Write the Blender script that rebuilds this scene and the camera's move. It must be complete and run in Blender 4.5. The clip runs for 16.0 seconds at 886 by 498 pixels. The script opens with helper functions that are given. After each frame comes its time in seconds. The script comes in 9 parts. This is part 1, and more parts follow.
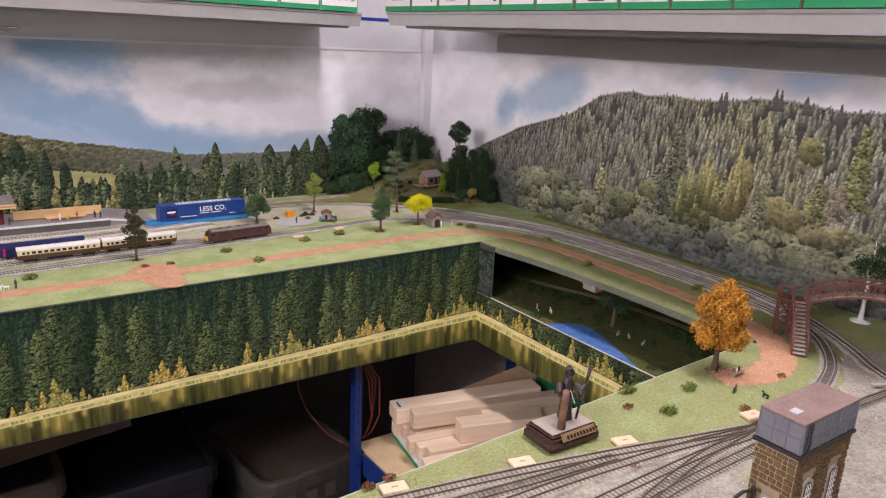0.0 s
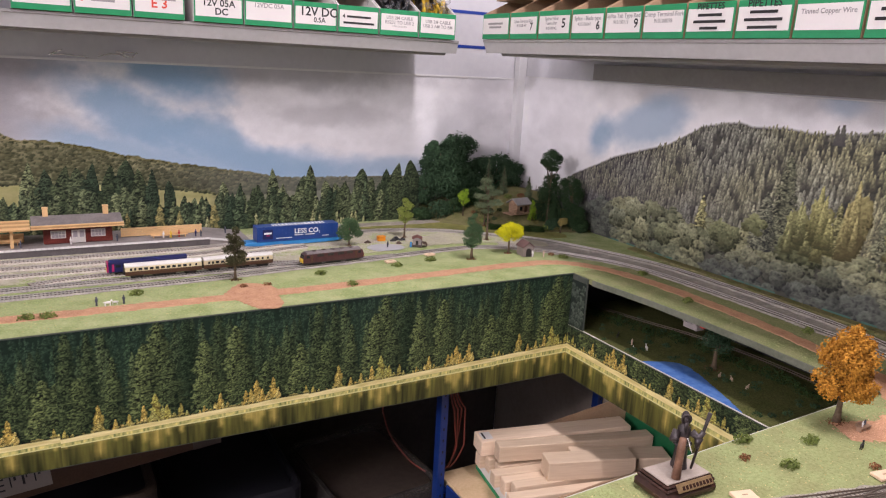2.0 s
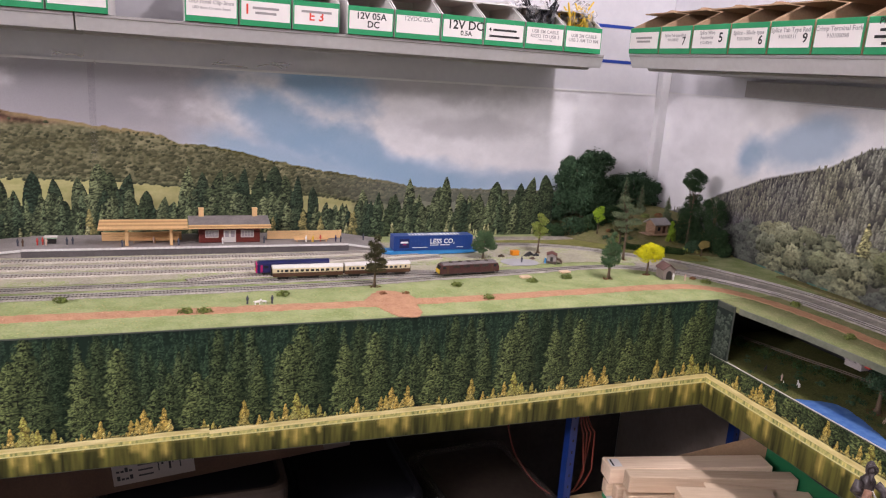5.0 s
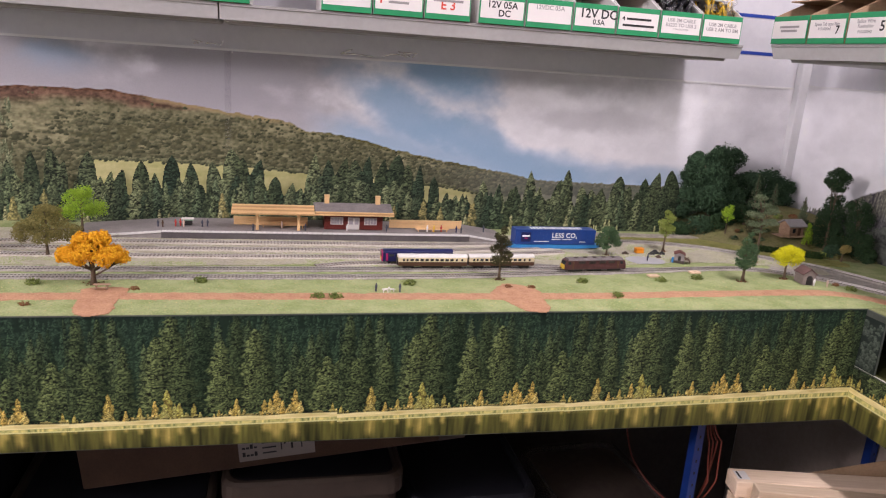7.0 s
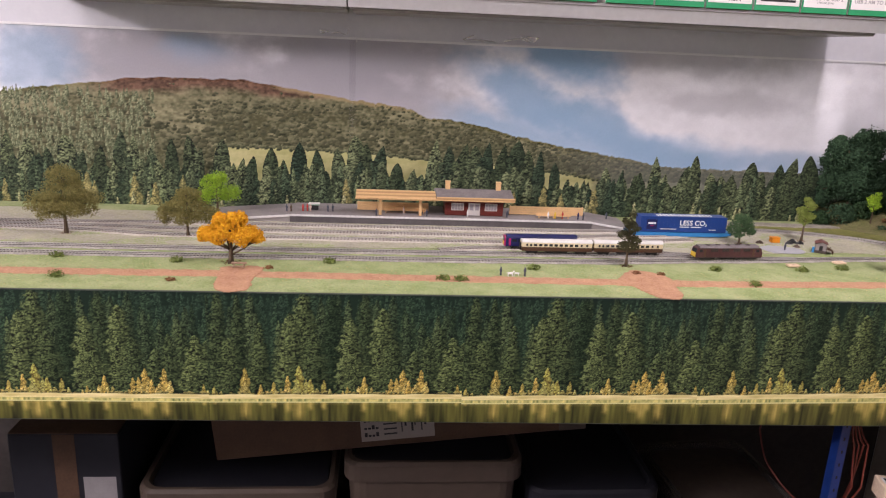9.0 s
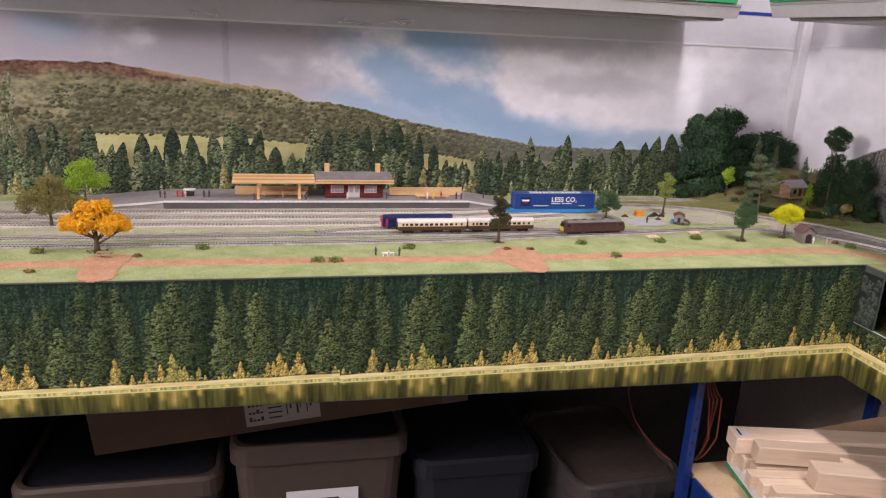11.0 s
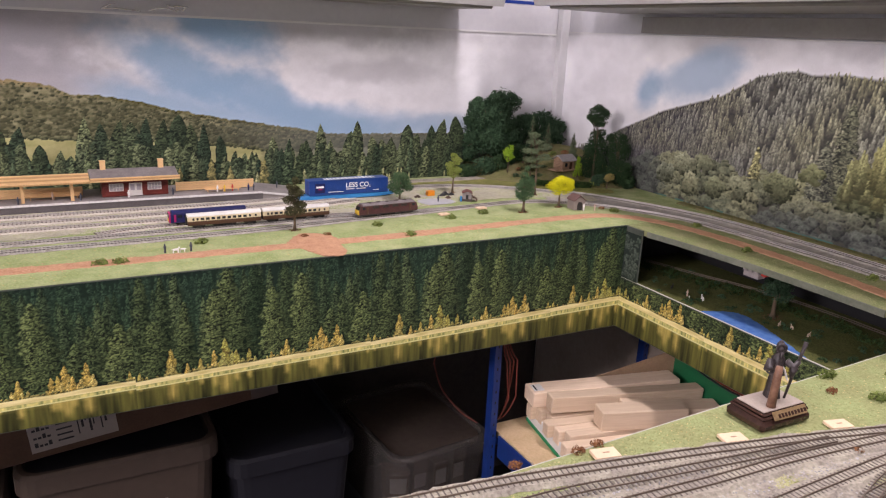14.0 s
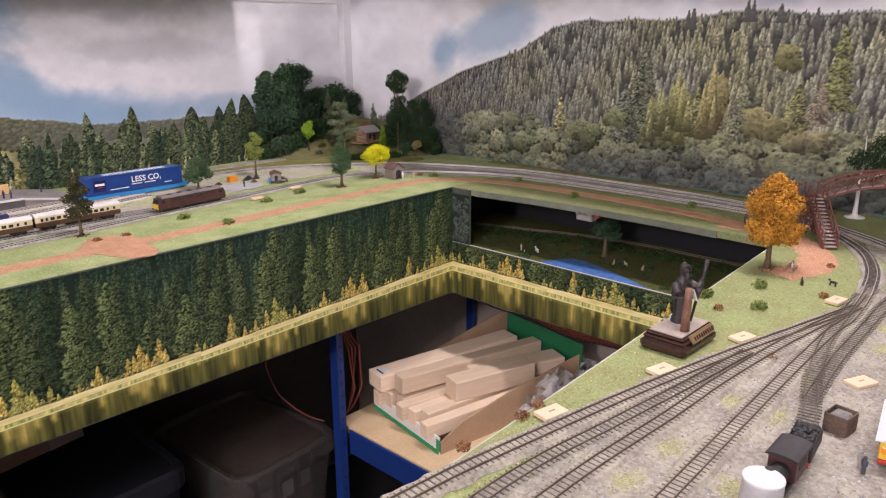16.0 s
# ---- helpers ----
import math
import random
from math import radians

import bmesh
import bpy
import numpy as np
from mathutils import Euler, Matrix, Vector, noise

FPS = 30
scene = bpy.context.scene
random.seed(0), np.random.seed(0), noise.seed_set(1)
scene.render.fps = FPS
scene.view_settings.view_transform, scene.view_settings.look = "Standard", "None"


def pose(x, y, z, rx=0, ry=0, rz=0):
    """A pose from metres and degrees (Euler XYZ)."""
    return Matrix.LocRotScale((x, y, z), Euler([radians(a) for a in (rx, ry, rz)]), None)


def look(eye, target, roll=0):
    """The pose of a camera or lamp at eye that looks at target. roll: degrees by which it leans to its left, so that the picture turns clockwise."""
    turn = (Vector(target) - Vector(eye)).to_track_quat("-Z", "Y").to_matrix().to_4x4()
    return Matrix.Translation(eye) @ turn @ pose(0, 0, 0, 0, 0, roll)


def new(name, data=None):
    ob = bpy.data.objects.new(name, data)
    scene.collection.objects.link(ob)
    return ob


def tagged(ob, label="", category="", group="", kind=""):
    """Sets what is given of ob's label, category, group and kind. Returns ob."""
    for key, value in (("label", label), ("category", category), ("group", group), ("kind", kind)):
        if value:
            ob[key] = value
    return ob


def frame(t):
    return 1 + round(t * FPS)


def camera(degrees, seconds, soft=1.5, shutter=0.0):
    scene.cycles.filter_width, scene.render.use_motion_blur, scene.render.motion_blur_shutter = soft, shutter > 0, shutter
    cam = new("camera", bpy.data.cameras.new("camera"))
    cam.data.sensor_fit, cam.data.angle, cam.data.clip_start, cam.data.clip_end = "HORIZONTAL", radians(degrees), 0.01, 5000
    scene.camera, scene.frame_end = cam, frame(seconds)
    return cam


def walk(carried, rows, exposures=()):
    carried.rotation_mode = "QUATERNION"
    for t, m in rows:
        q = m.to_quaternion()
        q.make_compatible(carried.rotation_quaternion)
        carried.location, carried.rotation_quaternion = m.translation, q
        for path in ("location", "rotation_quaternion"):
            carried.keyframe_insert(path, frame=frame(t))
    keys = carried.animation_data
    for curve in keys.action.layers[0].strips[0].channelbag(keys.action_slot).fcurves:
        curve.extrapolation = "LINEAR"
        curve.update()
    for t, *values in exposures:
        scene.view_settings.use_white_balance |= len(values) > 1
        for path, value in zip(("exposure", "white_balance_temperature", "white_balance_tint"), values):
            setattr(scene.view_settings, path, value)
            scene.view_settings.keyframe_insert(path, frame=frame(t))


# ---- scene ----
cam = camera(62.5, 16.0, soft=1.15)
PATH = [
    (0, (-0.938, -1.165, 1.405), (0.188, 0.394, 0.856), 2.7),
    (0.5, (-0.946, -1.146, 1.405), (0.146, 0.444, 0.878), 2.8),
    (1, (-0.955, -1.136, 1.412), (0.096, 0.487, 0.901), 3.0),
    (1.5, (-0.958, -1.132, 1.408), (0.048, 0.522, 0.906), 3.2),
    (2, (-0.961, -1.127, 1.405), (0.004, 0.554, 0.912), 3.1),
    (2.5, (-0.963, -1.121, 1.408), (-0.04, 0.588, 0.929), 3.2),
    (3, (-0.966, -1.119, 1.406), (-0.086, 0.614, 0.934), 3.2),
    (5.5, (-1.01, -1.086, 1.398), (-0.381, 0.751, 0.917), 3.8),
    (6, (-1.022, -1.077, 1.395), (-0.457, 0.779, 0.907), 3.7),
    (6.5, (-1.038, -1.064, 1.394), (-0.53, 0.805, 0.895), 4.0),
    (7, (-1.054, -1.058, 1.389), (-0.605, 0.824, 0.88), 4.1),
    (7.5, (-1.073, -1.047, 1.38), (-0.707, 0.849, 0.86), 3.8),
    (8, (-1.083, -1.041, 1.374), (-0.824, 0.87, 0.843), 2.9),
    (8.2, (-1.096, -1.041, 1.363), (-0.857, 0.875, 0.841), 2.8),
    (9.25, (-1.085, -1.05, 1.362), (-0.92, 0.87, 0.822), 2.6),
    (10.3, (-1.067, -1.066, 1.362), (-0.756, 0.829, 0.801), 2.6),
    (10.5, (-1.061, -1.068, 1.363), (-0.716, 0.82, 0.801), 2.7),
    (11, (-1.042, -1.078, 1.368), (-0.613, 0.791, 0.8), 2.9),
    (11.5, (-1.033, -1.091, 1.36), (-0.49, 0.75, 0.796), 3.2),
    (12, (-1.032, -1.097, 1.361), (-0.387, 0.709, 0.794), 3.5),
    (12.5, (-1.024, -1.104, 1.362), (-0.316, 0.678, 0.793), 3.6),
    (13, (-1.024, -1.108, 1.357), (-0.249, 0.646, 0.788), 3.4),
    (13.5, (-1.027, -1.107, 1.361), (-0.187, 0.616, 0.791), 3.2),
    (14, (-1.038, -1.101, 1.361), (-0.112, 0.579, 0.795), 2.7),
    (14.5, (-1.061, -1.082, 1.352), (-0.035, 0.541, 0.795), 0.8),
    (15, (-1.082, -1.048, 1.34), (0.161, 0.416, 0.781), 0.2),
    (15.5, (-1.075, -0.99, 1.317), (0.261, 0.389, 0.757), -0.0),
    (16, (-1.065, -0.957, 1.297), (0.344, 0.342, 0.725), -0.1),
]
walk(cam, [(t, look(eye, aim, roll)) for t, eye, aim, roll in PATH],
     [(0, 0.0, 6520, 12), (3, 0.02, 6500, 12), (8, 0.03, 6520, 13), (10.5, 0.09, 6550, 13), (14, 0.09, 6550, 13), (16, 0.08, 6540, 12)])

# ---------------------------------------------------------------- sizes
TOP = 1.0          # layout board top
BACK = 0.66        # back wall
SIDE = 0.295       # right wall
LEFT = -5.2        # left wall
NEAR = -3.4        # wall behind the camera
CEIL = 2.55

# ---------------------------------------------------------------- world and lamps
world = bpy.data.worlds.new("world")
scene.world = world
world.use_nodes = True
world.node_tree.nodes["Background"].inputs[0].default_value = (0.9, 0.93, 1.0, 1)
world.node_tree.nodes["Background"].inputs[1].default_value = 0.03


def lamp(name, eye, aim, sx, sy, watts, colour=(1, 0.9, 0.94)):
    d = bpy.data.lights.new(name, "AREA")
    d.shape, d.size, d.size_y, d.energy, d.color = "RECTANGLE", sx, sy, watts, colour
    ob = new(name, d)
    ob.matrix_world = look(eye, aim)
    return ob


lamp("ceiling_lamp", (-0.1, -0.75, CEIL - 0.03), (-0.1, -0.75, 0), 0.14, 1.15, 27.0)
for lx, ly, w in ((-2.6, -1.6, 50.0), (-4.4, -1.4, 225.0)):
    d = bpy.data.lights.new("globe_lamp", "POINT")
    d.energy, d.color, d.shadow_soft_size = w, (1, 0.9, 0.94), 0.2
    new("globe_lamp", d).matrix_world = pose(lx, ly, CEIL - 0.25)


# ---------------------------------------------------------------- materials
def nodes_of(name):
    m = bpy.data.materials.new(name)
    m.use_nodes = True
    nt = m.node_tree
    return m, nt, nt.nodes["Principled BSDF"]


def noise_node(nt, co, scale, detail=3, rough=0.6):
    n = nt.nodes.new("ShaderNodeTexNoise")
    n.inputs["Scale"].default_value, n.inputs["Detail"].default_value = scale, detail
    n.inputs["Roughness"].default_value = rough
    nt.links.new(co, n.inputs["Vector"])
    return n.outputs["Fac"]


def ramp(nt, fac, stops):
    r = nt.nodes.new("ShaderNodeValToRGB")
    e = r.color_ramp.elements
    while len(e) < len(stops):
        e.new(0.5)
    for k, (p, c) in zip(e, stops):
        k.position, k.color = p, (*c, 1) if len(c) == 3 else c
    nt.links.new(fac, r.inputs["Fac"])
    return r.outputs["Color"]


def mix(nt, fac, a, b, mode="MIX"):
    m = nt.nodes.new("ShaderNodeMix")
    m.data_type, m.blend_type = "RGBA", mode
    for sock, val in ((m.inputs["Factor"], fac), (m.inputs["A"], a), (m.inputs["B"], b)):
        if isinstance(val, (int, float)):
            sock.default_value = val
        elif isinstance(val, tuple):
            sock.default_value = (*val, 1)
        else:
            nt.links.new(val, sock)
    return m.outputs["Result"]


def bump(nt, bsdf, height, strength, distance=0.001):
    b = nt.nodes.new("ShaderNodeBump")
    b.inputs["Strength"].default_value, b.inputs["Distance"].default_value = strength, distance
    nt.links.new(height, b.inputs["Height"])
    nt.links.new(b.outputs["Normal"], bsdf.inputs["Normal"])


def coords(nt, kind="Object"):
    return nt.nodes.new("ShaderNodeTexCoord").outputs[kind]


def world_pos(nt):
    return nt.nodes.new("ShaderNodeNewGeometry").outputs["Position"]


def stuff_mat(name, c1, c2, rough=0.6, fine=300, coarse=20, bumpy=0.3, metal=0.0, dist=0.001, c3=None, spec=0.4, island=0.0):
    """Two-scale noise between two colours, with fine relief."""
    m, nt, b = nodes_of(name)
    p = world_pos(nt)
    f, g = noise_node(nt, p, fine, 4), noise_node(nt, p, coarse, 3)
    base = ramp(nt, f, [(0.3, c1), (0.7, c2)])
    tint = ramp(nt, g, [(0.35, c1), (0.65, c3 or c2)])
    col = mix(nt, 0.45, base, tint)
    if island:
        gi = nt.nodes.new("ShaderNodeNewGeometry")
        v = ramp(nt, gi.outputs["Random Per Island"], [(0, (1 - island,) * 3), (1, (1 + island,) * 3)])
        col = mix(nt, 1.0, col, v, "MULTIPLY")
    nt.links.new(col, b.inputs["Base Color"])
    b.inputs["Roughness"].default_value, b.inputs["Metallic"].default_value = rough, metal
    b.inputs["Specular IOR Level"].default_value = spec
    if bumpy:
        bump(nt, b, f, bumpy, dist)
    return m


def plain(name, c, rough=0.5, metal=0.0, var=0.12, spec=0.4):
    lo, hi = tuple(x * (1 - var) for x in c), tuple(min(1, x * (1 + var)) for x in c)
    return stuff_mat(name, lo, hi, rough, 500, 40, 0.08, metal, 0.0004, spec=spec)


def leaf_mat(name, c1, c2, spread=0.35):
    """Foam foliage: each clump takes its own shade."""
    m, nt, b = nodes_of(name)
    gi = nt.nodes.new("ShaderNodeNewGeometry")
    col = ramp(nt, gi.outputs["Random Per Island"], [(0.0, c1), (0.6, c2), (1.0, tuple(min(1, x * (1 + spread)) for x in c2))])
    big = noise_node(nt, gi.outputs["Position"], 60, 2)
    col = mix(nt, 0.5, col, ramp(nt, big, [(0.3, c1), (0.7, c2)]))
    nt.links.new(col, b.inputs["Base Color"])
    b.inputs["Roughness"].default_value = 0.85
    b.inputs["Specular IOR Level"].default_value = 0.15
    return m


def print_mat(name, rough=0.42):
    """Printed paper: colour of each brush of ink from the mesh, with paper grain."""
    m, nt, b = nodes_of(name)
    a = nt.nodes.new("ShaderNodeAttribute")
    a.attribute_name = "ink"
    n = noise_node(nt, world_pos(nt), 420, 3)
    col = mix(nt, 0.75, a.outputs["Color"], ramp(nt, n, [(0.25, (0.92,) * 3), (0.75, (1.08,) * 3)]), "MULTIPLY")
    nt.links.new(col, b.inputs["Base Color"])
    b.inputs["Roughness"].default_value = rough
    b.inputs["Specular IOR Level"].default_value = 0.18
    return m


def timber_mat():
    """Sawn pine: long grain, each block its own shade."""
    m, nt, b = nodes_of("pine_block")
    mp = nt.nodes.new("ShaderNodeMapping")
    mp.inputs["Scale"].default_value = (0.06, 1, 1)
    nt.links.new(coords(nt), mp.inputs["Vector"])
    g1 = noise_node(nt, mp.outputs["Vector"], 260, 4)
    col = ramp(nt, g1, [(0.3, (0.7, 0.54, 0.4)), (0.7, (0.82, 0.67, 0.52))])
    oi = nt.nodes.new("ShaderNodeObjectInfo")
    col = mix(nt, 1.0, col, ramp(nt, oi.outputs["Random"], [(0, (0.78, 0.76, 0.72)), (1, (1.12, 1.1, 1.08))]), "MULTIPLY")
    nt.links.new(col, b.inputs["Base Color"])
    b.inputs["Roughness"].default_value = 0.7
    bump(nt, b, g1, 0.2, 0.0005)
    return m


M = {
    # unseen walls: grey darker than the wall paint, set to limit bounced light
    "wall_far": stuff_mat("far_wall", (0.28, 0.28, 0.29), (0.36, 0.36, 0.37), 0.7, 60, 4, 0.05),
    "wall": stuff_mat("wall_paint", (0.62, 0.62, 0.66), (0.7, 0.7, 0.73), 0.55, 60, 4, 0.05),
    "white": stuff_mat("white_metal", (0.68, 0.68, 0.7), (0.76, 0.76, 0.77), 0.4, 80, 6, 0.03),
    # the white metal again, greyed for the shade on the shelf lips
    "lip": stuff_mat("shelf_lip_shaded", (0.46, 0.45, 0.45), (0.54, 0.53, 0.53), 0.4, 90, 7, 0.03),
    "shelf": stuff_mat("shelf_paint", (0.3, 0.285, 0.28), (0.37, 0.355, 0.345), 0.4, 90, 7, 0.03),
    "grass": stuff_mat("grass_scatter", (0.21, 0.27, 0.1), (0.42, 0.49, 0.235), 0.95, 260, 22, 0.9, dist=0.0015, c3=(0.5, 0.5, 0.29), spec=0.1),
    # grass with the shade under the side board put into its colour
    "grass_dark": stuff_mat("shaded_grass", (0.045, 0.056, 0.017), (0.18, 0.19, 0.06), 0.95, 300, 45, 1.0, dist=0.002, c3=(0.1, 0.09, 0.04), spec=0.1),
    "path": stuff_mat("clay_path", (0.38, 0.19, 0.11), (0.64, 0.4, 0.27), 0.95, 330, 45, 0.6, dist=0.0008, c3=(0.56, 0.33, 0.18), spec=0.1),
    "ballast": stuff_mat("ballast", (0.2, 0.185, 0.17), (0.56, 0.53, 0.48), 0.95, 330, 45, 1.0, dist=0.0012, c3=(0.46, 0.42, 0.35), spec=0.15),
    "gravel": stuff_mat("gravel_yard", (0.19, 0.17, 0.145), (0.52, 0.475, 0.41), 0.95, 260, 28, 1.0, dist=0.0015, c3=(0.42, 0.4, 0.3), spec=0.1),
    "board_edge": stuff_mat("board_edge", (0.045, 0.055, 0.045), (0.09, 0.1, 0.08), 0.7, 120, 12, 0.2),
    "edge_pale": stuff_mat("pale_board_edge", (0.4, 0.4, 0.34), (0.55, 0.54, 0.48), 0.7, 120, 12, 0.2),
    "edge_grey": stuff_mat("side_edge", (0.1, 0.115, 0.08), (0.2, 0.21, 0.16), 0.7, 120, 12, 0.2),
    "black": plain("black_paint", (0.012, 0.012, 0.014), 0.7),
    "ply": stuff_mat("plywood", (0.5, 0.36, 0.2), (0.66, 0.5, 0.32), 0.6, 160, 14, 0.1),
    "rail": plain("rail_steel", (0.7, 0.67, 0.64), 0.35, 0.6, 0.2),
    "sleeper_buried": plain("buried_sleeper", (0.13, 0.11, 0.095), 0.8, 0, 0.35),
    "rail_dark": plain("rusty_rail", (0.19, 0.15, 0.12), 0.45, 0.5, 0.25),
    "sleeper": plain("sleeper_plastic", (0.075, 0.06, 0.05), 0.7, 0, 0.3),
    "sleeper_pale": plain("dusty_sleeper", (0.15, 0.115, 0.095), 0.8, 0, 0.3),
    "ballast_pale": stuff_mat("pale_ballast", (0.4, 0.36, 0.31), (0.74, 0.69, 0.61), 0.95, 330, 45, 0.8, dist=0.001, c3=(0.56, 0.51, 0.43), spec=0.15),
    "station_gravel": stuff_mat("station_gravel", (0.32, 0.3, 0.23), (0.7, 0.65, 0.54), 0.95, 260, 18, 0.9, dist=0.0012, c3=(0.44, 0.45, 0.25), spec=0.1),
    "bark": stuff_mat("bark", (0.07, 0.05, 0.03), (0.17, 0.12, 0.08), 0.9, 500, 60, 0.5),
    "print": print_mat("printed_paper"),
    "paper_edge": plain("paper_edge", (0.8, 0.8, 0.8), 0.5, 0, 0.04),
    "grass_hill": stuff_mat("hill_grass", (0.09, 0.1, 0.04), (0.32, 0.31, 0.12), 0.95, 300, 40, 1.0, dist=0.002, c3=(0.26, 0.2, 0.13), spec=0.1),
    # dark brown that stands in for shade on the wall below the board
    "under": stuff_mat("under_layout_shade", (0.03, 0.025, 0.022), (0.06, 0.05, 0.045), 0.7, 60, 6, 0.1),
    "floor": stuff_mat("floor_carpet", (0.025, 0.025, 0.027), (0.05, 0.05, 0.052), 0.9, 300, 6, 0.4),
    "ceiling": plain("ceiling_tile", (0.75, 0.75, 0.74), 0.8),
    "green_deep": plain("dark_green_card", (0.012, 0.13, 0.05), 0.5),
    "green": plain("green_card", (0.02, 0.28, 0.11), 0.5),
    "label": plain("white_label", (0.78, 0.74, 0.72), 0.5, 0, 0.03),
    "card": stuff_mat("cardboard", (0.32, 0.21, 0.13), (0.46, 0.31, 0.19), 0.75, 220, 12, 0.15),
    "card_white": plain("white_card", (0.72, 0.7, 0.68), 0.6, 0, 0.05),
    "ink": plain("black_ink", (0.02, 0.02, 0.02), 0.6),
    "grey_ink": plain("grey_ink", (0.3, 0.28, 0.28), 0.6),
    "red_ink": plain("red_ink", (0.7, 0.07, 0.04), 0.6),
    "blue_steel": plain("blue_steel", (0.008, 0.03, 0.16), 0.4, 0.0, 0.2),
    "beige": stuff_mat("beige_panel", (0.25, 0.205, 0.175), (0.35, 0.29, 0.25), 0.6, 90, 7, 0.05),
    # white shipping label, greyed in colour for the shade under the layout
    "label_shaded": plain("white_label_shaded", (0.3, 0.26, 0.23), 0.6, 0, 0.08),
    "blue_strip": plain("blue_strip", (0.015, 0.05, 0.33), 0.4),
    "wood": timber_mat(),
    # brown card and cream plastic, both darkened to carry the under-layout shade
    "card_shaded": stuff_mat("brown_carton_shaded", (0.06, 0.031, 0.017), (0.1, 0.053, 0.029), 0.75, 220, 12, 0.15),
    "tote": plain("cream_plastic_shaded", (0.085, 0.062, 0.048), 0.45),
    "tote_dark": plain("dark_plastic", (0.017, 0.017, 0.023), 0.5),
    "cable_red": plain("red_cable", (0.15, 0.03, 0.02), 0.4),
    "tape_clear": None,
}
m, nt, b = nodes_of("clear_tape_strip")
b.inputs["Base Color"].default_value = (0.5, 0.5, 0.52, 1)
b.inputs["Roughness"].default_value = 0.18
see = nt.nodes.new("ShaderNodeBsdfTransparent")
see.inputs["Color"].default_value = (0.975, 0.975, 0.975, 1)
half = nt.nodes.new("ShaderNodeMixShader")
nt.links.new(ramp(nt, noise_node(nt, world_pos(nt), 90, 3), [(0.45, (0.01,) * 3), (0.75, (0.07,) * 3)]), half.inputs[0])
nt.links.new(see.outputs[0], half.inputs[1])
nt.links.new(b.outputs[0], half.inputs[2])
nt.links.new(half.outputs[0], nt.nodes["Material Output"].inputs["Surface"])
M["tape_clear"] = m
M["grass_side"] = stuff_mat("worn_grass", (0.15, 0.18, 0.07), (0.33, 0.37, 0.17), 0.95, 260, 26, 0.9, dist=0.0015, c3=(0.3, 0.26, 0.16), spec=0.1)
M["grass_front"] = stuff_mat("dull_grass", (0.2, 0.21, 0.09), (0.41, 0.42, 0.21), 0.95, 260, 24, 0.9, dist=0.0015, c3=(0.27, 0.36, 0.15), spec=0.1)
M["meadow"] = stuff_mat("meadow_grass", (0.13, 0.145, 0.04), (0.36, 0.35, 0.12), 0.95, 300, 30, 1.0, dist=0.002, c3=(0.3, 0.27, 0.11), spec=0.1)


def glass_mat(name, c, rough, alpha_mix):
    m, nt, b = nodes_of(name)
    b.inputs["Base Color"].default_value = (*c, 1)
    b.inputs["Roughness"].default_value = rough
    b.inputs["Transmission Weight"].default_value = alpha_mix
    b.inputs["IOR"].default_value = 1.2
    return m


M["clear"] = glass_mat("clear_plastic", (0.3, 0.27, 0.25), 0.25, 0.8)
M["tub_lid"] = stuff_mat("smoky_lid", (0.055, 0.041, 0.034), (0.115, 0.088, 0.073), 0.35, 60, 8, 0.05)


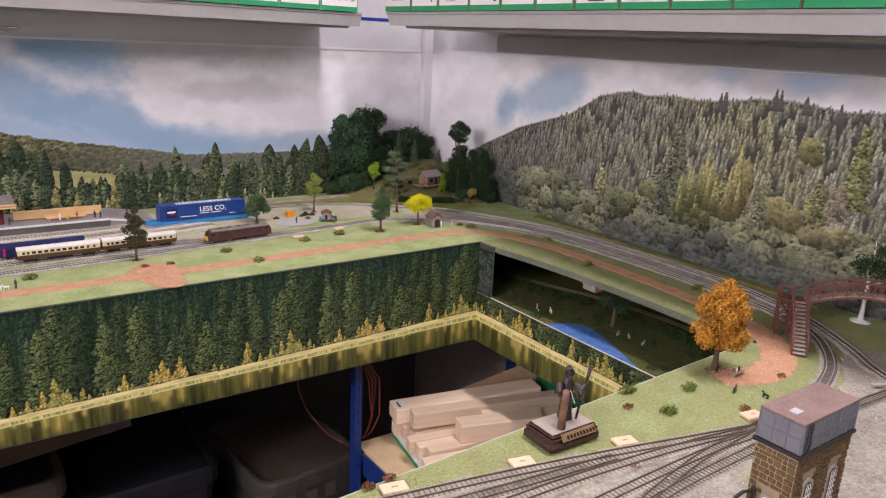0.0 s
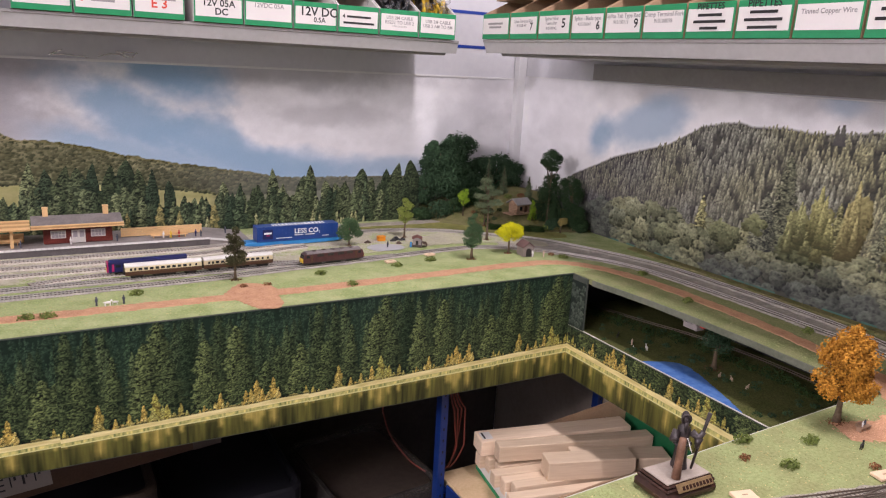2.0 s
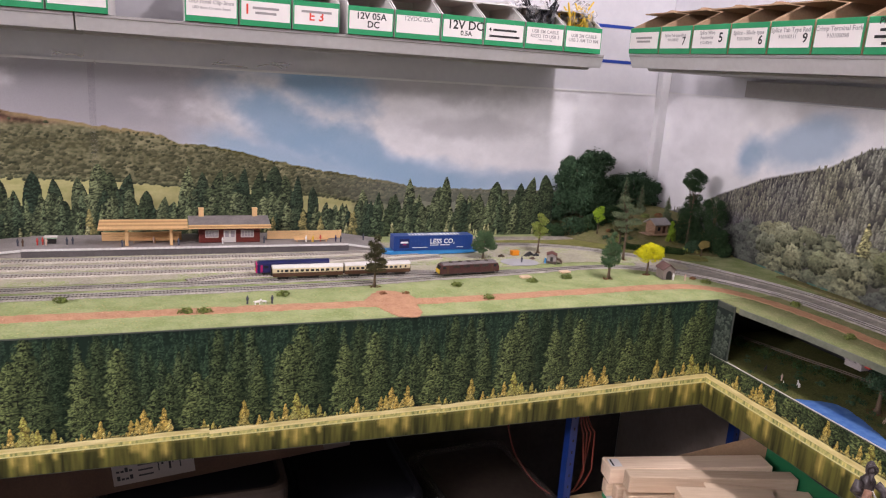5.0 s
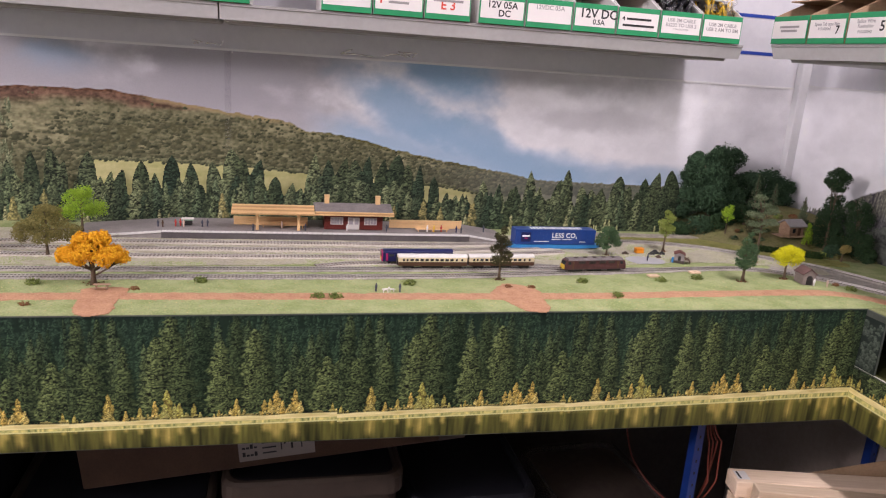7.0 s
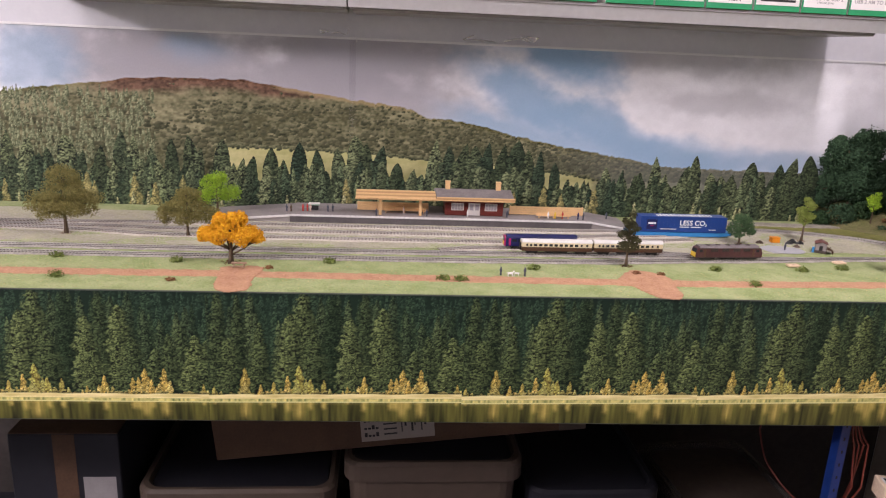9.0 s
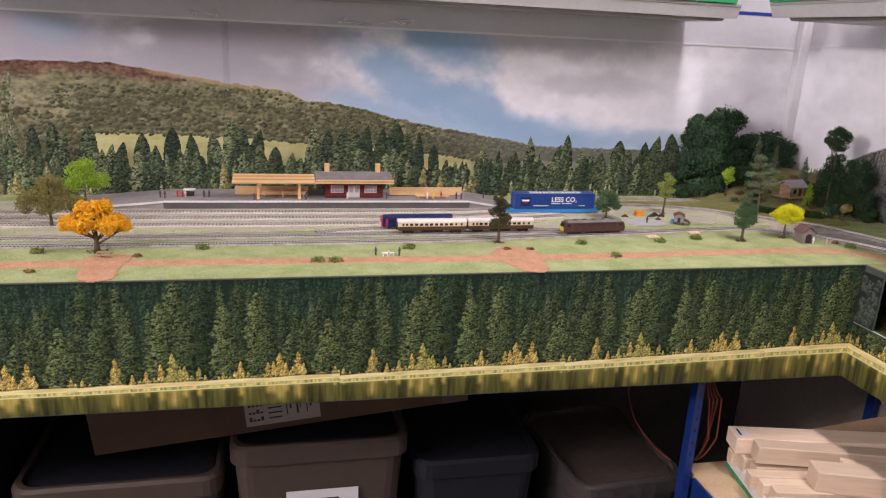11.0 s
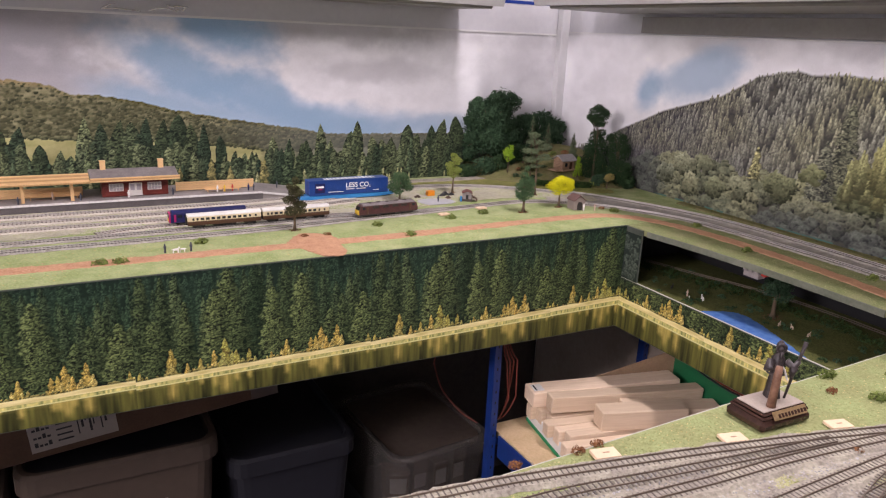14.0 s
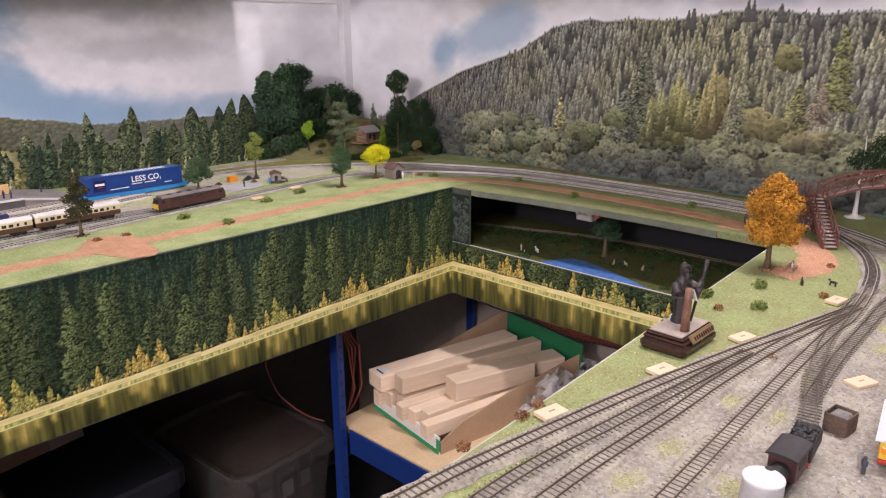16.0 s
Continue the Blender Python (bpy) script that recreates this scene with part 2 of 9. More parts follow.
# ---------------------------------------------------------------- mesh building
class Geo:
    """Collects vertices and faces of one mesh; ink holds a colour per face where it is printed."""

    def __init__(self):
        self.v, self.f, self.ink = [], [], []

    def add(self, vs, fs, ink=None):
        n = len(self.v)
        self.v.extend(vs)
        for f in fs:
            self.f.append([n + k for k in f])
            if ink is not None:
                self.ink.append(ink)

    def box(self, x0, x1, y0, y1, z0, z1, m=None):
        vs = [Vector((x, y, z)) for z in (z0, z1) for y in (y0, y1) for x in (x0, x1)]
        if m is not None:
            vs = [m @ p for p in vs]
        self.add([tuple(p) for p in vs], [(0, 2, 3, 1), (4, 5, 7, 6), (0, 1, 5, 4), (2, 6, 7, 3), (0, 4, 6, 2), (1, 3, 7, 5)])
        return self

    def bevel_box(self, x0, x1, y0, y1, z0, z1, r, m=None):
        """A box with chamfered edges."""
        vs, idx = [], {}
        cx, cy, cz = (x0 + x1) / 2, (y0 + y1) / 2, (z0 + z1) / 2
        hx, hy, hz = (x1 - x0) / 2, (y1 - y0) / 2, (z1 - z0) / 2
        r = min(r, hx * 0.9, hy * 0.9, hz * 0.9)
        for sx in (-1, 1):
            for sy in (-1, 1):
                for sz in (-1, 1):
                    for a in range(3):
                        d = [hx - r, hy - r, hz - r]
                        d[a] += r
                        idx[sx, sy, sz, a] = len(vs)
                        vs.append(Vector((cx + sx * d[0], cy + sy * d[1], cz + sz * d[2])))
        fs = []
        for a in range(3):
            o = [k for k in range(3) if k != a]
            for s in (-1, 1):
                q = []
                for u, w in ((-1, -1), (1, -1), (1, 1), (-1, 1)):
                    k = [0, 0, 0]
                    k[a], k[o[0]], k[o[1]] = s, u, w
                    q.append(idx[k[0], k[1], k[2], a])
                fs.append(q)
        for a in range(3):
            o = [k for k in range(3) if k != a]
            for s in (-1, 1):
                for u in (-1, 1):
                    k0, k1 = [0, 0, 0], [0, 0, 0]
                    k0[a], k1[a] = -1, 1
                    k0[o[0]] = k1[o[0]] = s
                    k0[o[1]] = k1[o[1]] = u
                    fs.append([idx[*k0, o[0]], idx[*k1, o[0]], idx[*k1, o[1]], idx[*k0, o[1]]])
        for sx in (-1, 1):
            for sy in (-1, 1):
                for sz in (-1, 1):
                    fs.append([idx[sx, sy, sz, a] for a in range(3)])
        if m is not None:
            vs = [m @ p for p in vs]
        self.add([tuple(p) for p in vs], fs)
        return self

    def tube(self, pts, radii, n=8, caps=True):
        """A round bar along points, with a radius at each."""
        pts = [Vector(p) for p in pts]
        if not isinstance(radii, (list, tuple)):
            radii = [radii] * len(pts)
        rings, base = [], len(self.v)
        up = Vector((0.12, 0.31, 0.94))
        for i, p in enumerate(pts):
            d = (pts[min(i + 1, len(pts) - 1)] - pts[max(i - 1, 0)]).normalized()
            a = d.cross(up)
            a = a.normalized() if a.length > 1e-4 else d.cross(Vector((1, 0, 0))).normalized()
            c = d.cross(a)
            for k in range(n):
                w = 2 * math.pi * k / n
                self.v.append(tuple(p + (a * math.cos(w) + c * math.sin(w)) * radii[i]))
        for i in range(len(pts) - 1):
            for k in range(n):
                j = (k + 1) % n
                self.f.append([base + i * n + k, base + i * n + j, base + (i + 1) * n + j, base + (i + 1) * n + k])
        if caps:
            self.f.append([base + k for k in range(n)][::-1])
            self.f.append([base + (len(pts) - 1) * n + k for k in range(n)])
        return self

    def lathe(self, profile, n=16, m=None):
        """A turned shape round z from (radius, height) pairs."""
        base = len(self.v)
        for r, z in profile:
            for k in range(n):
                w = 2 * math.pi * k / n
                p = Vector((r * math.cos(w), r * math.sin(w), z))
                self.v.append(tuple(m @ p if m is not None else p))
        for i in range(len(profile) - 1):
            for k in range(n):
                j = (k + 1) % n
                self.f.append([base + i * n + k, base + i * n + j, base + (i + 1) * n + j, base + (i + 1) * n + k])
        self.f.append([base + k for k in range(n)][::-1])
        self.f.append([base + (len(profile) - 1) * n + k for k in range(n)])
        return self

    def prism(self, poly, z0, z1, m=None):
        """A flat outline in x, y raised from z0 to z1."""
        n = len(poly)
        vs = [Vector((x, y, z0)) for x, y in poly] + [Vector((x, y, z1)) for x, y in poly]
        if m is not None:
            vs = [m @ p for p in vs]
        fs = [list(range(n))[::-1], list(range(n, 2 * n))]
        fs += [[k, (k + 1) % n, n + (k + 1) % n, n + k] for k in range(n)]
        self.add([tuple(p) for p in vs], fs)
        return self


def part(name, g, material, parent=None, label="", smooth=False, kind=""):
    me = bpy.data.meshes.new(name)
    me.from_pydata(g.v, [], g.f)
    if g.ink:
        at = me.color_attributes.new("ink", "FLOAT_COLOR", "CORNER")
        cols = np.repeat(np.array([(*c, 1.0) for c in g.ink], dtype=np.float32), [len(f) for f in g.f], axis=0)
        at.data.foreach_set("color", cols.ravel())
    me.materials.append(material)
    if smooth:
        me.polygons.foreach_set("use_smooth", [True] * len(me.polygons))
    me.update()
    ob = new(name, me)
    if parent is not None:
        ob.parent = parent
    return tagged(ob, label, kind=kind)


def thing(name, label, category, group="", kind="", at=None):
    ob = new(name)
    ob.empty_display_size = 0.02
    if at is not None:
        ob.matrix_world = at
    return tagged(ob, label, category, group, kind)


def structure(name, g, material, label, smooth=False):
    return tagged(part(name, g, material, None, label, smooth), category=name.split("_")[0], kind="structure")


def words(text, size, material, m, parent, name="lettering"):
    """Raised lettering in the built-in font, centred on the pose m, reading along its x, up its y."""
    cu = bpy.data.curves.new("text", "FONT")
    cu.body, cu.size, cu.align_x, cu.align_y, cu.extrude = text, size, "CENTER", "CENTER", size * 0.004
    cu.resolution_u, cu.offset = 3, size * 0.02
    tmp = bpy.data.objects.new("text", cu)
    scene.collection.objects.link(tmp)
    me = bpy.data.meshes.new_from_object(tmp.evaluated_get(bpy.context.evaluated_depsgraph_get()))
    bpy.data.objects.remove(tmp)
    bpy.data.curves.remove(cu)
    me.transform(m)
    me.materials.clear()
    me.materials.append(material)
    ob = new(name, me)
    ob.parent = parent
    return ob


def smooth_line(pts, step):
    """A Catmull-Rom curve through points of a plan, at even steps."""
    p = [Vector(q) for q in pts]
    p = [p[0] * 2 - p[1]] + p + [p[-1] * 2 - p[-2]]
    out = []
    for i in range(1, len(p) - 2):
        a, b, c, d = p[i - 1:i + 3]
        n = max(2, int((c - b).length / step * 4))
        for k in range(n):
            t = k / n
            out.append(0.5 * (2 * b + (c - a) * t + (2 * a - 5 * b + 4 * c - d) * t * t + (3 * b - a - 3 * c + d) * t ** 3))
    out.append(p[-2])
    even, left = [out[0]], step
    for a, b in zip(out, out[1:]):
        d = (b - a).length
        pos = 0
        while d - pos >= left:
            pos += left
            even.append(a.lerp(b, pos / d))
            left = step
        left -= d - pos
    return even


# ---------------------------------------------------------------- room
g = Geo().box(LEFT - 0.1, SIDE + 0.12, BACK, BACK + 0.1, 0, CEIL)
structure("wall_back", g, M["wall"], "pale grey painted slat wall behind the model railway")
g = Geo().box(SIDE, SIDE + 0.1, NEAR, BACK - 0.001, 0, CEIL)
structure("wall_side", g, M["wall"], "pale grey painted slat wall beside the model railway")
# added dark sheet hiding the pale wall, as shade under the layout
structure("wall_under", Geo().box(LEFT, SIDE - 0.012, BACK - 0.012, BACK - 0.001, 0, 0.965), M["under"], "dark brown sheet added as the shade under the layout")
structure("wall_under_side", Geo().box(SIDE - 0.011, SIDE - 0.001, -0.66, BACK - 0.0125, 0, 0.965), M["beige"], "beige panel under the side baseboard")
# out-of-view walls added to close the room and hold bounce down
structure("wall_left", Geo().box(LEFT - 0.1, LEFT, NEAR, BACK - 0.001, 0, CEIL), M["wall_far"], "plain mid-grey unseen wall added to close the room")
structure("wall_near", Geo().box(LEFT - 0.1, SIDE + 0.1, NEAR - 0.1, NEAR, 0, CEIL), M["wall_far"], "plain mid-grey unseen wall added to close the room")
structure("floor", Geo().box(LEFT - 0.1, SIDE + 0.1, NEAR - 0.1, BACK + 0.1, -0.1, 0), M["floor"], "dark grey carpet floor under the layout")
structure("ceiling", Geo().box(LEFT - 0.1, SIDE + 0.1, NEAR - 0.1, BACK + 0.1, CEIL, CEIL + 0.1), M["ceiling"], "plain white ceiling of the room")


# ---------------------------------------------------------------- printed paper
LATTICE = np.random.RandomState(5).rand(256, 256).astype(np.float32)


def value_noise(x, y, seed=0):
    """Smooth lattice noise from 0 to 1 over arrays."""
    xi, yi = np.floor(x).astype(np.int64), np.floor(y).astype(np.int64)
    fx, fy = x - xi, y - yi
    fx, fy = fx * fx * (3 - 2 * fx), fy * fy * (3 - 2 * fy)
    xi, yi = xi + seed * 57, yi + seed * 131
    a, b = LATTICE[yi & 255, xi & 255], LATTICE[yi & 255, (xi + 1) & 255]
    c, d = LATTICE[(yi + 1) & 255, xi & 255], LATTICE[(yi + 1) & 255, (xi + 1) & 255]
    return (a + (b - a) * fx) * (1 - fy) + (c + (d - c) * fx) * fy


def fbm(x, y, seed=0, octaves=4):
    s, k, w = 0.0, 1.0, 0.0
    for i in range(octaves):
        s, w = s + value_noise(x / k, y / k, seed + i) * k, w + k
        k *= 0.5
    return s / w


def step_up(a, b, x):
    t = np.clip((x - a) / (b - a), 0, 1)
    return t * t * (3 - 2 * t)


def blend(a, b, k):
    k = min(1.0, max(0.0, k))
    return tuple(x + (y - x) * k for x, y in zip(a, b))


def curve(points, x):
    for (a, p), (b, q) in zip(points, points[1:]):
        if a <= x <= b:
            return p + (q - p) * (x - a) / (b - a)
    return points[0][1] if x < points[0][0] else points[-1][1]


def line_at(points, x):
    return np.interp(x, [p[0] for p in points], [p[1] for p in points])


class Print:
    """A printed picture over (u, v) in metres, painted brush by brush on an even grid."""

    def __init__(self, u0, u1, v0, v1, cell, ink):
        self.u = np.linspace(u0, u1, int(round((u1 - u0) / cell)) + 1, dtype=np.float32)
        self.v = np.linspace(v0, v1, int(round((v1 - v0) / cell)) + 1, dtype=np.float32)
        self.cell = cell
        self.img = np.zeros((len(self.v), len(self.u), 3), np.float32)
        self.img[:] = ink
        self.U, self.V = np.meshgrid(self.u, self.v)

    def cut(self, u0, u1, v0, v1):
        a, b = np.searchsorted(self.u, (u0, u1))
        c, d = np.searchsorted(self.v, (v0, v1))
        return (slice(c, d), slice(a, b)) if b > a and d > c else None

    def lay(self, s, alpha, ink):
        if not isinstance(ink, np.ndarray):
            ink = np.array(ink, np.float32)
        self.img[s] += (ink - self.img[s]) * alpha[..., None]

    def wash(self, alpha, ink):
        self.lay((slice(None), slice(None)), alpha, ink)

    def shades(self, dark, light, lit):
        d, l = np.array(dark, np.float32), np.array(light, np.float32)
        return d + (l - d) * np.clip(lit, 0, 1.15)[..., None]

    def conifer(self, u, v, h, w, dark, light, r, side=0.45, lean=0.0, slim=0.8, rough=1.0):
        """Layered boughs that droop outward, lit from the left."""
        s = self.cut(u - w * 0.75 - abs(lean) * h, u + w * 0.75 + abs(lean) * h, v, v + h)
        if s is None:
            return
        t = np.clip((self.V[s] - v) / h, 0, 1)
        x = self.U[s] - u - lean * h * t
        seed = r.randint(0, 900)
        hw = w * 0.5 * (1 - t) ** slim + 0.0006
        lx = x / hw
        n = max(5.0, h / max(0.0075, self.cell * 4))
        grain = value_noise(self.U[s] / (self.cell * 2.1), self.V[s] / (self.cell * 1.5), seed)
        rag = value_noise(self.U[s] / (self.cell * 5), self.V[s] / (self.cell * 3.2), seed + 7)
        f = (t * n + 0.85 * np.abs(lx) + 2.3 * rough * rag + (x > 0) * r.random()) % 1.0
        edge = 0.66 + 0.3 * (1 - f) + 0.6 * rough * (rag - 0.5)
        alpha = 1 - step_up(edge - 0.22, edge + 0.1, np.abs(lx))
        lit = (0.2 + 0.8 * step_up(0.05, 0.85, f)) * (0.62 - side * np.clip(lx, -1, 1)) * (0.15 + 1.35 * grain) * (0.75 + 0.4 * t) + 0.4 * (rag - 0.45)
        self.lay(s, alpha, self.shades(dark, light, lit * 1.35 - 0.06))

    def fir(self, u, v, h, w, dark, light, r, lean=0.0):
        """A far conifer: a serrated spire, pale at the tip and dark at the foot."""
        s = self.cut(u - w * 0.6 - abs(lean) * h, u + w * 0.6 + abs(lean) * h, v, v + h)
        if s is None:
            return
        t = np.clip((self.V[s] - v) / h, 0, 1)
        x = self.U[s] - u - lean * h * t
        n = max(4.0, h / 0.0075)
        rag = value_noise(self.U[s] / (self.cell * 4.5), self.V[s] / (self.cell * 3), r.randint(0, 900))
        saw = (t * n + 0.7 * np.abs(x) / (w * 0.5) + 1.6 * rag + r.random() + 0.5 * (x > 0)) % 1.0
        hw = w * 0.5 * (1 - t) ** 0.85 * (1.12 - 0.42 * saw) + 0.0009
        lx = x / hw
        grain = value_noise(self.U[s] / (self.cell * 2.4), self.V[s] / (self.cell * 1.8), r.randint(0, 900))
        lit = (0.02 + 1.1 * t ** 1.3) * (0.72 - 0.38 * np.clip(lx, -1, 1)) * (0.45 + 0.55 * saw) * (0.35 + 1.2 * grain) * 1.75
        self.lay(s, 1 - step_up(0.75, 1.1, np.abs(lx)), self.shades(dark, light, lit))

    def crown(self, u, v, w, h, dark, light, r, lobes=6, rag=0.5):
        """A broadleaf crown of several lobes, each lighter towards its upper left."""
        spots = [(r.uniform(0, 6.283), math.sqrt(r.random()) * 0.36) for _ in range(lobes)]
        spots.sort(key=lambda q: -math.sin(q[0]) * q[1])
        for a, q in spots:
            cu, cv = u + math.cos(a) * q * w, v + math.sin(a) * q * h
            k = 0.5 if lobes == 1 else r.uniform(0.2, 0.31)
            lw, lh = w * k, h * k * r.uniform(0.8, 1.1)
            s = self.cut(cu - lw * 1.3, cu + lw * 1.3, cv - lh * 1.3, cv + lh * 1.3)
            if s is None:
                continue
            seed = r.randint(0, 900)
            x, y = (self.U[s] - cu) / lw, (self.V[s] - cv) / lh
            g1 = value_noise(self.U[s] / (self.cell * 1.9), self.V[s] / (self.cell * 1.6), seed)
            g2 = value_noise(self.U[s] / (self.cell * 4.5), self.V[s] / (self.cell * 3.5), seed + 3)
            d = np.sqrt(x * x + y * y) + rag * (g2 - 0.5) + 0.25 * (g1 - 0.5)
            alpha = 1 - step_up(0.82, 1.02, d)
            up = 0.7 + 0.45 * math.sin(a) * q / 0.36
            lit = (0.5 + 0.42 * y - 0.22 * x + 0.5 * (g1 - 0.5) + 0.75 * (g2 - 0.5)) * up
            self.lay(s, alpha, self.shades(dark, light, lit))

    def develop(self, pivot, contrast, sharp, reach=3):
        """Deepen the contrast of the print round a middle tone and crisp its edges."""
        pad = np.pad(self.img, ((reach + 1, reach), (reach + 1, reach), (0, 0)), mode="edge").cumsum(0).cumsum(1)
        k = 2 * reach + 1
        soft = (pad[k:, k:] - pad[:-k, k:] - pad[k:, :-k] + pad[:-k, :-k]) / (k * k)
        img = np.clip(self.img + sharp * (self.img - soft), 0.003, 1)
        lum = np.clip(img.mean(axis=2, keepdims=True), 0.004, 1)
        self.img = img * (lum / pivot) ** contrast

    def mesh(self, name, place, material, parent=None, label="", keep=None, rows=None, cols=None):
        """The grid as one sheet; place(U, V) gives the world coordinates of its points."""
        rows, cols = rows or slice(None), cols or slice(None)
        U, V, img = self.U[rows, cols], self.V[rows, cols], self.img[rows, cols]
        h, w = U.shape
        co = np.stack(place(U, V), axis=-1).reshape(-1, 3).astype(np.float32)
        idx = np.arange(h * w, dtype=np.int32).reshape(h, w)
        quads = np.stack((idx[:-1, :-1], idx[:-1, 1:], idx[1:, 1:], idx[1:, :-1]), axis=-1)
        if keep is not None:
            k = keep[rows, cols]
            quads = quads[(k[:-1, :-1].astype(int) + k[:-1, 1:] + k[1:, 1:] + k[1:, :-1]) >= 3]
        quads = quads.reshape(-1, 4)
        col = np.concatenate((np.clip(img, 0.004, 0.95).reshape(-1, 3), np.ones((h * w, 1), np.float32)), axis=1)
        if keep is not None:
            used, back = np.unique(quads, return_inverse=True)
            co, col, quads = co[used], col[used], back.reshape(-1, 4)
        me = bpy.data.meshes.new(name)
        me.vertices.add(len(co))
        me.vertices.foreach_set("co", co.ravel())
        me.loops.add(quads.size)
        me.loops.foreach_set("vertex_index", quads.ravel().astype(np.int32))
        me.polygons.add(len(quads))
        me.polygons.foreach_set("loop_start", np.arange(0, quads.size, 4, dtype=np.int32))
        me.update(calc_edges=True)
        me.color_attributes.new("ink", "FLOAT_COLOR", "POINT").data.foreach_set("color", col.astype(np.float32).ravel())
        me.materials.append(material)
        ob = new(name, me)
        ob.parent = parent
        return tagged(ob, label)


# back sheet: sky with grey cloud and a blue break, moorland hill, pale fields
BD_TOP = 1.372
back_paper = structure("backdrop_back", Geo().box(-2.3, SIDE - 0.012, BACK - 0.002, BACK - 0.0008, TOP - 0.05, BD_TOP), M["paper_edge"], "printed paper sheet with sky and moorland on the back wall")
HILL = [(-2.3, 1.19), (-2.0, 1.215), (-1.83, 1.241), (-1.7, 1.256), (-1.66, 1.265), (-1.58, 1.27), (-1.4, 1.272), (-1.33, 1.26), (-1.24, 1.249), (-1.16, 1.236), (-1.085, 1.229), (-1.026, 1.221), (-0.985, 1.198), (-0.955, 1.2), (-0.885, 1.193), (-0.777, 1.167), (-0.66, 1.146), (-0.555, 1.13), (-0.46, 1.114), (-0.39, 1.104), (0.3, 1.096)]
FIELD = [(-1.47, 1.12), (-1.33, 1.121), (-1.166, 1.115), (-1.085, 1.112), (-0.98, 1.104), (-0.8, 1.099), (-0.655, 1.083), (-0.57, 1.068)]
r1 = random.Random(11)


def cloud_sky(p, seed, grey, blue):
    """Cloud banks over blue; grey and blue: (u, v, half width, half height, strength, slope)."""
    U, V = p.U, p.V
    warp = fbm(U * 9, V * 14, seed, 5) - 0.5
    fine = fbm(U * 26, V * 34, seed + 9, 5) - 0.5
    tone = 0.84 + 0.22 * (fbm(U * 4, V * 7, seed + 3, 4) - 0.5) + 0.16 * fine
    p.img[:] = tone[..., None] * np.array((0.97, 0.965, 1.0), np.float32)
    for bank, ink in ((grey, (0.37, 0.36, 0.39)), (blue, (0.29, 0.44, 0.61))):
        for u, v, a, b, k, sl in bank:
            d = np.sqrt(((U - u) / a) ** 2 + ((V - v - sl * (U - u)) / b) ** 2) + 0.9 * warp + 0.4 * fine
            p.wash(k * (1 - step_up(0.3, 1.2, d)), ink)
    return fine


pic = Print(-2.3, SIDE - 0.013, TOP - 0.04, BD_TOP - 0.0015, 0.0021, (0.8, 0.8, 0.8))
fine = cloud_sky(pic, 3,
                 [(-1.6, 1.36, 0.34, 0.17, 0.95, 0), (-1.15, 1.33, 0.36, 0.18, 0.95, 0), (-0.95, 1.25, 0.14, 0.05, 0.5, -0.3), (-0.36, 1.36, 0.34, 0.05, 0.6, 0), (-0.3, 1.26, 0.24, 0.03, 0.35, 0), (0.15, 1.33, 0.1, 0.1, 0.2, 0)],
                 [(-0.7, 1.36, 0.17, 0.1, 1.0, -0.25), (-0.76, 1.26, 0.17, 0.075, 0.9, -0.4), (-0.58, 1.195, 0.19, 0.06, 0.85, -0.35), (-0.4, 1.14, 0.26, 0.045, 0.8, -0.15), (-0.1, 1.125, 0.2, 0.03, 0.5, 0), (-1.49, 1.33, 0.1, 0.045, 0.55, 0), (-1.86, 1.3, 0.12, 0.08, 0.6, 0)])
U, V = pic.U, pic.V
top = line_at(HILL, U) + 0.006 * (fbm(U * 45, V * 0, 21, 3) - 0.5) + 0.003 * (value_noise(U * 170, V * 0, 22) - 0.4) * (U > -1.15)
rise = V - line_at(HILL, U) + 0.05 * (fbm(U * 14, V * 22, 91, 4) - 0.5)
pic.wash(0.85 * (1 - step_up(0.01, 0.085, rise)) * step_up(-1.75, -1.6, U) * (1 - step_up(-1.0, -0.85, U)), (0.4, 0.385, 0.42))
pic.wash(0.85 * (1 - step_up(0.015, 0.075, rise)) * step_up(-1.02, -0.86, U) * (1 - step_up(-0.3, 0.1, U)), (0.3, 0.44, 0.6))
n1, n2, n3 = fbm(U * 7, V * 20, 31, 4), fbm(U * 30, V * 80, 32, 4), fbm(U * 150, V * 230, 33, 3)
slope = pic.shades((0.1, 0.1, 0.05), (0.3, 0.28, 0.165), 0.45 + 1.3 * (n1 - 0.5) + 1.2 * (n2 - 0.5) + 1.2 * (n3 - 0.5))
heath = pic.shades((0.09, 0.05, 0.035), (0.26, 0.15, 0.1), 0.45 + 1.1 * (n2 - 0.5) + 1.3 * (n3 - 0.5))
high = step_up(0.0, 0.022, V - 1.233 + 0.05 * (n1 - 0.5)) * step_up(-1.78, -1.66, U) * (1 - step_up(-1.3, -1.12, U))
slope += (heath - slope) * high[..., None]
crest = (1 - step_up(0.003, 0.012, top - V + 0.006 * (n2 - 0.5))) * step_up(-1.36, -1.3, U) * (1 - step_up(-1.1, -0.94, U))
slope += (np.array((0.5, 0.38, 0.21), np.float32) - slope) * (0.55 * crest)[..., None]
haze = (0.75 * step_up(-0.7, -0.3, U))[..., None]
slope += (np.array((0.24, 0.25, 0.22), np.float32) - slope) * haze
pic.wash(1 - step_up(-0.0008, 0.0012, V - top), slope)
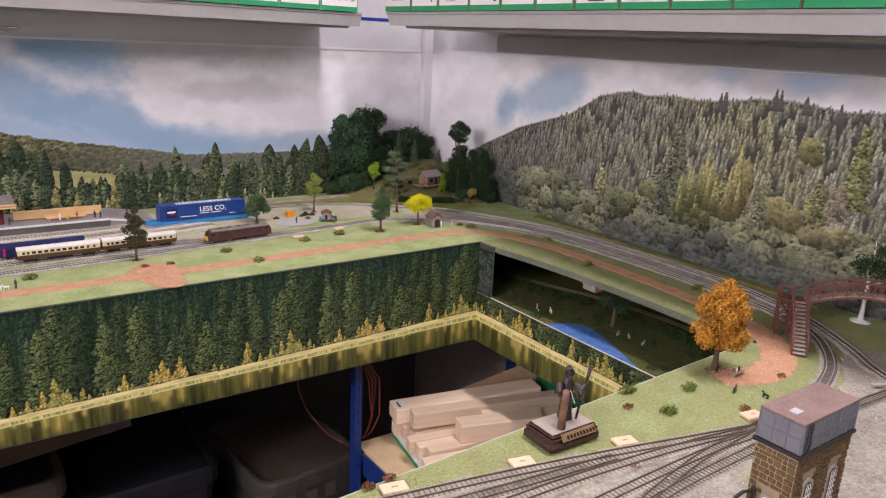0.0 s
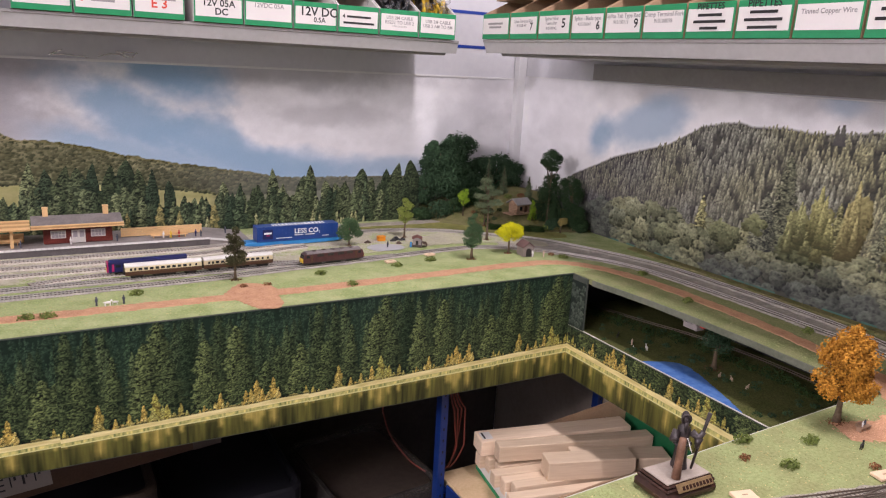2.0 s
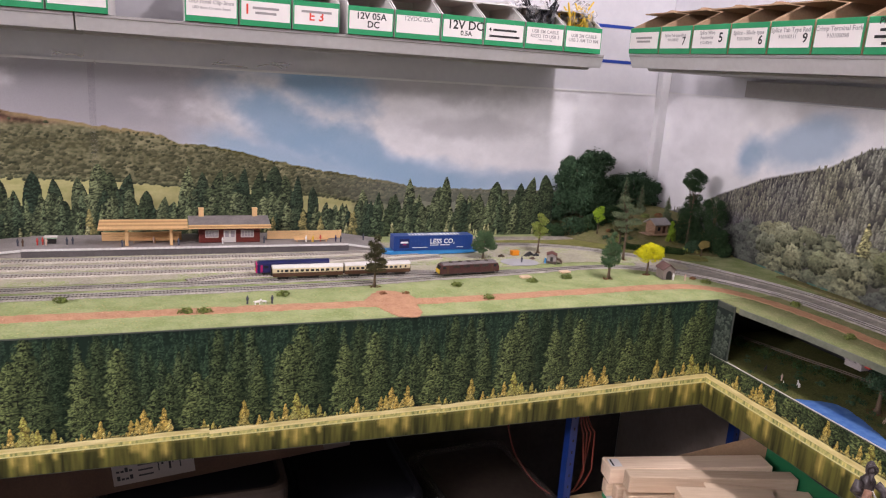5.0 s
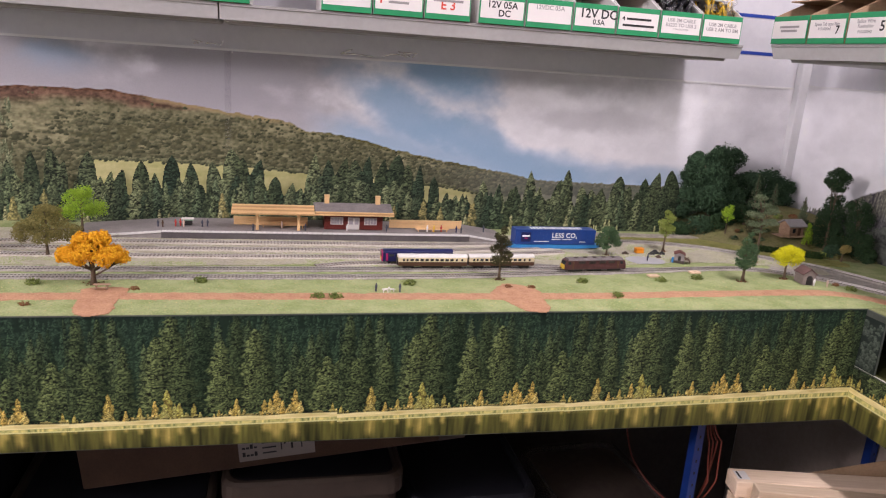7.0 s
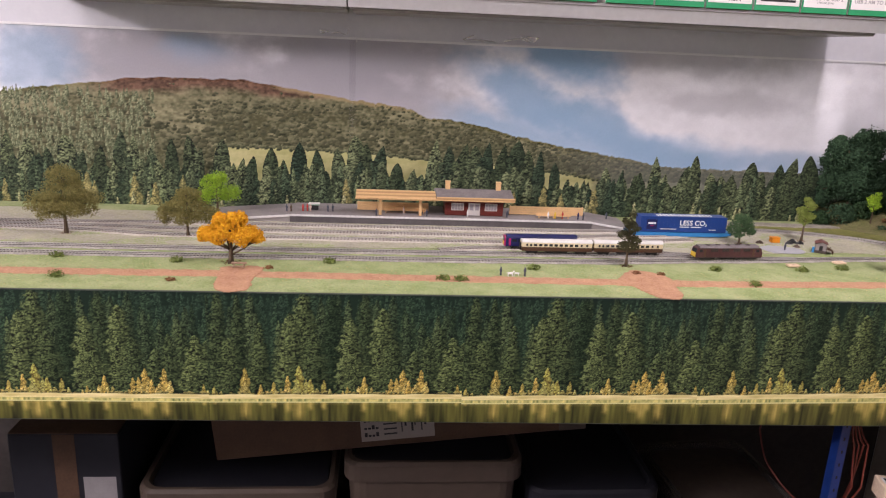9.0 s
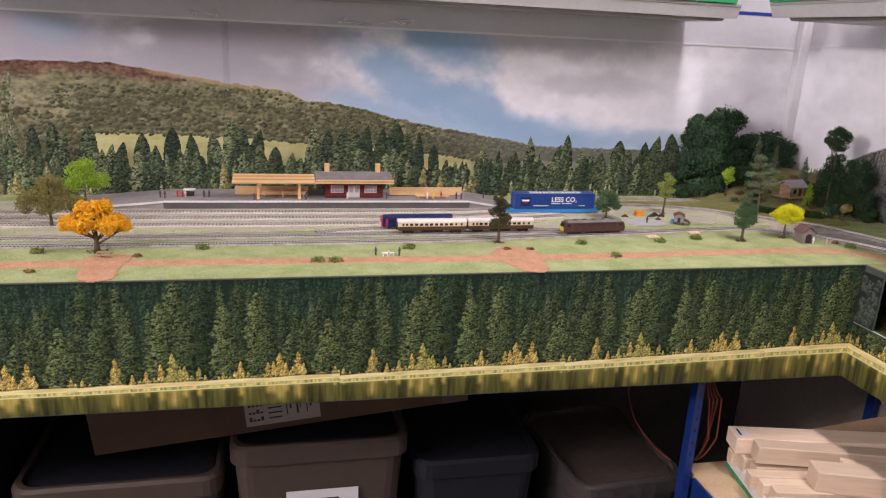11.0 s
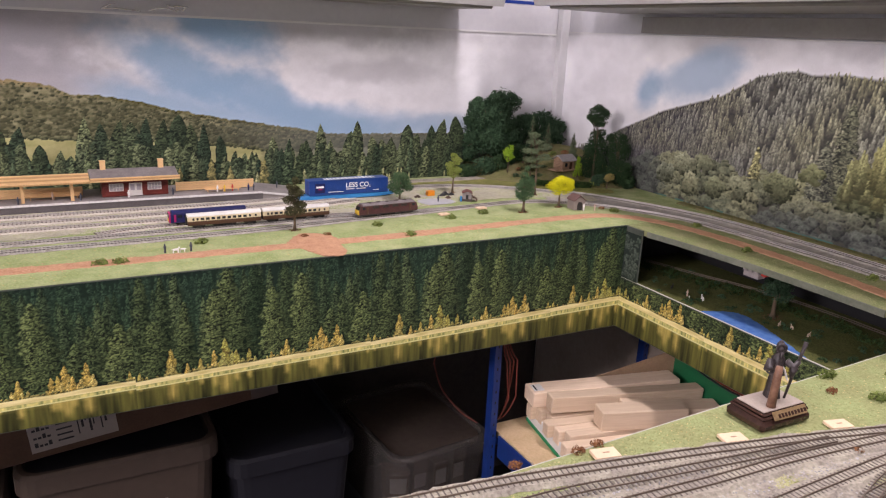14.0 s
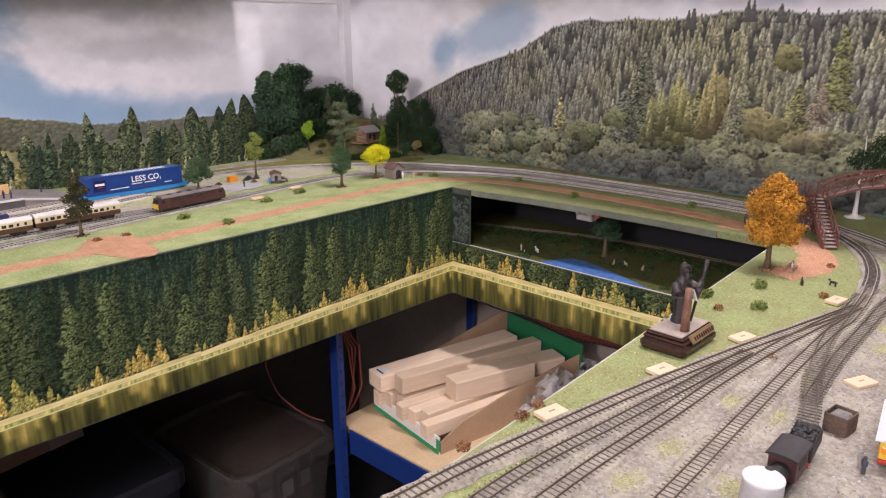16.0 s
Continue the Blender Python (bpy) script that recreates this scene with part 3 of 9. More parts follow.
for k in range(9000):
    u = r1.uniform(-2.25, 0.25)
    crest_v = curve(HILL, u)
    q = r1.random()
    z = crest_v - 0.002 - (crest_v - 1.075) * q
    dense = noise.noise((u * 8, z * 26, 6)) + 0.45 * q + (0.3 if u > -1.02 else 0)
    if dense < r1.uniform(-0.3, 0.25) or (z > 1.225 and -1.75 < u < -1.12 and r1.random() < 0.93):
        continue
    s = (0.0045 + 0.007 * q) * r1.uniform(0.5, 1.7)
    far = min(0.7, max(0, (u + 0.75) / 0.5))
    d = blend(blend((0.045, 0.05, 0.026), (0.085, 0.086, 0.046), r1.random()), (0.15, 0.155, 0.14), far)
    l = blend(blend((0.15, 0.155, 0.085), (0.27, 0.255, 0.15), r1.random()), (0.22, 0.225, 0.18), far)
    pic.crown(u, z, s * 1.35, s * 0.85, d, l, r1, 1)
# pale plantation of young trees on the far slope
for k in range(900):
    u, z = r1.uniform(-2.2, -1.6), r1.uniform(1.07, 1.225)
    pic.conifer(u, z, 0.02 * r1.uniform(0.7, 1.3), 0.009, (0.08, 0.095, 0.05), (0.34, 0.36, 0.21), r1)
under = step_up(-1.475, -1.455, U) * (1 - step_up(-0.6, -0.56, U)) * (1 - step_up(-0.001, 0.001, V - line_at(FIELD, U) - 0.004 * (fbm(U * 30, V * 0, 5, 2) - 0.5)))
grassy = pic.shades((0.42, 0.41, 0.17), (0.62, 0.57, 0.29), 0.5 + 1.2 * (fbm(U * 12, V * 60, 41, 3) - 0.5) + 0.5 * (n3 - 0.5))
pic.wash(under, grassy)
for k in range(150):
    u = -1.47 + 0.9 * k / 150 + r1.uniform(-0.004, 0.004)
    pic.crown(u, curve(FIELD, u) + r1.uniform(0.0, 0.005), r1.uniform(0.012, 0.026), r1.uniform(0.009, 0.014), (0.06, 0.068, 0.035), (0.27, 0.27, 0.15), r1, 3)
pic.develop(0.3, 0.05, 0.22)
pic.mesh("printed_view", lambda U, V: (U, np.full_like(U, BACK - 0.0023), V), M["print"], back_paper, "printed grey clouds, blue sky, brown moor and pale fields")

# side sheet: forest mountain
side_paper = structure("backdrop_side", Geo().box(SIDE - 0.002, SIDE - 0.0008, -1.6, BACK - 0.012, TOP - 0.05, BD_TOP + 0.008), M["paper_edge"], "printed paper sheet with a forest mountain on the side wall")
MOUNT = [(-0.66, 1.06), (-0.46, 1.1), (-0.38, 1.156), (-0.295, 1.192), (-0.234, 1.22), (-0.147, 1.246), (-0.067, 1.269), (-0.019, 1.294), (0.027, 1.319), (0.083, 1.331), (0.121, 1.336), (0.15, 1.33), (0.225, 1.335), (0.283, 1.331), (0.356, 1.337), (0.396, 1.345), (0.461, 1.347), (0.5, 1.344), (0.554, 1.337), (0.61, 1.341), (0.8, 1.345), (1.2, 1.33)]
pic = Print(-0.645, 1.2, TOP - 0.04, BD_TOP + 0.0065, 0.0018, (0.8, 0.8, 0.8))
cloud_sky(pic, 17, [(0.5, 1.37, 0.4, 0.04, 0.5, 0), (-0.1, 1.37, 0.2, 0.04, 0.4, 0)], [(-0.3, 1.25, 0.06, 0.06, 0.85, 0.3), (-0.13, 1.3, 0.14, 0.06, 0.7, 0.3), (0.33, 1.37, 0.05, 0.03, 0.5, 0), (0.5, 1.37, 0.07, 0.03, 0.6, 0)])
U, V = pic.U, pic.V
r2 = random.Random(23)
top = line_at(MOUNT, U)
n1 = fbm(U * 60, V * 60, 51, 4)
dim = 1 - step_up(-0.4, 0.12, U)
ground = pic.shades((0.06, 0.06, 0.052), (0.12, 0.118, 0.1), n1)
ground += (np.array((0.055, 0.052, 0.062), np.float32) - ground) * (0.8 * dim)[..., None]
pic.wash(1 - step_up(-0.004, 0.004, V - top + 0.016), ground)
trees = []


def step_in(a, b, x):
    return max(0.0, min(1.0, (x - a) / (b - a)))


for k in range(4600):
    u, q = r2.uniform(-0.64, 1.19), r2.random()
    trees.append((q, u))
trees += [(0.0, -0.5 + 1.69 * k / 260 + r2.uniform(-0.003, 0.003)) for k in range(260)]
trees.sort()
for q, u in trees:
    crest_v = curve(MOUNT, u)
    z = crest_v - 0.03 - (crest_v - 1.05) * q
    if z < 1.05:
        continue
    n = noise.noise((u * 6, z * 9, 1))
    m_ = noise.noise((u * 18, z * 24, 9))
    h = (0.03 + 0.024 * q) * r2.uniform(0.7, 1.25) * (0.8 if u < -0.1 else 1)
    if q < 0.05:
        h *= 0.68
    low = max(0.0, q - 0.4)
    l = blend((0.5, 0.505, 0.41), (0.55, 0.53, 0.31), 0.35 + 0.9 * n + (0.35 if u > 0.2 else 0) * q)
    l = blend(l, (0.2, 0.195, 0.21), min(0.92, max(0, 0.24 - u) * 2.6 * (0.25 + 1.3 * low)))
    l = blend(l, (0.3, 0.3, 0.29), (0.5 - 8 * q) if u > 0.3 else 0)
    d = blend((0.06, 0.06, 0.056), (0.05, 0.046, 0.06), (0.15 - u) / 0.35)
    k = (0.74 + 0.3 * m_ + 0.1 * step_in(-0.15, 0.3, u)) * r2.uniform(0.7, 1.2)
    pic.fir(u, z - 0.004, h, h * r2.uniform(0.36, 0.5), d, tuple(a * k for a in l), r2, r2.uniform(-0.03, 0.04))
# taller dark trees on the far crest
for k in range(9):
    u = r2.uniform(0.3, 0.75)
    pic.fir(u, curve(MOUNT, u) - 0.036, r2.uniform(0.03, 0.042), r2.uniform(0.014, 0.02), (0.1, 0.1, 0.095), (0.2, 0.195, 0.18), r2)
# broadleaf wood along the foot, back to front, grey and shaded at the bottom
woods = []
for k in range(520):
    woods.append((r2.random(), r2.uniform(-0.62, 1.18)))
woods.sort()
for q, u in woods:
    base = 1.105 + 0.03 * noise.noise((u * 5, 2, 0)) + (0.015 if u > 0.4 else 0) - 0.05 * min(1, max(0, (-0.15 - u) / 0.2))
    z = base - (base - 0.985) * q
    shade = min(1, max(0, (q - 0.3) * 2.4)) if u > 0.06 else max(0, (-0.16 - u) / 0.1) + 0.3 * q
    n = noise.noise((u * 9, z * 12, 4))
    l = blend(blend((0.25, 0.27, 0.175), (0.47, 0.47, 0.28), 0.5 + n * 1.4), (0.165, 0.18, 0.155), shade)
    d = blend((0.032, 0.036, 0.024), (0.032, 0.034, 0.036), shade)
    s = 0.042 * r2.uniform(0.6, 1.35)
    pic.crown(u, z, s * 1.3, s, d, l, r2, 8)
# trees that stand out
for u, z, w, h, l in ((-0.2, 1.06, 0.06, 0.05, (0.36, 0.38, 0.28)), (-0.14, 1.085, 0.075, 0.06, (0.42, 0.43, 0.29)), (-0.12, 1.045, 0.07, 0.05, (0.46, 0.46, 0.3)), (-0.04, 1.055, 0.06, 0.05, (0.34, 0.36, 0.22)), (0.02, 1.06, 0.06, 0.05, (0.36, 0.37, 0.24)), (0.12, 1.09, 0.07, 0.06, (0.34, 0.36, 0.2))):
    pic.crown(u, z, w, h, (0.04, 0.045, 0.026), tuple(k * 1.2 for k in l), r2, 12, 0.8)
for u, z, h, w, d, l in ((0.247, 1.08, 0.19, 0.1, (0.055, 0.06, 0.05), (0.25, 0.26, 0.17)), (0.21, 1.075, 0.12, 0.08, (0.055, 0.06, 0.055), (0.27, 0.28, 0.2)), (0.36, 1.1, 0.1, 0.05, (0.09, 0.09, 0.05), (0.4, 0.39, 0.19)), (0.055, 1.09, 0.07, 0.042, (0.11, 0.11, 0.06), (0.62, 0.59, 0.29)), (0.45, 1.11, 0.1, 0.06, (0.06, 0.065, 0.05), (0.3, 0.31, 0.2)), (0.6, 1.165, 0.14, 0.07, (0.08, 0.088, 0.045), (0.36, 0.37, 0.16)), (0.575, 1.14, 0.075, 0.055, (0.15, 0.13, 0.1), (0.4, 0.34, 0.24)), (0.54, 1.12, 0.09, 0.06, (0.08, 0.085, 0.05), (0.38, 0.37, 0.17)), (0.72, 1.12, 0.13, 0.07, (0.11, 0.105, 0.05), (0.48, 0.44, 0.18))):
    pic.conifer(u, z, h, w, tuple(k * 0.7 for k in d), tuple(k * 1.15 for k in l), r2, 0.35, slim=0.6)
for u, z, w, h, d, l in ((0.517, 1.252, 0.045, 0.045, (0.14, 0.135, 0.06), (0.42, 0.41, 0.19)), (0.49, 1.135, 0.08, 0.055, (0.13, 0.12, 0.06), (0.5, 0.46, 0.23)), (0.29, 1.095, 0.09, 0.06, (0.055, 0.065, 0.04), (0.34, 0.36, 0.19)), (0.19, 1.12, 0.05, 0.04, (0.09, 0.1, 0.05), (0.36, 0.38, 0.2)), (0.56, 1.11, 0.09, 0.04, (0.12, 0.11, 0.07), (0.44, 0.4, 0.22)), (0.36, 1.06, 0.05, 0.045, (0.05, 0.055, 0.05), (0.27, 0.29, 0.2))):
    pic.crown(u, z, w, h, tuple(k * 0.6 for k in d), l, r2, 14, 0.8)
for u, z, w, h, d, l, n in ((0.285, 1.15, 0.05, 0.09, (0.06, 0.062, 0.032), (0.42, 0.42, 0.2), 16), (0.325, 1.165, 0.06, 0.11, (0.065, 0.066, 0.032), (0.47, 0.45, 0.2), 22), (0.395, 1.18, 0.05, 0.12, (0.08, 0.07, 0.035), (0.48, 0.43, 0.2), 24)):
    pic.crown(u, z - 0.01, w * 0.9, h * 0.85, d, l, r2, n, 0.9)
    for i in range(9):
        pic.fir(u + w * r2.uniform(-0.45, 0.45), z - h * r2.uniform(0.3, 0.75), h * r2.uniform(0.5, 0.9), w * r2.uniform(0.4, 0.6), d, tuple(a * 1.15 for a in l), r2)
pic.develop(0.22, 0.03, 0.2)
pic.wash((1 - step_up(0.0, 0.0015, V - 1.0035)) * step_up(0.45, 0.6, fbm(U * 40, V * 0, 77, 3)), (0.08, 0.17, 0.14))
pic.mesh("printed_view", lambda U, V: (np.full_like(U, SIDE - 0.0023), -U, V), M["print"], side_paper, "printed mountain covered in grey-green conifer forest")


def lake_picture(width, high, deep):
    """One lake sheet: spruce wood over a pale shore, standing reflections below; v is 0 at the shore."""
    p = Print(0, width, -deep, high, 0.00112, (0.014, 0.028, 0.018))
    r = random.Random(40)
    U, V = p.U, p.V
    p.wash(fbm(U * 60, V * 40, 3, 4) * 0.6, (0.022, 0.045, 0.03))
    for n, v0, v1, h0, h1, dk, lt, k in ((46, 0.45, 0.85, 0.3, 0.5, (0.013, 0.029, 0.019), (0.055, 0.098, 0.058), 0.4), (34, 0.2, 0.5, 0.45, 0.7, (0.012, 0.027, 0.017), (0.062, 0.108, 0.058), 0.42), (26, 0.0, 0.25, 0.5, 0.8, (0.011, 0.024, 0.014), (0.07, 0.112, 0.052), 0.45)):
        for i in range(n):
            h = high * r.uniform(h0, h1)
            p.conifer(width * (i + r.uniform(-0.4, 1.2)) / n, high * r.uniform(v0, v1), h, h * k * r.uniform(0.75, 1.2), dk, blend(dk, lt, r.uniform(0.6, 1.1)), r, 0.35)
    for i in range(20):
        h = high * r.uniform(0.7, 1.05)
        p.conifer(width * (i + r.uniform(-0.3, 0.9)) / 20, 0.004, h, h * r.uniform(0.24, 0.34), (0.009, 0.02, 0.012), blend((0.05, 0.085, 0.045), (0.12, 0.16, 0.07), r.random()), r, 0.45, r.uniform(-0.02, 0.02), 0.6)
    # big trees of the picture: place, height, width as shares, and how sunlit
    for f, h, w, sun in ((0.035, 1.0, 0.2, 0.35), (0.61, 1.0, 0.2, 0.25), (0.12, 0.95, 0.2, 0.3), (0.48, 0.99, 0.24, 0.05), (0.195, 0.7, 0.2, 0.55), (0.91, 0.66, 0.22, 0.35), (0.86, 0.58, 0.18, 0.45), (0.363, 1.0, 0.34, 0.7), (0.31, 0.79, 0.3, 0.85), (0.41, 0.6, 0.26, 0.45), (0.55, 0.75, 0.27, 0.9), (0.575, 0.4, 0.2, 0.75), (0.68, 0.85, 0.32, 0.85), (0.72, 0.55, 0.26, 0.5), (0.8, 0.44, 0.2, 0.6), (0.955, 0.57, 0.28, 0.95), (1.0, 0.52, 0.25, 0.6), (0.08, 0.55, 0.3, 0.6)):
        hh = high * h
        dk = (0.009, 0.02, 0.011)
        p.conifer(width * f, 0.004, hh, high * w * 1.4, dk, blend((0.04, 0.068, 0.034), (0.19, 0.235, 0.088), sun), r, 0.5, r.uniform(-0.02, 0.02), slim=0.5)
    p.wash(0.5 * (1 - step_up(0.0, 0.006, high - V + 0.006 * (fbm(U * 50, V * 0, 8, 2) - 0.5))), (0.012, 0.022, 0.02))
    golds = []
    for f, h, warm in ((0.14, 0.27, 0.7), (0.2, 0.1, 1.0), (0.25, 0.13, 0.6), (0.305, 0.19, 0.9), (0.35, 0.29, 0.2), (0.394, 0.16, 0.3), (0.447, 0.15, 0.35), (0.54, 0.08, 0.8), (0.607, 0.18, 0.8), (0.713, 0.16, 0.9), (0.735, 0.17, 0.8), (0.76, 0.26, 0.9), (0.784, 0.15, 1.0), (0.832, 0.26, 0.9), (0.98, 0.1, 0.6), (0.02, 0.08, 0.5)):
        golds.append((width * f, high * h, warm))
        p.conifer(width * f, 0.002, high * h, high * h * 0.55, (0.15, 0.115, 0.03), blend((0.4, 0.45, 0.11), (0.68, 0.47, 0.12), warm), r, 0.3, slim=0.65)
        for k in range(3):
            x = width * f + r.uniform(-0.012, 0.012)
            p.conifer(x, 0.002, high * h * r.uniform(0.3, 0.55), high * h * 0.3, (0.13, 0.11, 0.03), blend((0.44, 0.48, 0.15), (0.74, 0.55, 0.18), warm), r, 0.3, slim=0.65)
    for k in range(90):
        p.crown(width * r.random(), 0.004, r.uniform(0.006, 0.014), r.uniform(0.005, 0.009), (0.06, 0.06, 0.02), (0.42, 0.36, 0.13), r, 2)
    # reflections: the trees above, stretched and blurred downward
    wet = V < 0
    shine = np.zeros_like(U)
    for x, h, warm in golds:
        shine += np.clip(1 - np.abs(U - x - 0.0015 * (value_noise(V * 300, V * 0 + x * 90, 6) - 0.5)) / (h * 0.22 + 0.001), 0, 1) * (1 - step_up(h * 0.55, h * 1.05, -V - 0.006))
    tone = 0.5 + 1.2 * (fbm(U * 120, V * 9, 61, 3) - 0.5)
    water = p.shades((0.028, 0.03, 0.012), (0.2, 0.19, 0.045), tone - 6 * (-V - 0.02) * 0.9)
    water += (np.array((0.43, 0.33, 0.09), np.float32) - water) * np.clip(shine * (0.55 + 0.6 * value_noise(U * 420, V * 20, 62)), 0, 0.95)[..., None]
    glim = 1 - step_up(0.008, 0.021, -V)
    water += (np.array((0.5, 0.45, 0.16), np.float32) - water) * (0.42 * glim)[..., None]
    p.img[wet] = water[wet]
    # pale reed bank, then a dashed line of green reeds at the water
    edge = 0.003 * (fbm(U * 25, V * 0, 71, 3) - 0.5)
    bank = step_up(-0.0062, -0.005, V) * (1 - step_up(0.0022, 0.0034, V + edge))
    p.wash(bank, p.shades((0.44, 0.36, 0.11), (0.7, 0.62, 0.32), 0.2 + 0.9 * fbm(U * 30, V * 160, 72, 3)))
    reed = step_up(-0.0125, -0.0105, V) * (1 - step_up(-0.0068, -0.0052, V))
    p.wash(reed, p.shades((0.15, 0.2, 0.07), (0.62, 0.55, 0.2), 0.1 + 1.1 * value_noise(U * 330, V * 60, 73)))
    p.wash(step_up(-0.0142, -0.0132, V) * (1 - step_up(-0.0122, -0.0112, V)), (0.6, 0.56, 0.26))
    p.develop(0.11, 0.16, 0.3)
    return p


# ---------------------------------------------------------------- layout boards
FASCIA_FOOT, SHORE = 0.777, 0.842
board = structure("board_back", Geo().box(-2.45, SIDE - 0.003, 0.0, BACK - 0.003, TOP - 0.03, TOP), M["grass"], "green scattered grass baseboard along the back wall")
SIDE_EDGE = [(0.0, -0.0005), (0.002, -0.06), (0.013, -0.13), (0.021, -0.2), (0.027, -0.3), (0.029, -0.42), (0.026, -0.53), (0.02, -0.63)]
structure("board_side", Geo().prism(SIDE_EDGE + [(SIDE - 0.003, -0.63), (SIDE - 0.003, -0.0005)], TOP - 0.011, TOP), M["grass_side"], "narrow grass baseboard along the side wall")
structure("board_front", Geo().prism([(-0.92, -0.66), (0.0, -0.6225), (SIDE - 0.003, -0.631), (SIDE - 0.003, -1.05), (-0.92, -1.05)][::-1], TOP - 0.03, TOP), M["grass_front"], "grass and gravel baseboard with the goods yard")
structure("trim_front", Geo().prism([(-0.92, -0.6598), (0.0, -0.6223), (0.0, -0.6208), (-0.92, -0.6583)][::-1], TOP - 0.03, TOP - 0.0004), M["edge_pale"], "pale painted edge of the front baseboard")
structure("trim_edge", Geo().prism([(x - 0.003, y) for x, y in SIDE_EDGE[1:-1]] + [(x - 0.0006, y) for x, y in SIDE_EDGE[-2:0:-1]], TOP - 0.0115, TOP - 0.0005), M["edge_grey"], "dark painted edge of the side baseboard")
fascia = structure("fascia_back", Geo().prism([(-2.45, 0.797), (0.0, 0.777), (0.0, TOP - 0.0006), (-2.45, TOP - 0.0006)], -0.003, -0.0006, Matrix(((1, 0, 0, 0), (0, 0, 1, 0), (0, 1, 0, 0), (0, 0, 0, 1)))), M["board_edge"], "thin front board of the back baseboard with a printed lake wood")
TILE, HIGH, DEEP = 0.39, 0.166, 0.052
LOW = 0.886        # lower scene ground
lake = lake_picture(TILE, HIGH, DEEP)


def lake_panel(parent, a, first, place, foot, shore, top, rows=None):
    """One printed sheet cut from the picture; shore and foot follow the board."""
    def at(U, V):
        X = U + a
        up = shore(X) + V * (top - shore(X)) / HIGH
        down = shore(X) + V * (shore(X) - foot(X)) / DEEP
        return place(X, np.where(V > 0, up, down))
    i = int(np.searchsorted(lake.u, first[0]))
    j = int(np.searchsorted(lake.u, first[1]))
    return lake.mesh("printed_panel", at, M["print"], parent, rows=rows, cols=slice(i, j))


# sheets butted along the board, each with its own slight tilt
for k, (x0, z0, z1) in enumerate(((-2.515, 0.838, 0.832), (-2.125, 0.834, 0.83), (-1.735, 0.832, 0.83), (-1.345, 0.83, 0.832), (-0.957, 0.829, 0.833), (-0.57, 0.832, 0.839), (-0.182, 0.84, 0.844))):
    first = (max(0.0, -2.449 - x0), min(TILE, -0.0006 - x0))
    depth = -0.0034 - 0.0002 * (k % 2)
    lake_panel(fascia, x0, first, lambda X, Z: (X, np.full_like(X, depth), Z), lambda X: 0.7785 - 0.008 * X, lambda X: z0 + (z1 - z0) * (X - x0) / TILE, TOP - 0.002)
fascia_side = structure("fascia_side", Geo().box(-0.004, -0.001, -0.66, -0.004, FASCIA_FOOT, LOW + 0.002), M["board_edge"], "thin printed front board of the lower scene")
structure("trim_lake_edge", Geo().box(-0.0042, -0.0008, -0.645, -0.005, LOW + 0.0021, LOW + 0.0028), M["edge_pale"], "pale cut edge of the printed board along the lower scene")
low_rows = slice(0, int(np.searchsorted(lake.v, 0.044)))
for k, (y0, a, b) in enumerate(((-0.15, 0.154, TILE), (0.24, 0.0, TILE), (0.63, 0.0, 0.03))):
    depth = -0.0043 - 0.0002 * (k % 2)
    lake_panel(fascia_side, y0, (a, b), lambda X, Z: (np.full_like(X, depth), -X, Z), lambda X: FASCIA_FOOT + 0.001 + X * 0, lambda X: SHORE + 0.001 + X * 0, SHORE + 0.001 + HIGH, low_rows)
pillar = structure("pillar_corner", Geo().box(-0.004, 0.0, -0.05, -0.0045, LOW + 0.0025, TOP - 0.001), M["board_edge"], "printed corner panel beside the lower scene")
pic = Print(0.0046, 0.0498, LOW + 0.003, TOP - 0.012, 0.0011, (0.02, 0.03, 0.024))
r3 = random.Random(5)
for k in range(70):
    pic.crown(r3.uniform(0.008, 0.046), r3.uniform(LOW + 0.006, TOP - 0.022), 0.014, 0.014, (0.02, 0.03, 0.024), (0.15, 0.18, 0.14), r3, 4)
pic.mesh("printed_panel", lambda U, V: (np.full_like(U, -0.0043), -U, V), M["print"], pillar)
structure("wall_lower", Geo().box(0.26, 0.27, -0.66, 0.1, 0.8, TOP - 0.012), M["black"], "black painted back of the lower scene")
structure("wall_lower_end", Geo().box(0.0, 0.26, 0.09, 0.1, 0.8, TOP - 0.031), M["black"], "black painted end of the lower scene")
structure("ground_lower", Geo().box(0.0, 0.2595, -0.66, 0.0895, LOW - 0.02, LOW), M["grass_dark"], "grass ground of the lower lakeside scene, shade in its colour")


def ribbon(pts, width, z0, z1, wobble=0.1, step=0.005, seed=1):
    """A low bank of ground cover along a line, with uneven sides."""
    line = smooth_line(pts, step)
    g = Geo()
    rows = []
    for i, p in enumerate(line):
        d = (line[min(i + 1, len(line) - 1)] - line[max(i - 1, 0)]).normalized()
        nrm = Vector((-d.y, d.x))
        a = width * 0.5 * (1 + wobble * (noise.noise((p.x * 40, p.y * 40, seed)) + 0.8 * noise.noise((p.x * 190, p.y * 190, seed))))
        b = width * 0.5 * (1 + wobble * (noise.noise((p.x * 40, p.y * 40, seed + 9)) + 0.8 * noise.noise((p.x * 190, p.y * 190, seed + 9))))
        rows.append([(*(p + nrm * (a + (z1 - z0) * 1.2)), z0), (*(p + nrm * a), z1), (*(p - nrm * b), z1), (*(p - nrm * (b + (z1 - z0) * 1.2)), z0)])
    for q in rows:
        g.v.extend(q)
    for i in range(len(rows) - 1):
        for k in range(3):
            a = i * 4 + k
            g.f.append([a, a + 1, a + 5, a + 4])
    return g


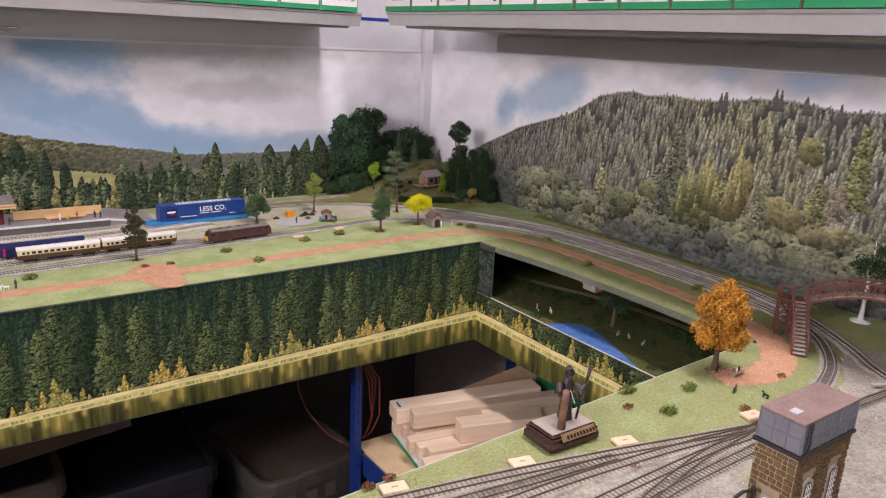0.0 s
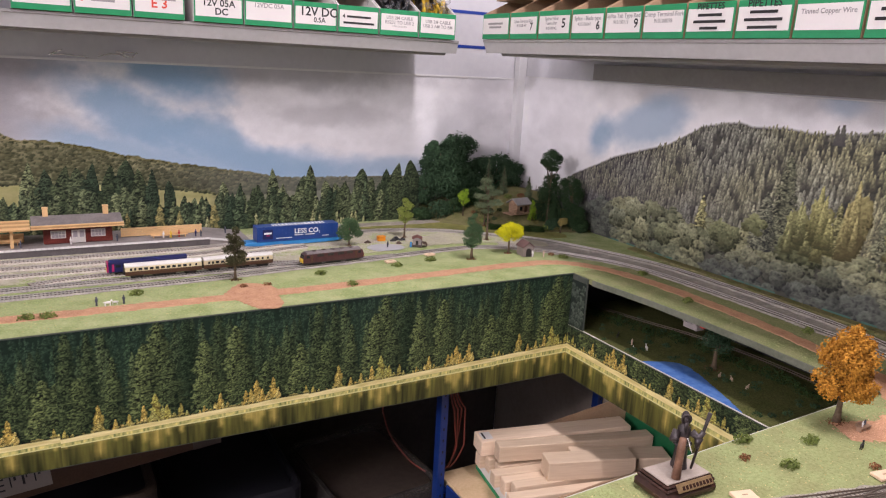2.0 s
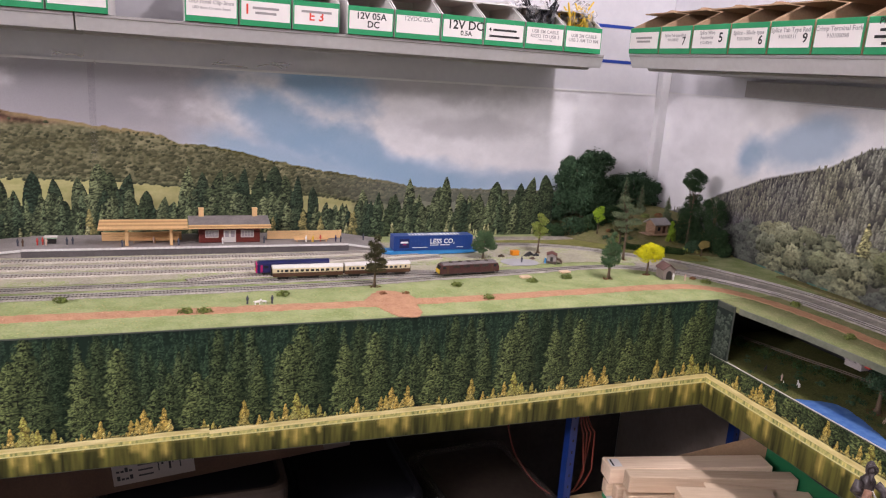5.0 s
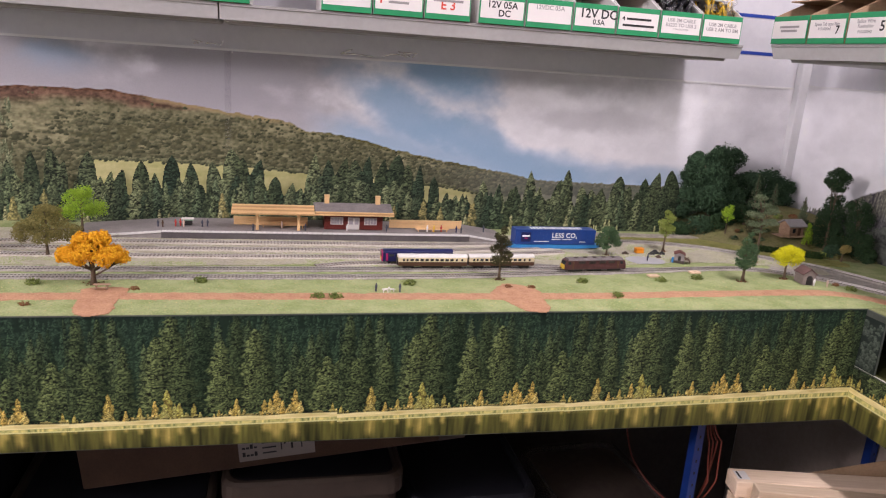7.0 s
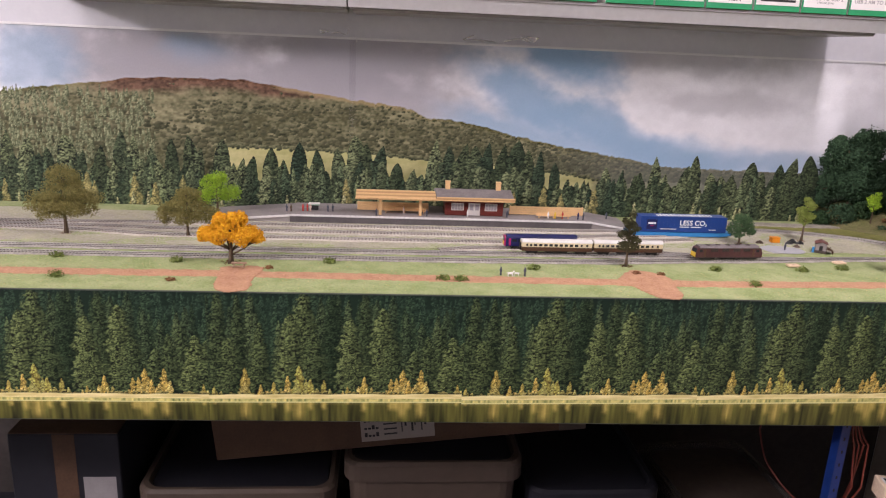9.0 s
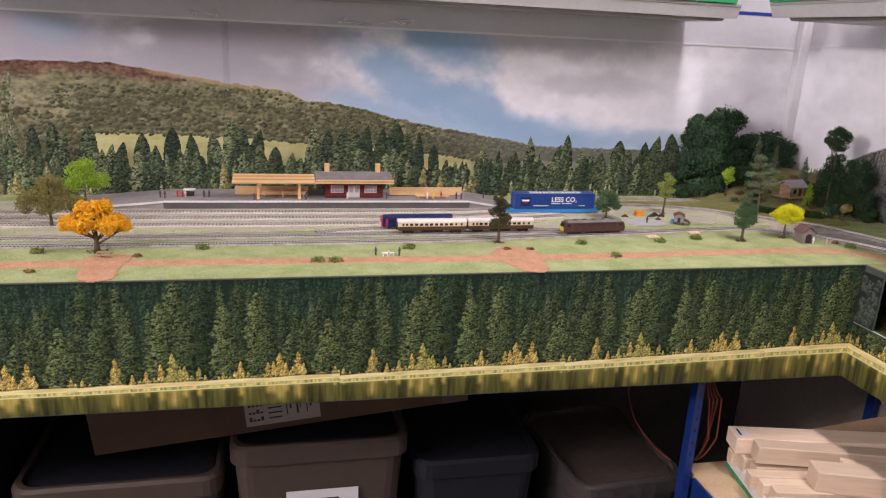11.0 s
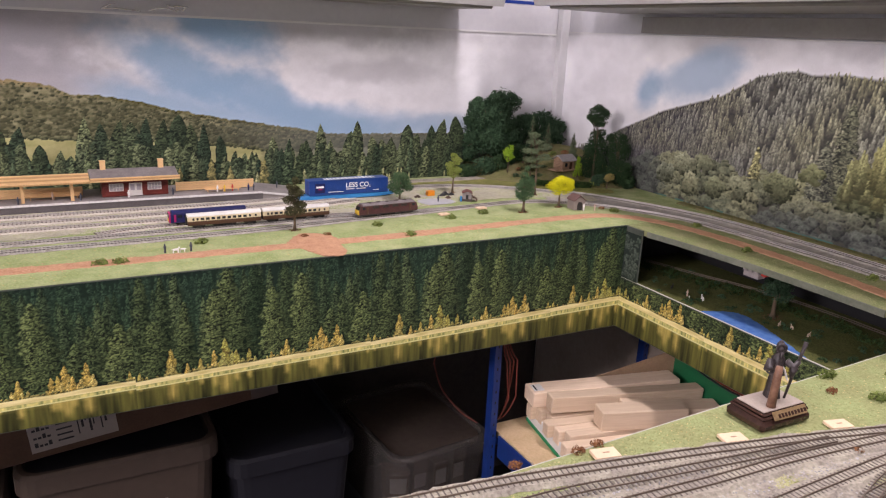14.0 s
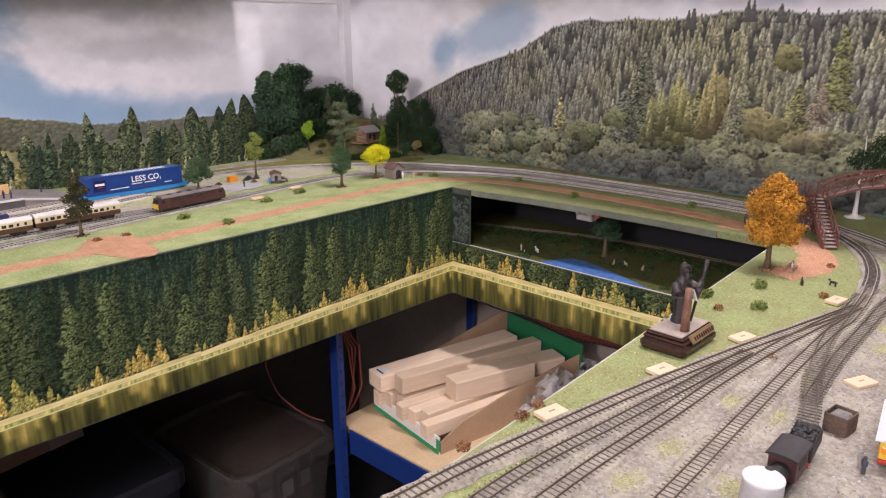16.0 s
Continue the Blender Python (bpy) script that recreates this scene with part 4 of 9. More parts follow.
def patch(outline, z0, z1, step=0.003, wobble=0.004, seed=1):
    """A low spread of ground cover with a ragged edge."""
    line = smooth_line(list(outline) + [outline[0]], step)[:-1]
    wob = lambda p, k: wobble * (noise.noise((p.x * 60, p.y * 60, k)) + 0.8 * noise.noise((p.x * 230, p.y * 230, k)))
    pts = [(p.x + wob(p, seed), p.y + wob(p, seed + 5)) for p in line]
    return Geo().prism(pts, z0, z1)


# ground cover on the boards
structure("ground_station", patch([(-2.44, 0.255), (-1.9, 0.25), (-1.2, 0.248), (-0.7, 0.285), (-0.45, 0.26), (-0.2, 0.29), (-0.02, 0.27), (0.08, 0.2), (0.1, 0.3), (0.0, 0.40), (-0.15, 0.46), (-0.4, 0.5), (-0.7, 0.5), (-1.3, 0.5), (-2.44, 0.5)], TOP, TOP + 0.0012), M["station_gravel"], "grey gravel and patchy grass of the station yard")
yard_poly = [(-0.9, -0.682), (-0.75, -0.686), (-0.6, -0.70), (-0.45, -0.723), (-0.3, -0.757), (-0.2, -0.778), (-0.1, -0.79), (0.0, -0.768), (0.06, -0.735), (0.1, -0.72), (0.15, -0.735), (0.21, -0.8), (0.285, -0.86), (0.285, -1.04), (-0.3, -1.04), (-0.9, -1.04)]
structure("ground_yard", patch(yard_poly, TOP, TOP + 0.0012), M["gravel"], "pale grey gravel of the goods yard")


structure("ground_ballast", patch([(-0.04, 0.222), (0.035, 0.176), (0.115, 0.069), (0.155, -0.026), (0.168, -0.12), (0.176, -0.25), (0.178, -0.39), (0.172, -0.53), (0.15, -0.6), (0.186, -0.61), (0.226, -0.48), (0.236, -0.34), (0.235, -0.2), (0.226, -0.06), (0.2, 0.045), (0.155, 0.155), (0.095, 0.262), (0.03, 0.318), (0.0, 0.29)], TOP, TOP + 0.0009, wobble=0.006), M["ballast"], "brown ballast gravel between the two curving tracks")


# ---------------------------------------------------------------- track
def bar_along(line, off, w, z0, z1):
    """A rail: a square bar beside a line."""
    g = Geo()
    n = len(line)
    for i, p in enumerate(line):
        d = (line[min(i + 1, n - 1)] - line[max(i - 1, 0)]).normalized()
        nr = Vector((-d.y, d.x))
        for o, z in ((off - w, z0), (off + w, z0), (off + w * 0.8, z1), (off - w * 0.8, z1)):
            q = p + nr * o
            g.v.append((q.x, q.y, z))
    for i in range(n - 1):
        for k in range(4):
            j = (k + 1) % 4
            g.f.append([i * 4 + k, i * 4 + j, i * 4 + 4 + j, i * 4 + 4 + k])
    g.f += [[3, 2, 1, 0], [n * 4 - 4, n * 4 - 3, n * 4 - 2, n * 4 - 1]]
    return g


GAUGE = 0.009
TRACKS = [0]
ZT = TOP + 0.003


def track(name, pts, label, bed=True, pale=False, dark=False, loose=None, z=ZT):
    """A length of narrow model track: ballast bed, sleepers and two rails."""
    z += 0.00013 * TRACKS[0]
    TRACKS[0] += 1
    line = smooth_line(pts, 0.0054 if dark else 0.0066 if pale else 0.0058)
    w, up = (0.00055, 0.0003) if dark else (0.0013, 0.0007) if pale else (0.0013, 0.0006)
    t = thing("railway_track", label, "track", "model railway tracks")
    if bed:
        part("ballast_bed", ribbon(pts, 0.021, TOP + 0.0005, z - 0.0002, 0.35, 0.006, TRACKS[0]), M["gravel" if dark else "ballast_pale" if pale else "ballast"], t)
    g = Geo()
    unit = None
    for i, p in enumerate(line):
        d = (line[min(i + 1, len(line) - 1)] - line[max(i - 1, 0)]).normalized()
        m = Matrix.Translation((p.x, p.y, z)) @ Matrix.Rotation(math.atan2(d.y, d.x), 4, "Z")
        if loose and loose[0] < p.x < loose[1]:
            if unit is None:
                unit = part("sleeper", Geo().bevel_box(-w, w, -0.0085, 0.0085, -0.0003, up, 0.0002), M["sleeper_buried" if dark else "sleeper_pale" if pale else "sleeper"], t)
                unit.matrix_local = m
            else:
                s = new("sleeper", unit.data)
                s.parent = t
                s.matrix_local = m
        else:
            g.box(-w, w, -0.0085, 0.0085, -0.0003, up, m)
    if g.f:
        part("sleeper_run", g, M["sleeper_buried" if dark else "sleeper_pale" if pale else "sleeper"], t, kind="stuff")
    for s in (-1, 1):
        part("rail", bar_along(line, s * (GAUGE / 2 + 0.0004), 0.0004 if dark else 0.00055, z + 0.0002, z + 0.0018), M["rail_dark" if dark else "rail"], t)
    return t


FRONT_LINE = [(-2.44, 0.182), (-1.4, 0.178), (-0.8, 0.184), (-0.51, 0.208), (-0.38, 0.219), (-0.21, 0.238), (-0.077, 0.238), (0.035, 0.172), (0.115, 0.065), (0.155, -0.03), (0.168, -0.12), (0.176, -0.25), (0.178, -0.39), (0.172, -0.53), (0.138, -0.645), (0.06, -0.718), (-0.03, -0.757), (-0.13, -0.776), (-0.22, -0.785)]
track("t", FRONT_LINE, "single track on grey ballast running round the layout", pale=False)
track("t", [(-2.44, 0.226), (-1.4, 0.222), (-0.7, 0.230), (-0.55, 0.234), (-0.42, 0.228), (-0.3, 0.231)], "passing track with rusty brown sleepers beside the main line")
track("t", [(-0.98, 0.242), (-0.9, 0.262), (-0.7, 0.268), (-0.56, 0.252), (-0.45, 0.234)], "short siding track under the parked railcar", pale=True)
for yy, end in ((0.308, 0.36), (0.356, 0.395), (0.404, 0.43)):
    track("t", [(-2.44, 0.37 + (yy - 0.356) * 0.3), (-1.75, 0.366 + (yy - 0.356) * 0.5), (-1.45, yy), (-0.8, yy), (-0.62, yy + (end - yy) * 0.4), (-0.45, end)], "station track with pale sleepers on grey ballast", pale=True)
track("t", [(-0.45, 0.42), (-0.3, 0.455), (-0.18, 0.445), (-0.08, 0.405), (0.0, 0.345), (0.095, 0.262), (0.155, 0.155), (0.2, 0.045), (0.226, -0.06), (0.235, -0.2), (0.236, -0.34), (0.226, -0.48), (0.186, -0.61), (0.125, -0.712), (0.07, -0.785), (0.02, -0.9), (0.01, -1.03)], "outer loop track on grey ballast curving round the corner")
track("t", [(-0.9, -0.648), (-0.76, -0.661), (-0.687, -0.672), (-0.562, -0.695), (-0.477, -0.713), (-0.391, -0.733), (-0.299, -0.757), (-0.2, -0.782)], "yard track beside the grass with dark rails", dark=True, loose=(-0.75, -0.3))
track("t", [(-0.9, -0.728), (-0.7, -0.728), (-0.56, -0.738), (-0.475, -0.743), (-0.371, -0.754), (-0.29, -0.766), (-0.2, -0.783)], "yard siding with dark rails in pale gravel", dark=True, loose=(-0.75, -0.3))
track("t", [(-0.9, -0.7), (-0.72, -0.697), (-0.6, -0.712), (-0.5, -0.726), (-0.4, -0.738)], "yard turnout track with dark rails", dark=True, bed=False)
track("t", [(-0.9, -0.788), (-0.66, -0.785), (-0.45, -0.782), (-0.3, -0.782), (-0.24, -0.786), (-0.12, -0.778)], "straight yard track with dark sleepers", dark=True, loose=(-0.75, -0.3))
track("t", [(-0.9, -0.835), (-0.62, -0.833), (-0.5, -0.822), (-0.42, -0.802), (-0.33, -0.786), (-0.24, -0.779), (-0.15, -0.775)], "yard track curving to a crossing", dark=True, bed=False)
track("t", [(-0.46, -0.812), (-0.37, -0.806), (-0.28, -0.805), (-0.15, -0.805), (0.0, -0.815), (0.2, -0.83)], "straight yard track past the crossing", dark=True, bed=False)

# paths
structure("ground_path", ribbon([(-2.44, 0.075), (-1.7, 0.08), (-1.3, 0.082), (-0.9, 0.076), (-0.55, 0.073), (-0.3, 0.082), (-0.1, 0.088), (0.0, 0.08), (0.06, 0.035), (0.093, -0.04), (0.108, -0.13), (0.112, -0.25), (0.108, -0.38), (0.095, -0.49), (0.07, -0.58), (0.03, -0.66)], 0.03, TOP, TOP + 0.0009, 0.25), M["path"], "reddish clay footpath through the grass")
structure("ground_path_spur", patch([(-1.345, 0.09), (-1.34, 0.12), (-1.28, 0.118), (-1.285, 0.06), (-1.287, 0.002), (-1.33, 0.002)], TOP, TOP + 0.0013), M["path"], "reddish clay path spur to the board edge")
structure("ground_path_end", patch([(-0.69, 0.09), (-0.65, 0.14), (-0.61, 0.12), (-0.6, 0.09), (-0.615, 0.002), (-0.655, 0.002)], TOP, TOP + 0.0013), M["path"], "reddish clay patch below the tree")
structure("ground_clearing", ribbon([(0.075, -0.52), (0.07, -0.6), (0.03, -0.655), (-0.03, -0.692), (-0.09, -0.692), (-0.135, -0.672)], 0.046, TOP, TOP + 0.0011, 0.3), M["path"], "reddish clay clearing by the footbridge")


# ---------------------------------------------------------------- trees and bushes
def leaf_cloud(g, blobs, count, size, r, flat=0.5):
    """Small ragged leaf flakes over a set of blobs (x, y, z, rx, ry, rz)."""
    tot = sum((b[3] * b[4] * b[5]) ** 0.67 for b in blobs)
    for bl in blobs:
        n = int(count * (bl[3] * bl[4] * bl[5]) ** 0.67 / tot)
        for _ in range(n):
            d = Vector((r.gauss(0, 1), r.gauss(0, 1), r.gauss(0, 1))).normalized()
            q = 1.06 - 0.5 * r.random() ** 2
            lump = 1 + 0.34 * noise.noise((d.x * 2.6 + bl[0] * 90, d.y * 2.6 + bl[1] * 90, d.z * 2.6)) + 0.16 * noise.noise((d.x * 6 + bl[0] * 90, d.y * 6, d.z * 6))
            p = Vector((bl[0] + d.x * bl[3] * q * lump, bl[1] + d.y * bl[4] * q * lump, bl[2] + d.z * bl[5] * q * lump))
            a = Vector((r.gauss(0, 1), r.gauss(0, 1), r.gauss(0, 1))).normalized()
            nrm = (d + a * 0.8).normalized()
            t = nrm.cross(Vector((0.3, 0.5, 0.8))).normalized()
            w = nrm.cross(t)
            s = size * r.uniform(0.6, 1.3)
            pts = [p + t * s * r.uniform(0.6, 1), p + w * s * r.uniform(0.6, 1), p - t * s * r.uniform(0.6, 1), p - w * s * r.uniform(0.6, 1)]
            pts.append(p + nrm * s * 0.45)
            g.add([tuple(x) for x in pts], [(0, 1, 4), (1, 2, 4), (2, 3, 4), (3, 0, 4)])


def clumped(blobs, r):
    """Break each blob into a core and smaller clumps over its surface."""
    out = []
    for b in blobs:
        out.append((*b[:3], *(k * 0.8 for k in b[3:])))
        for _ in range(9):
            d = Vector((r.gauss(0, 1), r.gauss(0, 1), r.gauss(0, 1) + 0.2)).normalized()
            q = r.uniform(0.28, 0.46)
            out.append((b[0] + d.x * b[3] * 0.68, b[1] + d.y * b[4] * 0.68, b[2] + d.z * b[5] * 0.68, b[3] * q, b[4] * q, b[5] * q))
    return out


def tree(x, y, z, h, blobs, leaf, label, trunk=0.003, fork=0.4, count=900, size=0.0022, seed=1, lean=0.0, name="model_tree", base=True):
    """blobs in fractions of the height: (dx, dy, height, rx, ry, rz)."""
    r = random.Random(seed)
    t = thing(name, label, "tree", "model trees", at=Matrix.Translation((x, y, z)))
    g = Geo()
    top = max(b[2] for b in blobs) * h
    path = [(lean * h * q * q + 0.01 * h * r.uniform(-1, 1) * q, 0.01 * h * r.uniform(-1, 1) * q, top * q) for q in (0, 0.15, 0.35, 0.6, 0.85, 1.0)]
    g.tube(path, [trunk * k for k in (1.6, 1.05, 0.9, 0.65, 0.4, 0.15)], 7)
    for b in blobs:
        s = min(fork * h + r.uniform(0, 0.15) * h, b[2] * h)
        q = s / top
        a = Vector((lean * h * q * q, 0, s))
        c = Vector((b[0] * h, b[1] * h, b[2] * h))
        g.tube([a, a.lerp(c, 0.5) + Vector((0, 0, -0.02 * h)), c], [trunk * 0.5, trunk * 0.35, trunk * 0.12], 5)
        for _ in range(3):
            e = c + Vector((r.uniform(-1, 1) * b[3], r.uniform(-1, 1) * b[4], r.uniform(-0.5, 1) * b[5])) * h * 0.8
            g.tube([a.lerp(c, 0.6), e], [trunk * 0.25, trunk * 0.08], 4)
    part("trunk", g, M["bark"], t, smooth=True)
    g = Geo()
    leaf_cloud(g, [tuple(k * h for k in b) for b in clumped(blobs, r)], int(count * 2.6), size * 0.66, r)
    part("crown", g, leaf, t)
    if base:
        g = Geo()
        leaf_cloud(g, [(0, 0, 0.0008, trunk * 4.5, trunk * 3.5, 0.0012)], 60, 0.0018, r)
        part("root_scatter", g, M["root"], t)
    return t


M["root"] = leaf_mat("root_scatter", (0.06, 0.035, 0.02), (0.2, 0.09, 0.045))
L = {
    "dark": leaf_mat("leaf_dark", (0.012, 0.03, 0.015), (0.045, 0.085, 0.035)),
    "deep": leaf_mat("leaf_deep", (0.014, 0.034, 0.018), (0.06, 0.11, 0.058), 0.5),
    "mid": leaf_mat("leaf_mid", (0.035, 0.08, 0.04), (0.1, 0.165, 0.075)),
    "pine": leaf_mat("leaf_pine", (0.06, 0.085, 0.045), (0.17, 0.21, 0.12), 0.4),
    "bronze": leaf_mat("leaf_bronze", (0.022, 0.024, 0.012), (0.085, 0.082, 0.036), 0.5),
    "fresh": leaf_mat("leaf_fresh", (0.13, 0.19, 0.035), (0.33, 0.38, 0.1)),
    "lime": leaf_mat("leaf_lime", (0.15, 0.3, 0.02), (0.36, 0.54, 0.05)),
    "yellow": leaf_mat("leaf_yellow", (0.5, 0.5, 0.01), (0.85, 0.8, 0.03)),
    "orange": leaf_mat("leaf_orange", (0.7, 0.26, 0.01), (0.9, 0.5, 0.03)),
    "rust": leaf_mat("leaf_rust", (0.2, 0.08, 0.012), (0.56, 0.27, 0.04), 0.5),
    "tuft": leaf_mat("leaf_tuft", (0.07, 0.1, 0.025), (0.22, 0.27, 0.075)),
    "olive": leaf_mat("leaf_olive", (0.11, 0.1, 0.03), (0.28, 0.25, 0.09)),
    "tan": leaf_mat("leaf_tan", (0.25, 0.2, 0.06), (0.42, 0.34, 0.13)),
    "brown": leaf_mat("leaf_brown", (0.12, 0.05, 0.025), (0.32, 0.15, 0.07)),
}
CONE = [(0, 0, 0.35, 0.2, 0.2, 0.1), (0.08, 0, 0.45, 0.15, 0.16, 0.1), (-0.07, 0.02, 0.55, 0.16, 0.15, 0.1), (0.05, 0, 0.66, 0.15, 0.14, 0.1), (-0.03, 0, 0.78, 0.12, 0.12, 0.1), (0.02, 0, 0.9, 0.07, 0.07, 0.08)]
BIG = [(0, 0, 0.55, 0.36, 0.3, 0.25), (-0.26, 0, 0.42, 0.26, 0.24, 0.2), (0.26, 0.02, 0.45, 0.26, 0.24, 0.2), (0.03, 0, 0.8, 0.26, 0.24, 0.18), (0.1, -0.18, 0.4, 0.24, 0.2, 0.18), (-0.1, -0.18, 0.42, 0.24, 0.2, 0.18)]
TALL = [(0, 0, 0.5, 0.16, 0.16, 0.13), (-0.05, 0, 0.66, 0.17, 0.16, 0.13), (0.06, 0, 0.78, 0.15, 0.15, 0.12), (0, 0, 0.9, 0.1, 0.1, 0.09), (0.07, -0.03, 0.58, 0.14, 0.14, 0.1)]

tree(-0.652, 0.168, TOP, 0.103, CONE, L["bronze"], "dark green slender tree beside the footpath", 0.0022, seed=2, count=1500)
tree(-0.152, 0.158, TOP, 0.104, CONE + [(0.1, 0, 0.56, 0.14, 0.14, 0.12), (-0.1, 0, 0.42, 0.14, 0.14, 0.1), (0.0, -0.03, 0.6, 0.17, 0.15, 0.14)], L["mid"], "mid-green upright tree on the grass", 0.0026, seed=3, count=2200)
tree(-0.044, 0.176, TOP, 0.072, [(-0.18, -0.1, 0.78, 0.2, 0.2, 0.16), (0.2, -0.1, 0.8, 0.19, 0.2, 0.15), (0, 0, 0.72, 0.4, 0.3, 0.25), (-0.3, 0, 0.66, 0.2, 0.2, 0.15), (0.3, 0, 0.66, 0.22, 0.22, 0.2), (0, 0, 0.85, 0.25, 0.22, 0.13), (-0.22, -0.08, 0.56, 0.2, 0.18, 0.14), (0.15, -0.1, 0.55, 0.22, 0.18, 0.14)], L["yellow"], "bright yellow bushy tree beside the shed", 0.0022, seed=4, count=2400)
tree(-0.36, 0.34, TOP, 0.066, [(0, 0, 0.62, 0.4, 0.34, 0.26), (-0.22, 0, 0.45, 0.24, 0.22, 0.18), (0.24, 0, 0.5, 0.24, 0.22, 0.2), (0.02, 0, 0.84, 0.26, 0.24, 0.15), (-0.1, -0.1, 0.32, 0.2, 0.18, 0.1)], L["mid"], "round green tree in front of the blue container", 0.002, seed=5, count=2000)
tree(-0.205, 0.378, TOP, 0.096, TALL, L["fresh"], "light green tree leaning over the yard", 0.002, seed=6, lean=0.1, count=1100)
tree(-1.335, 0.142, TOP, 0.088, [(0, 0, 0.66, 0.36, 0.3, 0.2), (-0.36, 0, 0.58, 0.22, 0.24, 0.16), (0.36, 0.02, 0.56, 0.24, 0.24, 0.17), (0.1, 0, 0.86, 0.24, 0.22, 0.16), (-0.14, 0, 0.84, 0.22, 0.2, 0.14), (0.2, -0.15, 0.52, 0.24, 0.22, 0.14), (-0.2, -0.15, 0.54, 0.24, 0.22, 0.14), (0.5, 0, 0.48, 0.14, 0.16, 0.1), (-0.5, 0, 0.5, 0.12, 0.16, 0.1)], L["orange"], "bright orange autumn tree beside a picnic bench", 0.0038, 0.14, 4600, 0.003, 7)
tree(-1.445, 0.302, TOP, 0.098, [(0, 0, 0.58, 0.42, 0.34, 0.26), (-0.35, 0, 0.45, 0.24, 0.22, 0.2), (0.36, 0, 0.48, 0.25, 0.22, 0.2), (0.05, 0, 0.82, 0.28, 0.24, 0.16), (0.0, -0.15, 0.4, 0.3, 0.2, 0.15)], L["olive"], "dull olive green tree by the track", 0.0024, seed=8, count=3200, size=0.0024)
tree(-1.665, 0.308, TOP, 0.132, BIG, L["olive"], "large dull olive tree by the track", 0.003, seed=9, count=5200, size=0.0024)
tree(-1.9, 0.3, TOP, 0.12, BIG, L["olive"], "large dull olive tree by the track", 0.003, seed=19, count=2500, size=0.0024)
tree(-1.428, 0.475, TOP, 0.1, [(0, 0, 0.55, 0.34, 0.28, 0.26), (-0.25, 0, 0.45, 0.22, 0.2, 0.2), (0.27, 0, 0.5, 0.22, 0.2, 0.2), (0.05, 0, 0.82, 0.22, 0.2, 0.16), (-0.15, 0, 0.72, 0.2, 0.2, 0.16)], L["lime"], "vivid lime green tree behind the platform", 0.0024, seed=10, count=1700, size=0.0024)
tree(-0.116, -0.655, TOP, 0.126, [(0, 0, 0.66, 0.27, 0.25, 0.25), (0.14, 0, 0.46, 0.22, 0.21, 0.18), (-0.15, 0, 0.44, 0.22, 0.21, 0.19), (0.0, -0.12, 0.42, 0.22, 0.2, 0.16), (0.02, 0, 0.86, 0.19, 0.18, 0.13), (0.13, 0.0, 0.74, 0.17, 0.17, 0.14), (-0.1, -0.1, 0.62, 0.18, 0.18, 0.16)], L["rust"], "rust orange autumn tree on the clearing", 0.0034, 0.3, 4200, 0.003, 11)


def bush(x, y, s, leaf, label, seed):
    r = random.Random(seed)
    g = Geo()
    leaf_cloud(g, [(x, y, TOP + s * 0.35, s, s * 0.75, s * 0.5), (x + s * 0.6, y, TOP + s * 0.25, s * 0.6, s * 0.5, s * 0.4)], 130, s * 0.2, r)
    if leaf is L["tuft"]:
        for _ in range(40):
            a = r.uniform(0, 6.28)
            d = Vector((math.cos(a) * r.uniform(0.2, 1.1), math.sin(a) * r.uniform(0.2, 0.9), r.uniform(0.5, 1.1))) * s
            w = Vector((-math.sin(a), math.cos(a), 0)) * s * 0.05
            b = Vector((x, y, TOP))
            g.add([tuple(b + w), tuple(b - w), tuple(b + d)], [(0, 1, 2)])
    return tagged(part("bush", g, leaf, None, label), category="bush", group="bushes on the grass")


GREEN_BUSH = [(-1.622, 0.16), (-1.425, 0.142), (-1.174, 0.152), (-0.987, 0.07), (-0.959, 0.068), (-0.826, 0.139), (-0.494, 0.152), (-0.33, 0.158), (-0.244, 0.173), (-0.464, 0.068), (-1.581, 0.055), (0.078, -0.235), (0.128, -0.065), (0.15, -0.43), (-0.268, -0.701), (-0.196, -0.675), (-0.27, -0.64), (-0.38, -0.65), (0.05, 0.1)]
for k, (x, y) in enumerate(GREEN_BUSH):
    bush(x, y, 0.0108 if y > -0.3 else 0.0105, L["tuft"], "small tufted green bush on the grass", 100 + k)
BROWN_BUSH = [(-1.27, 0.114), (-1.407, 0.043), (-0.65, 0.121), (-0.607, 0.119), (-0.301, -0.668), (-0.394, -0.758), (-0.615, -0.647), (-0.639, -0.65), (-0.705, -0.645), (-0.056, -0.715), (-0.18, -0.742), (0.04, 0.13)]
for k, (x, y) in enumerate(BROWN_BUSH):
    bush(x, y, 0.0068 if y > -0.3 else 0.0065, L["brown"], "small low reddish brown shrub", 140 + k)

# ---------------------------------------------------------------- profiles
XP = Matrix(((0, 0, 1, 0), (1, 0, 0, 0), (0, 1, 0, 0), (0, 0, 0, 1)))   # outline in y, z drawn along x
YP = Matrix(((1, 0, 0, 0), (0, 0, 1, 0), (0, 1, 0, 0), (0, 0, 0, 1)))   # outline in x, z drawn along y


def arc_roof(w, z0, z1, n=8):
    """Outline in y, z of a curved roof."""
    return [(-w, z0)] + [(-w * math.cos(math.pi * k / n), z0 + (z1 - z0) * math.sin(math.pi * k / n)) for k in range(1, n)] + [(w, z0)]


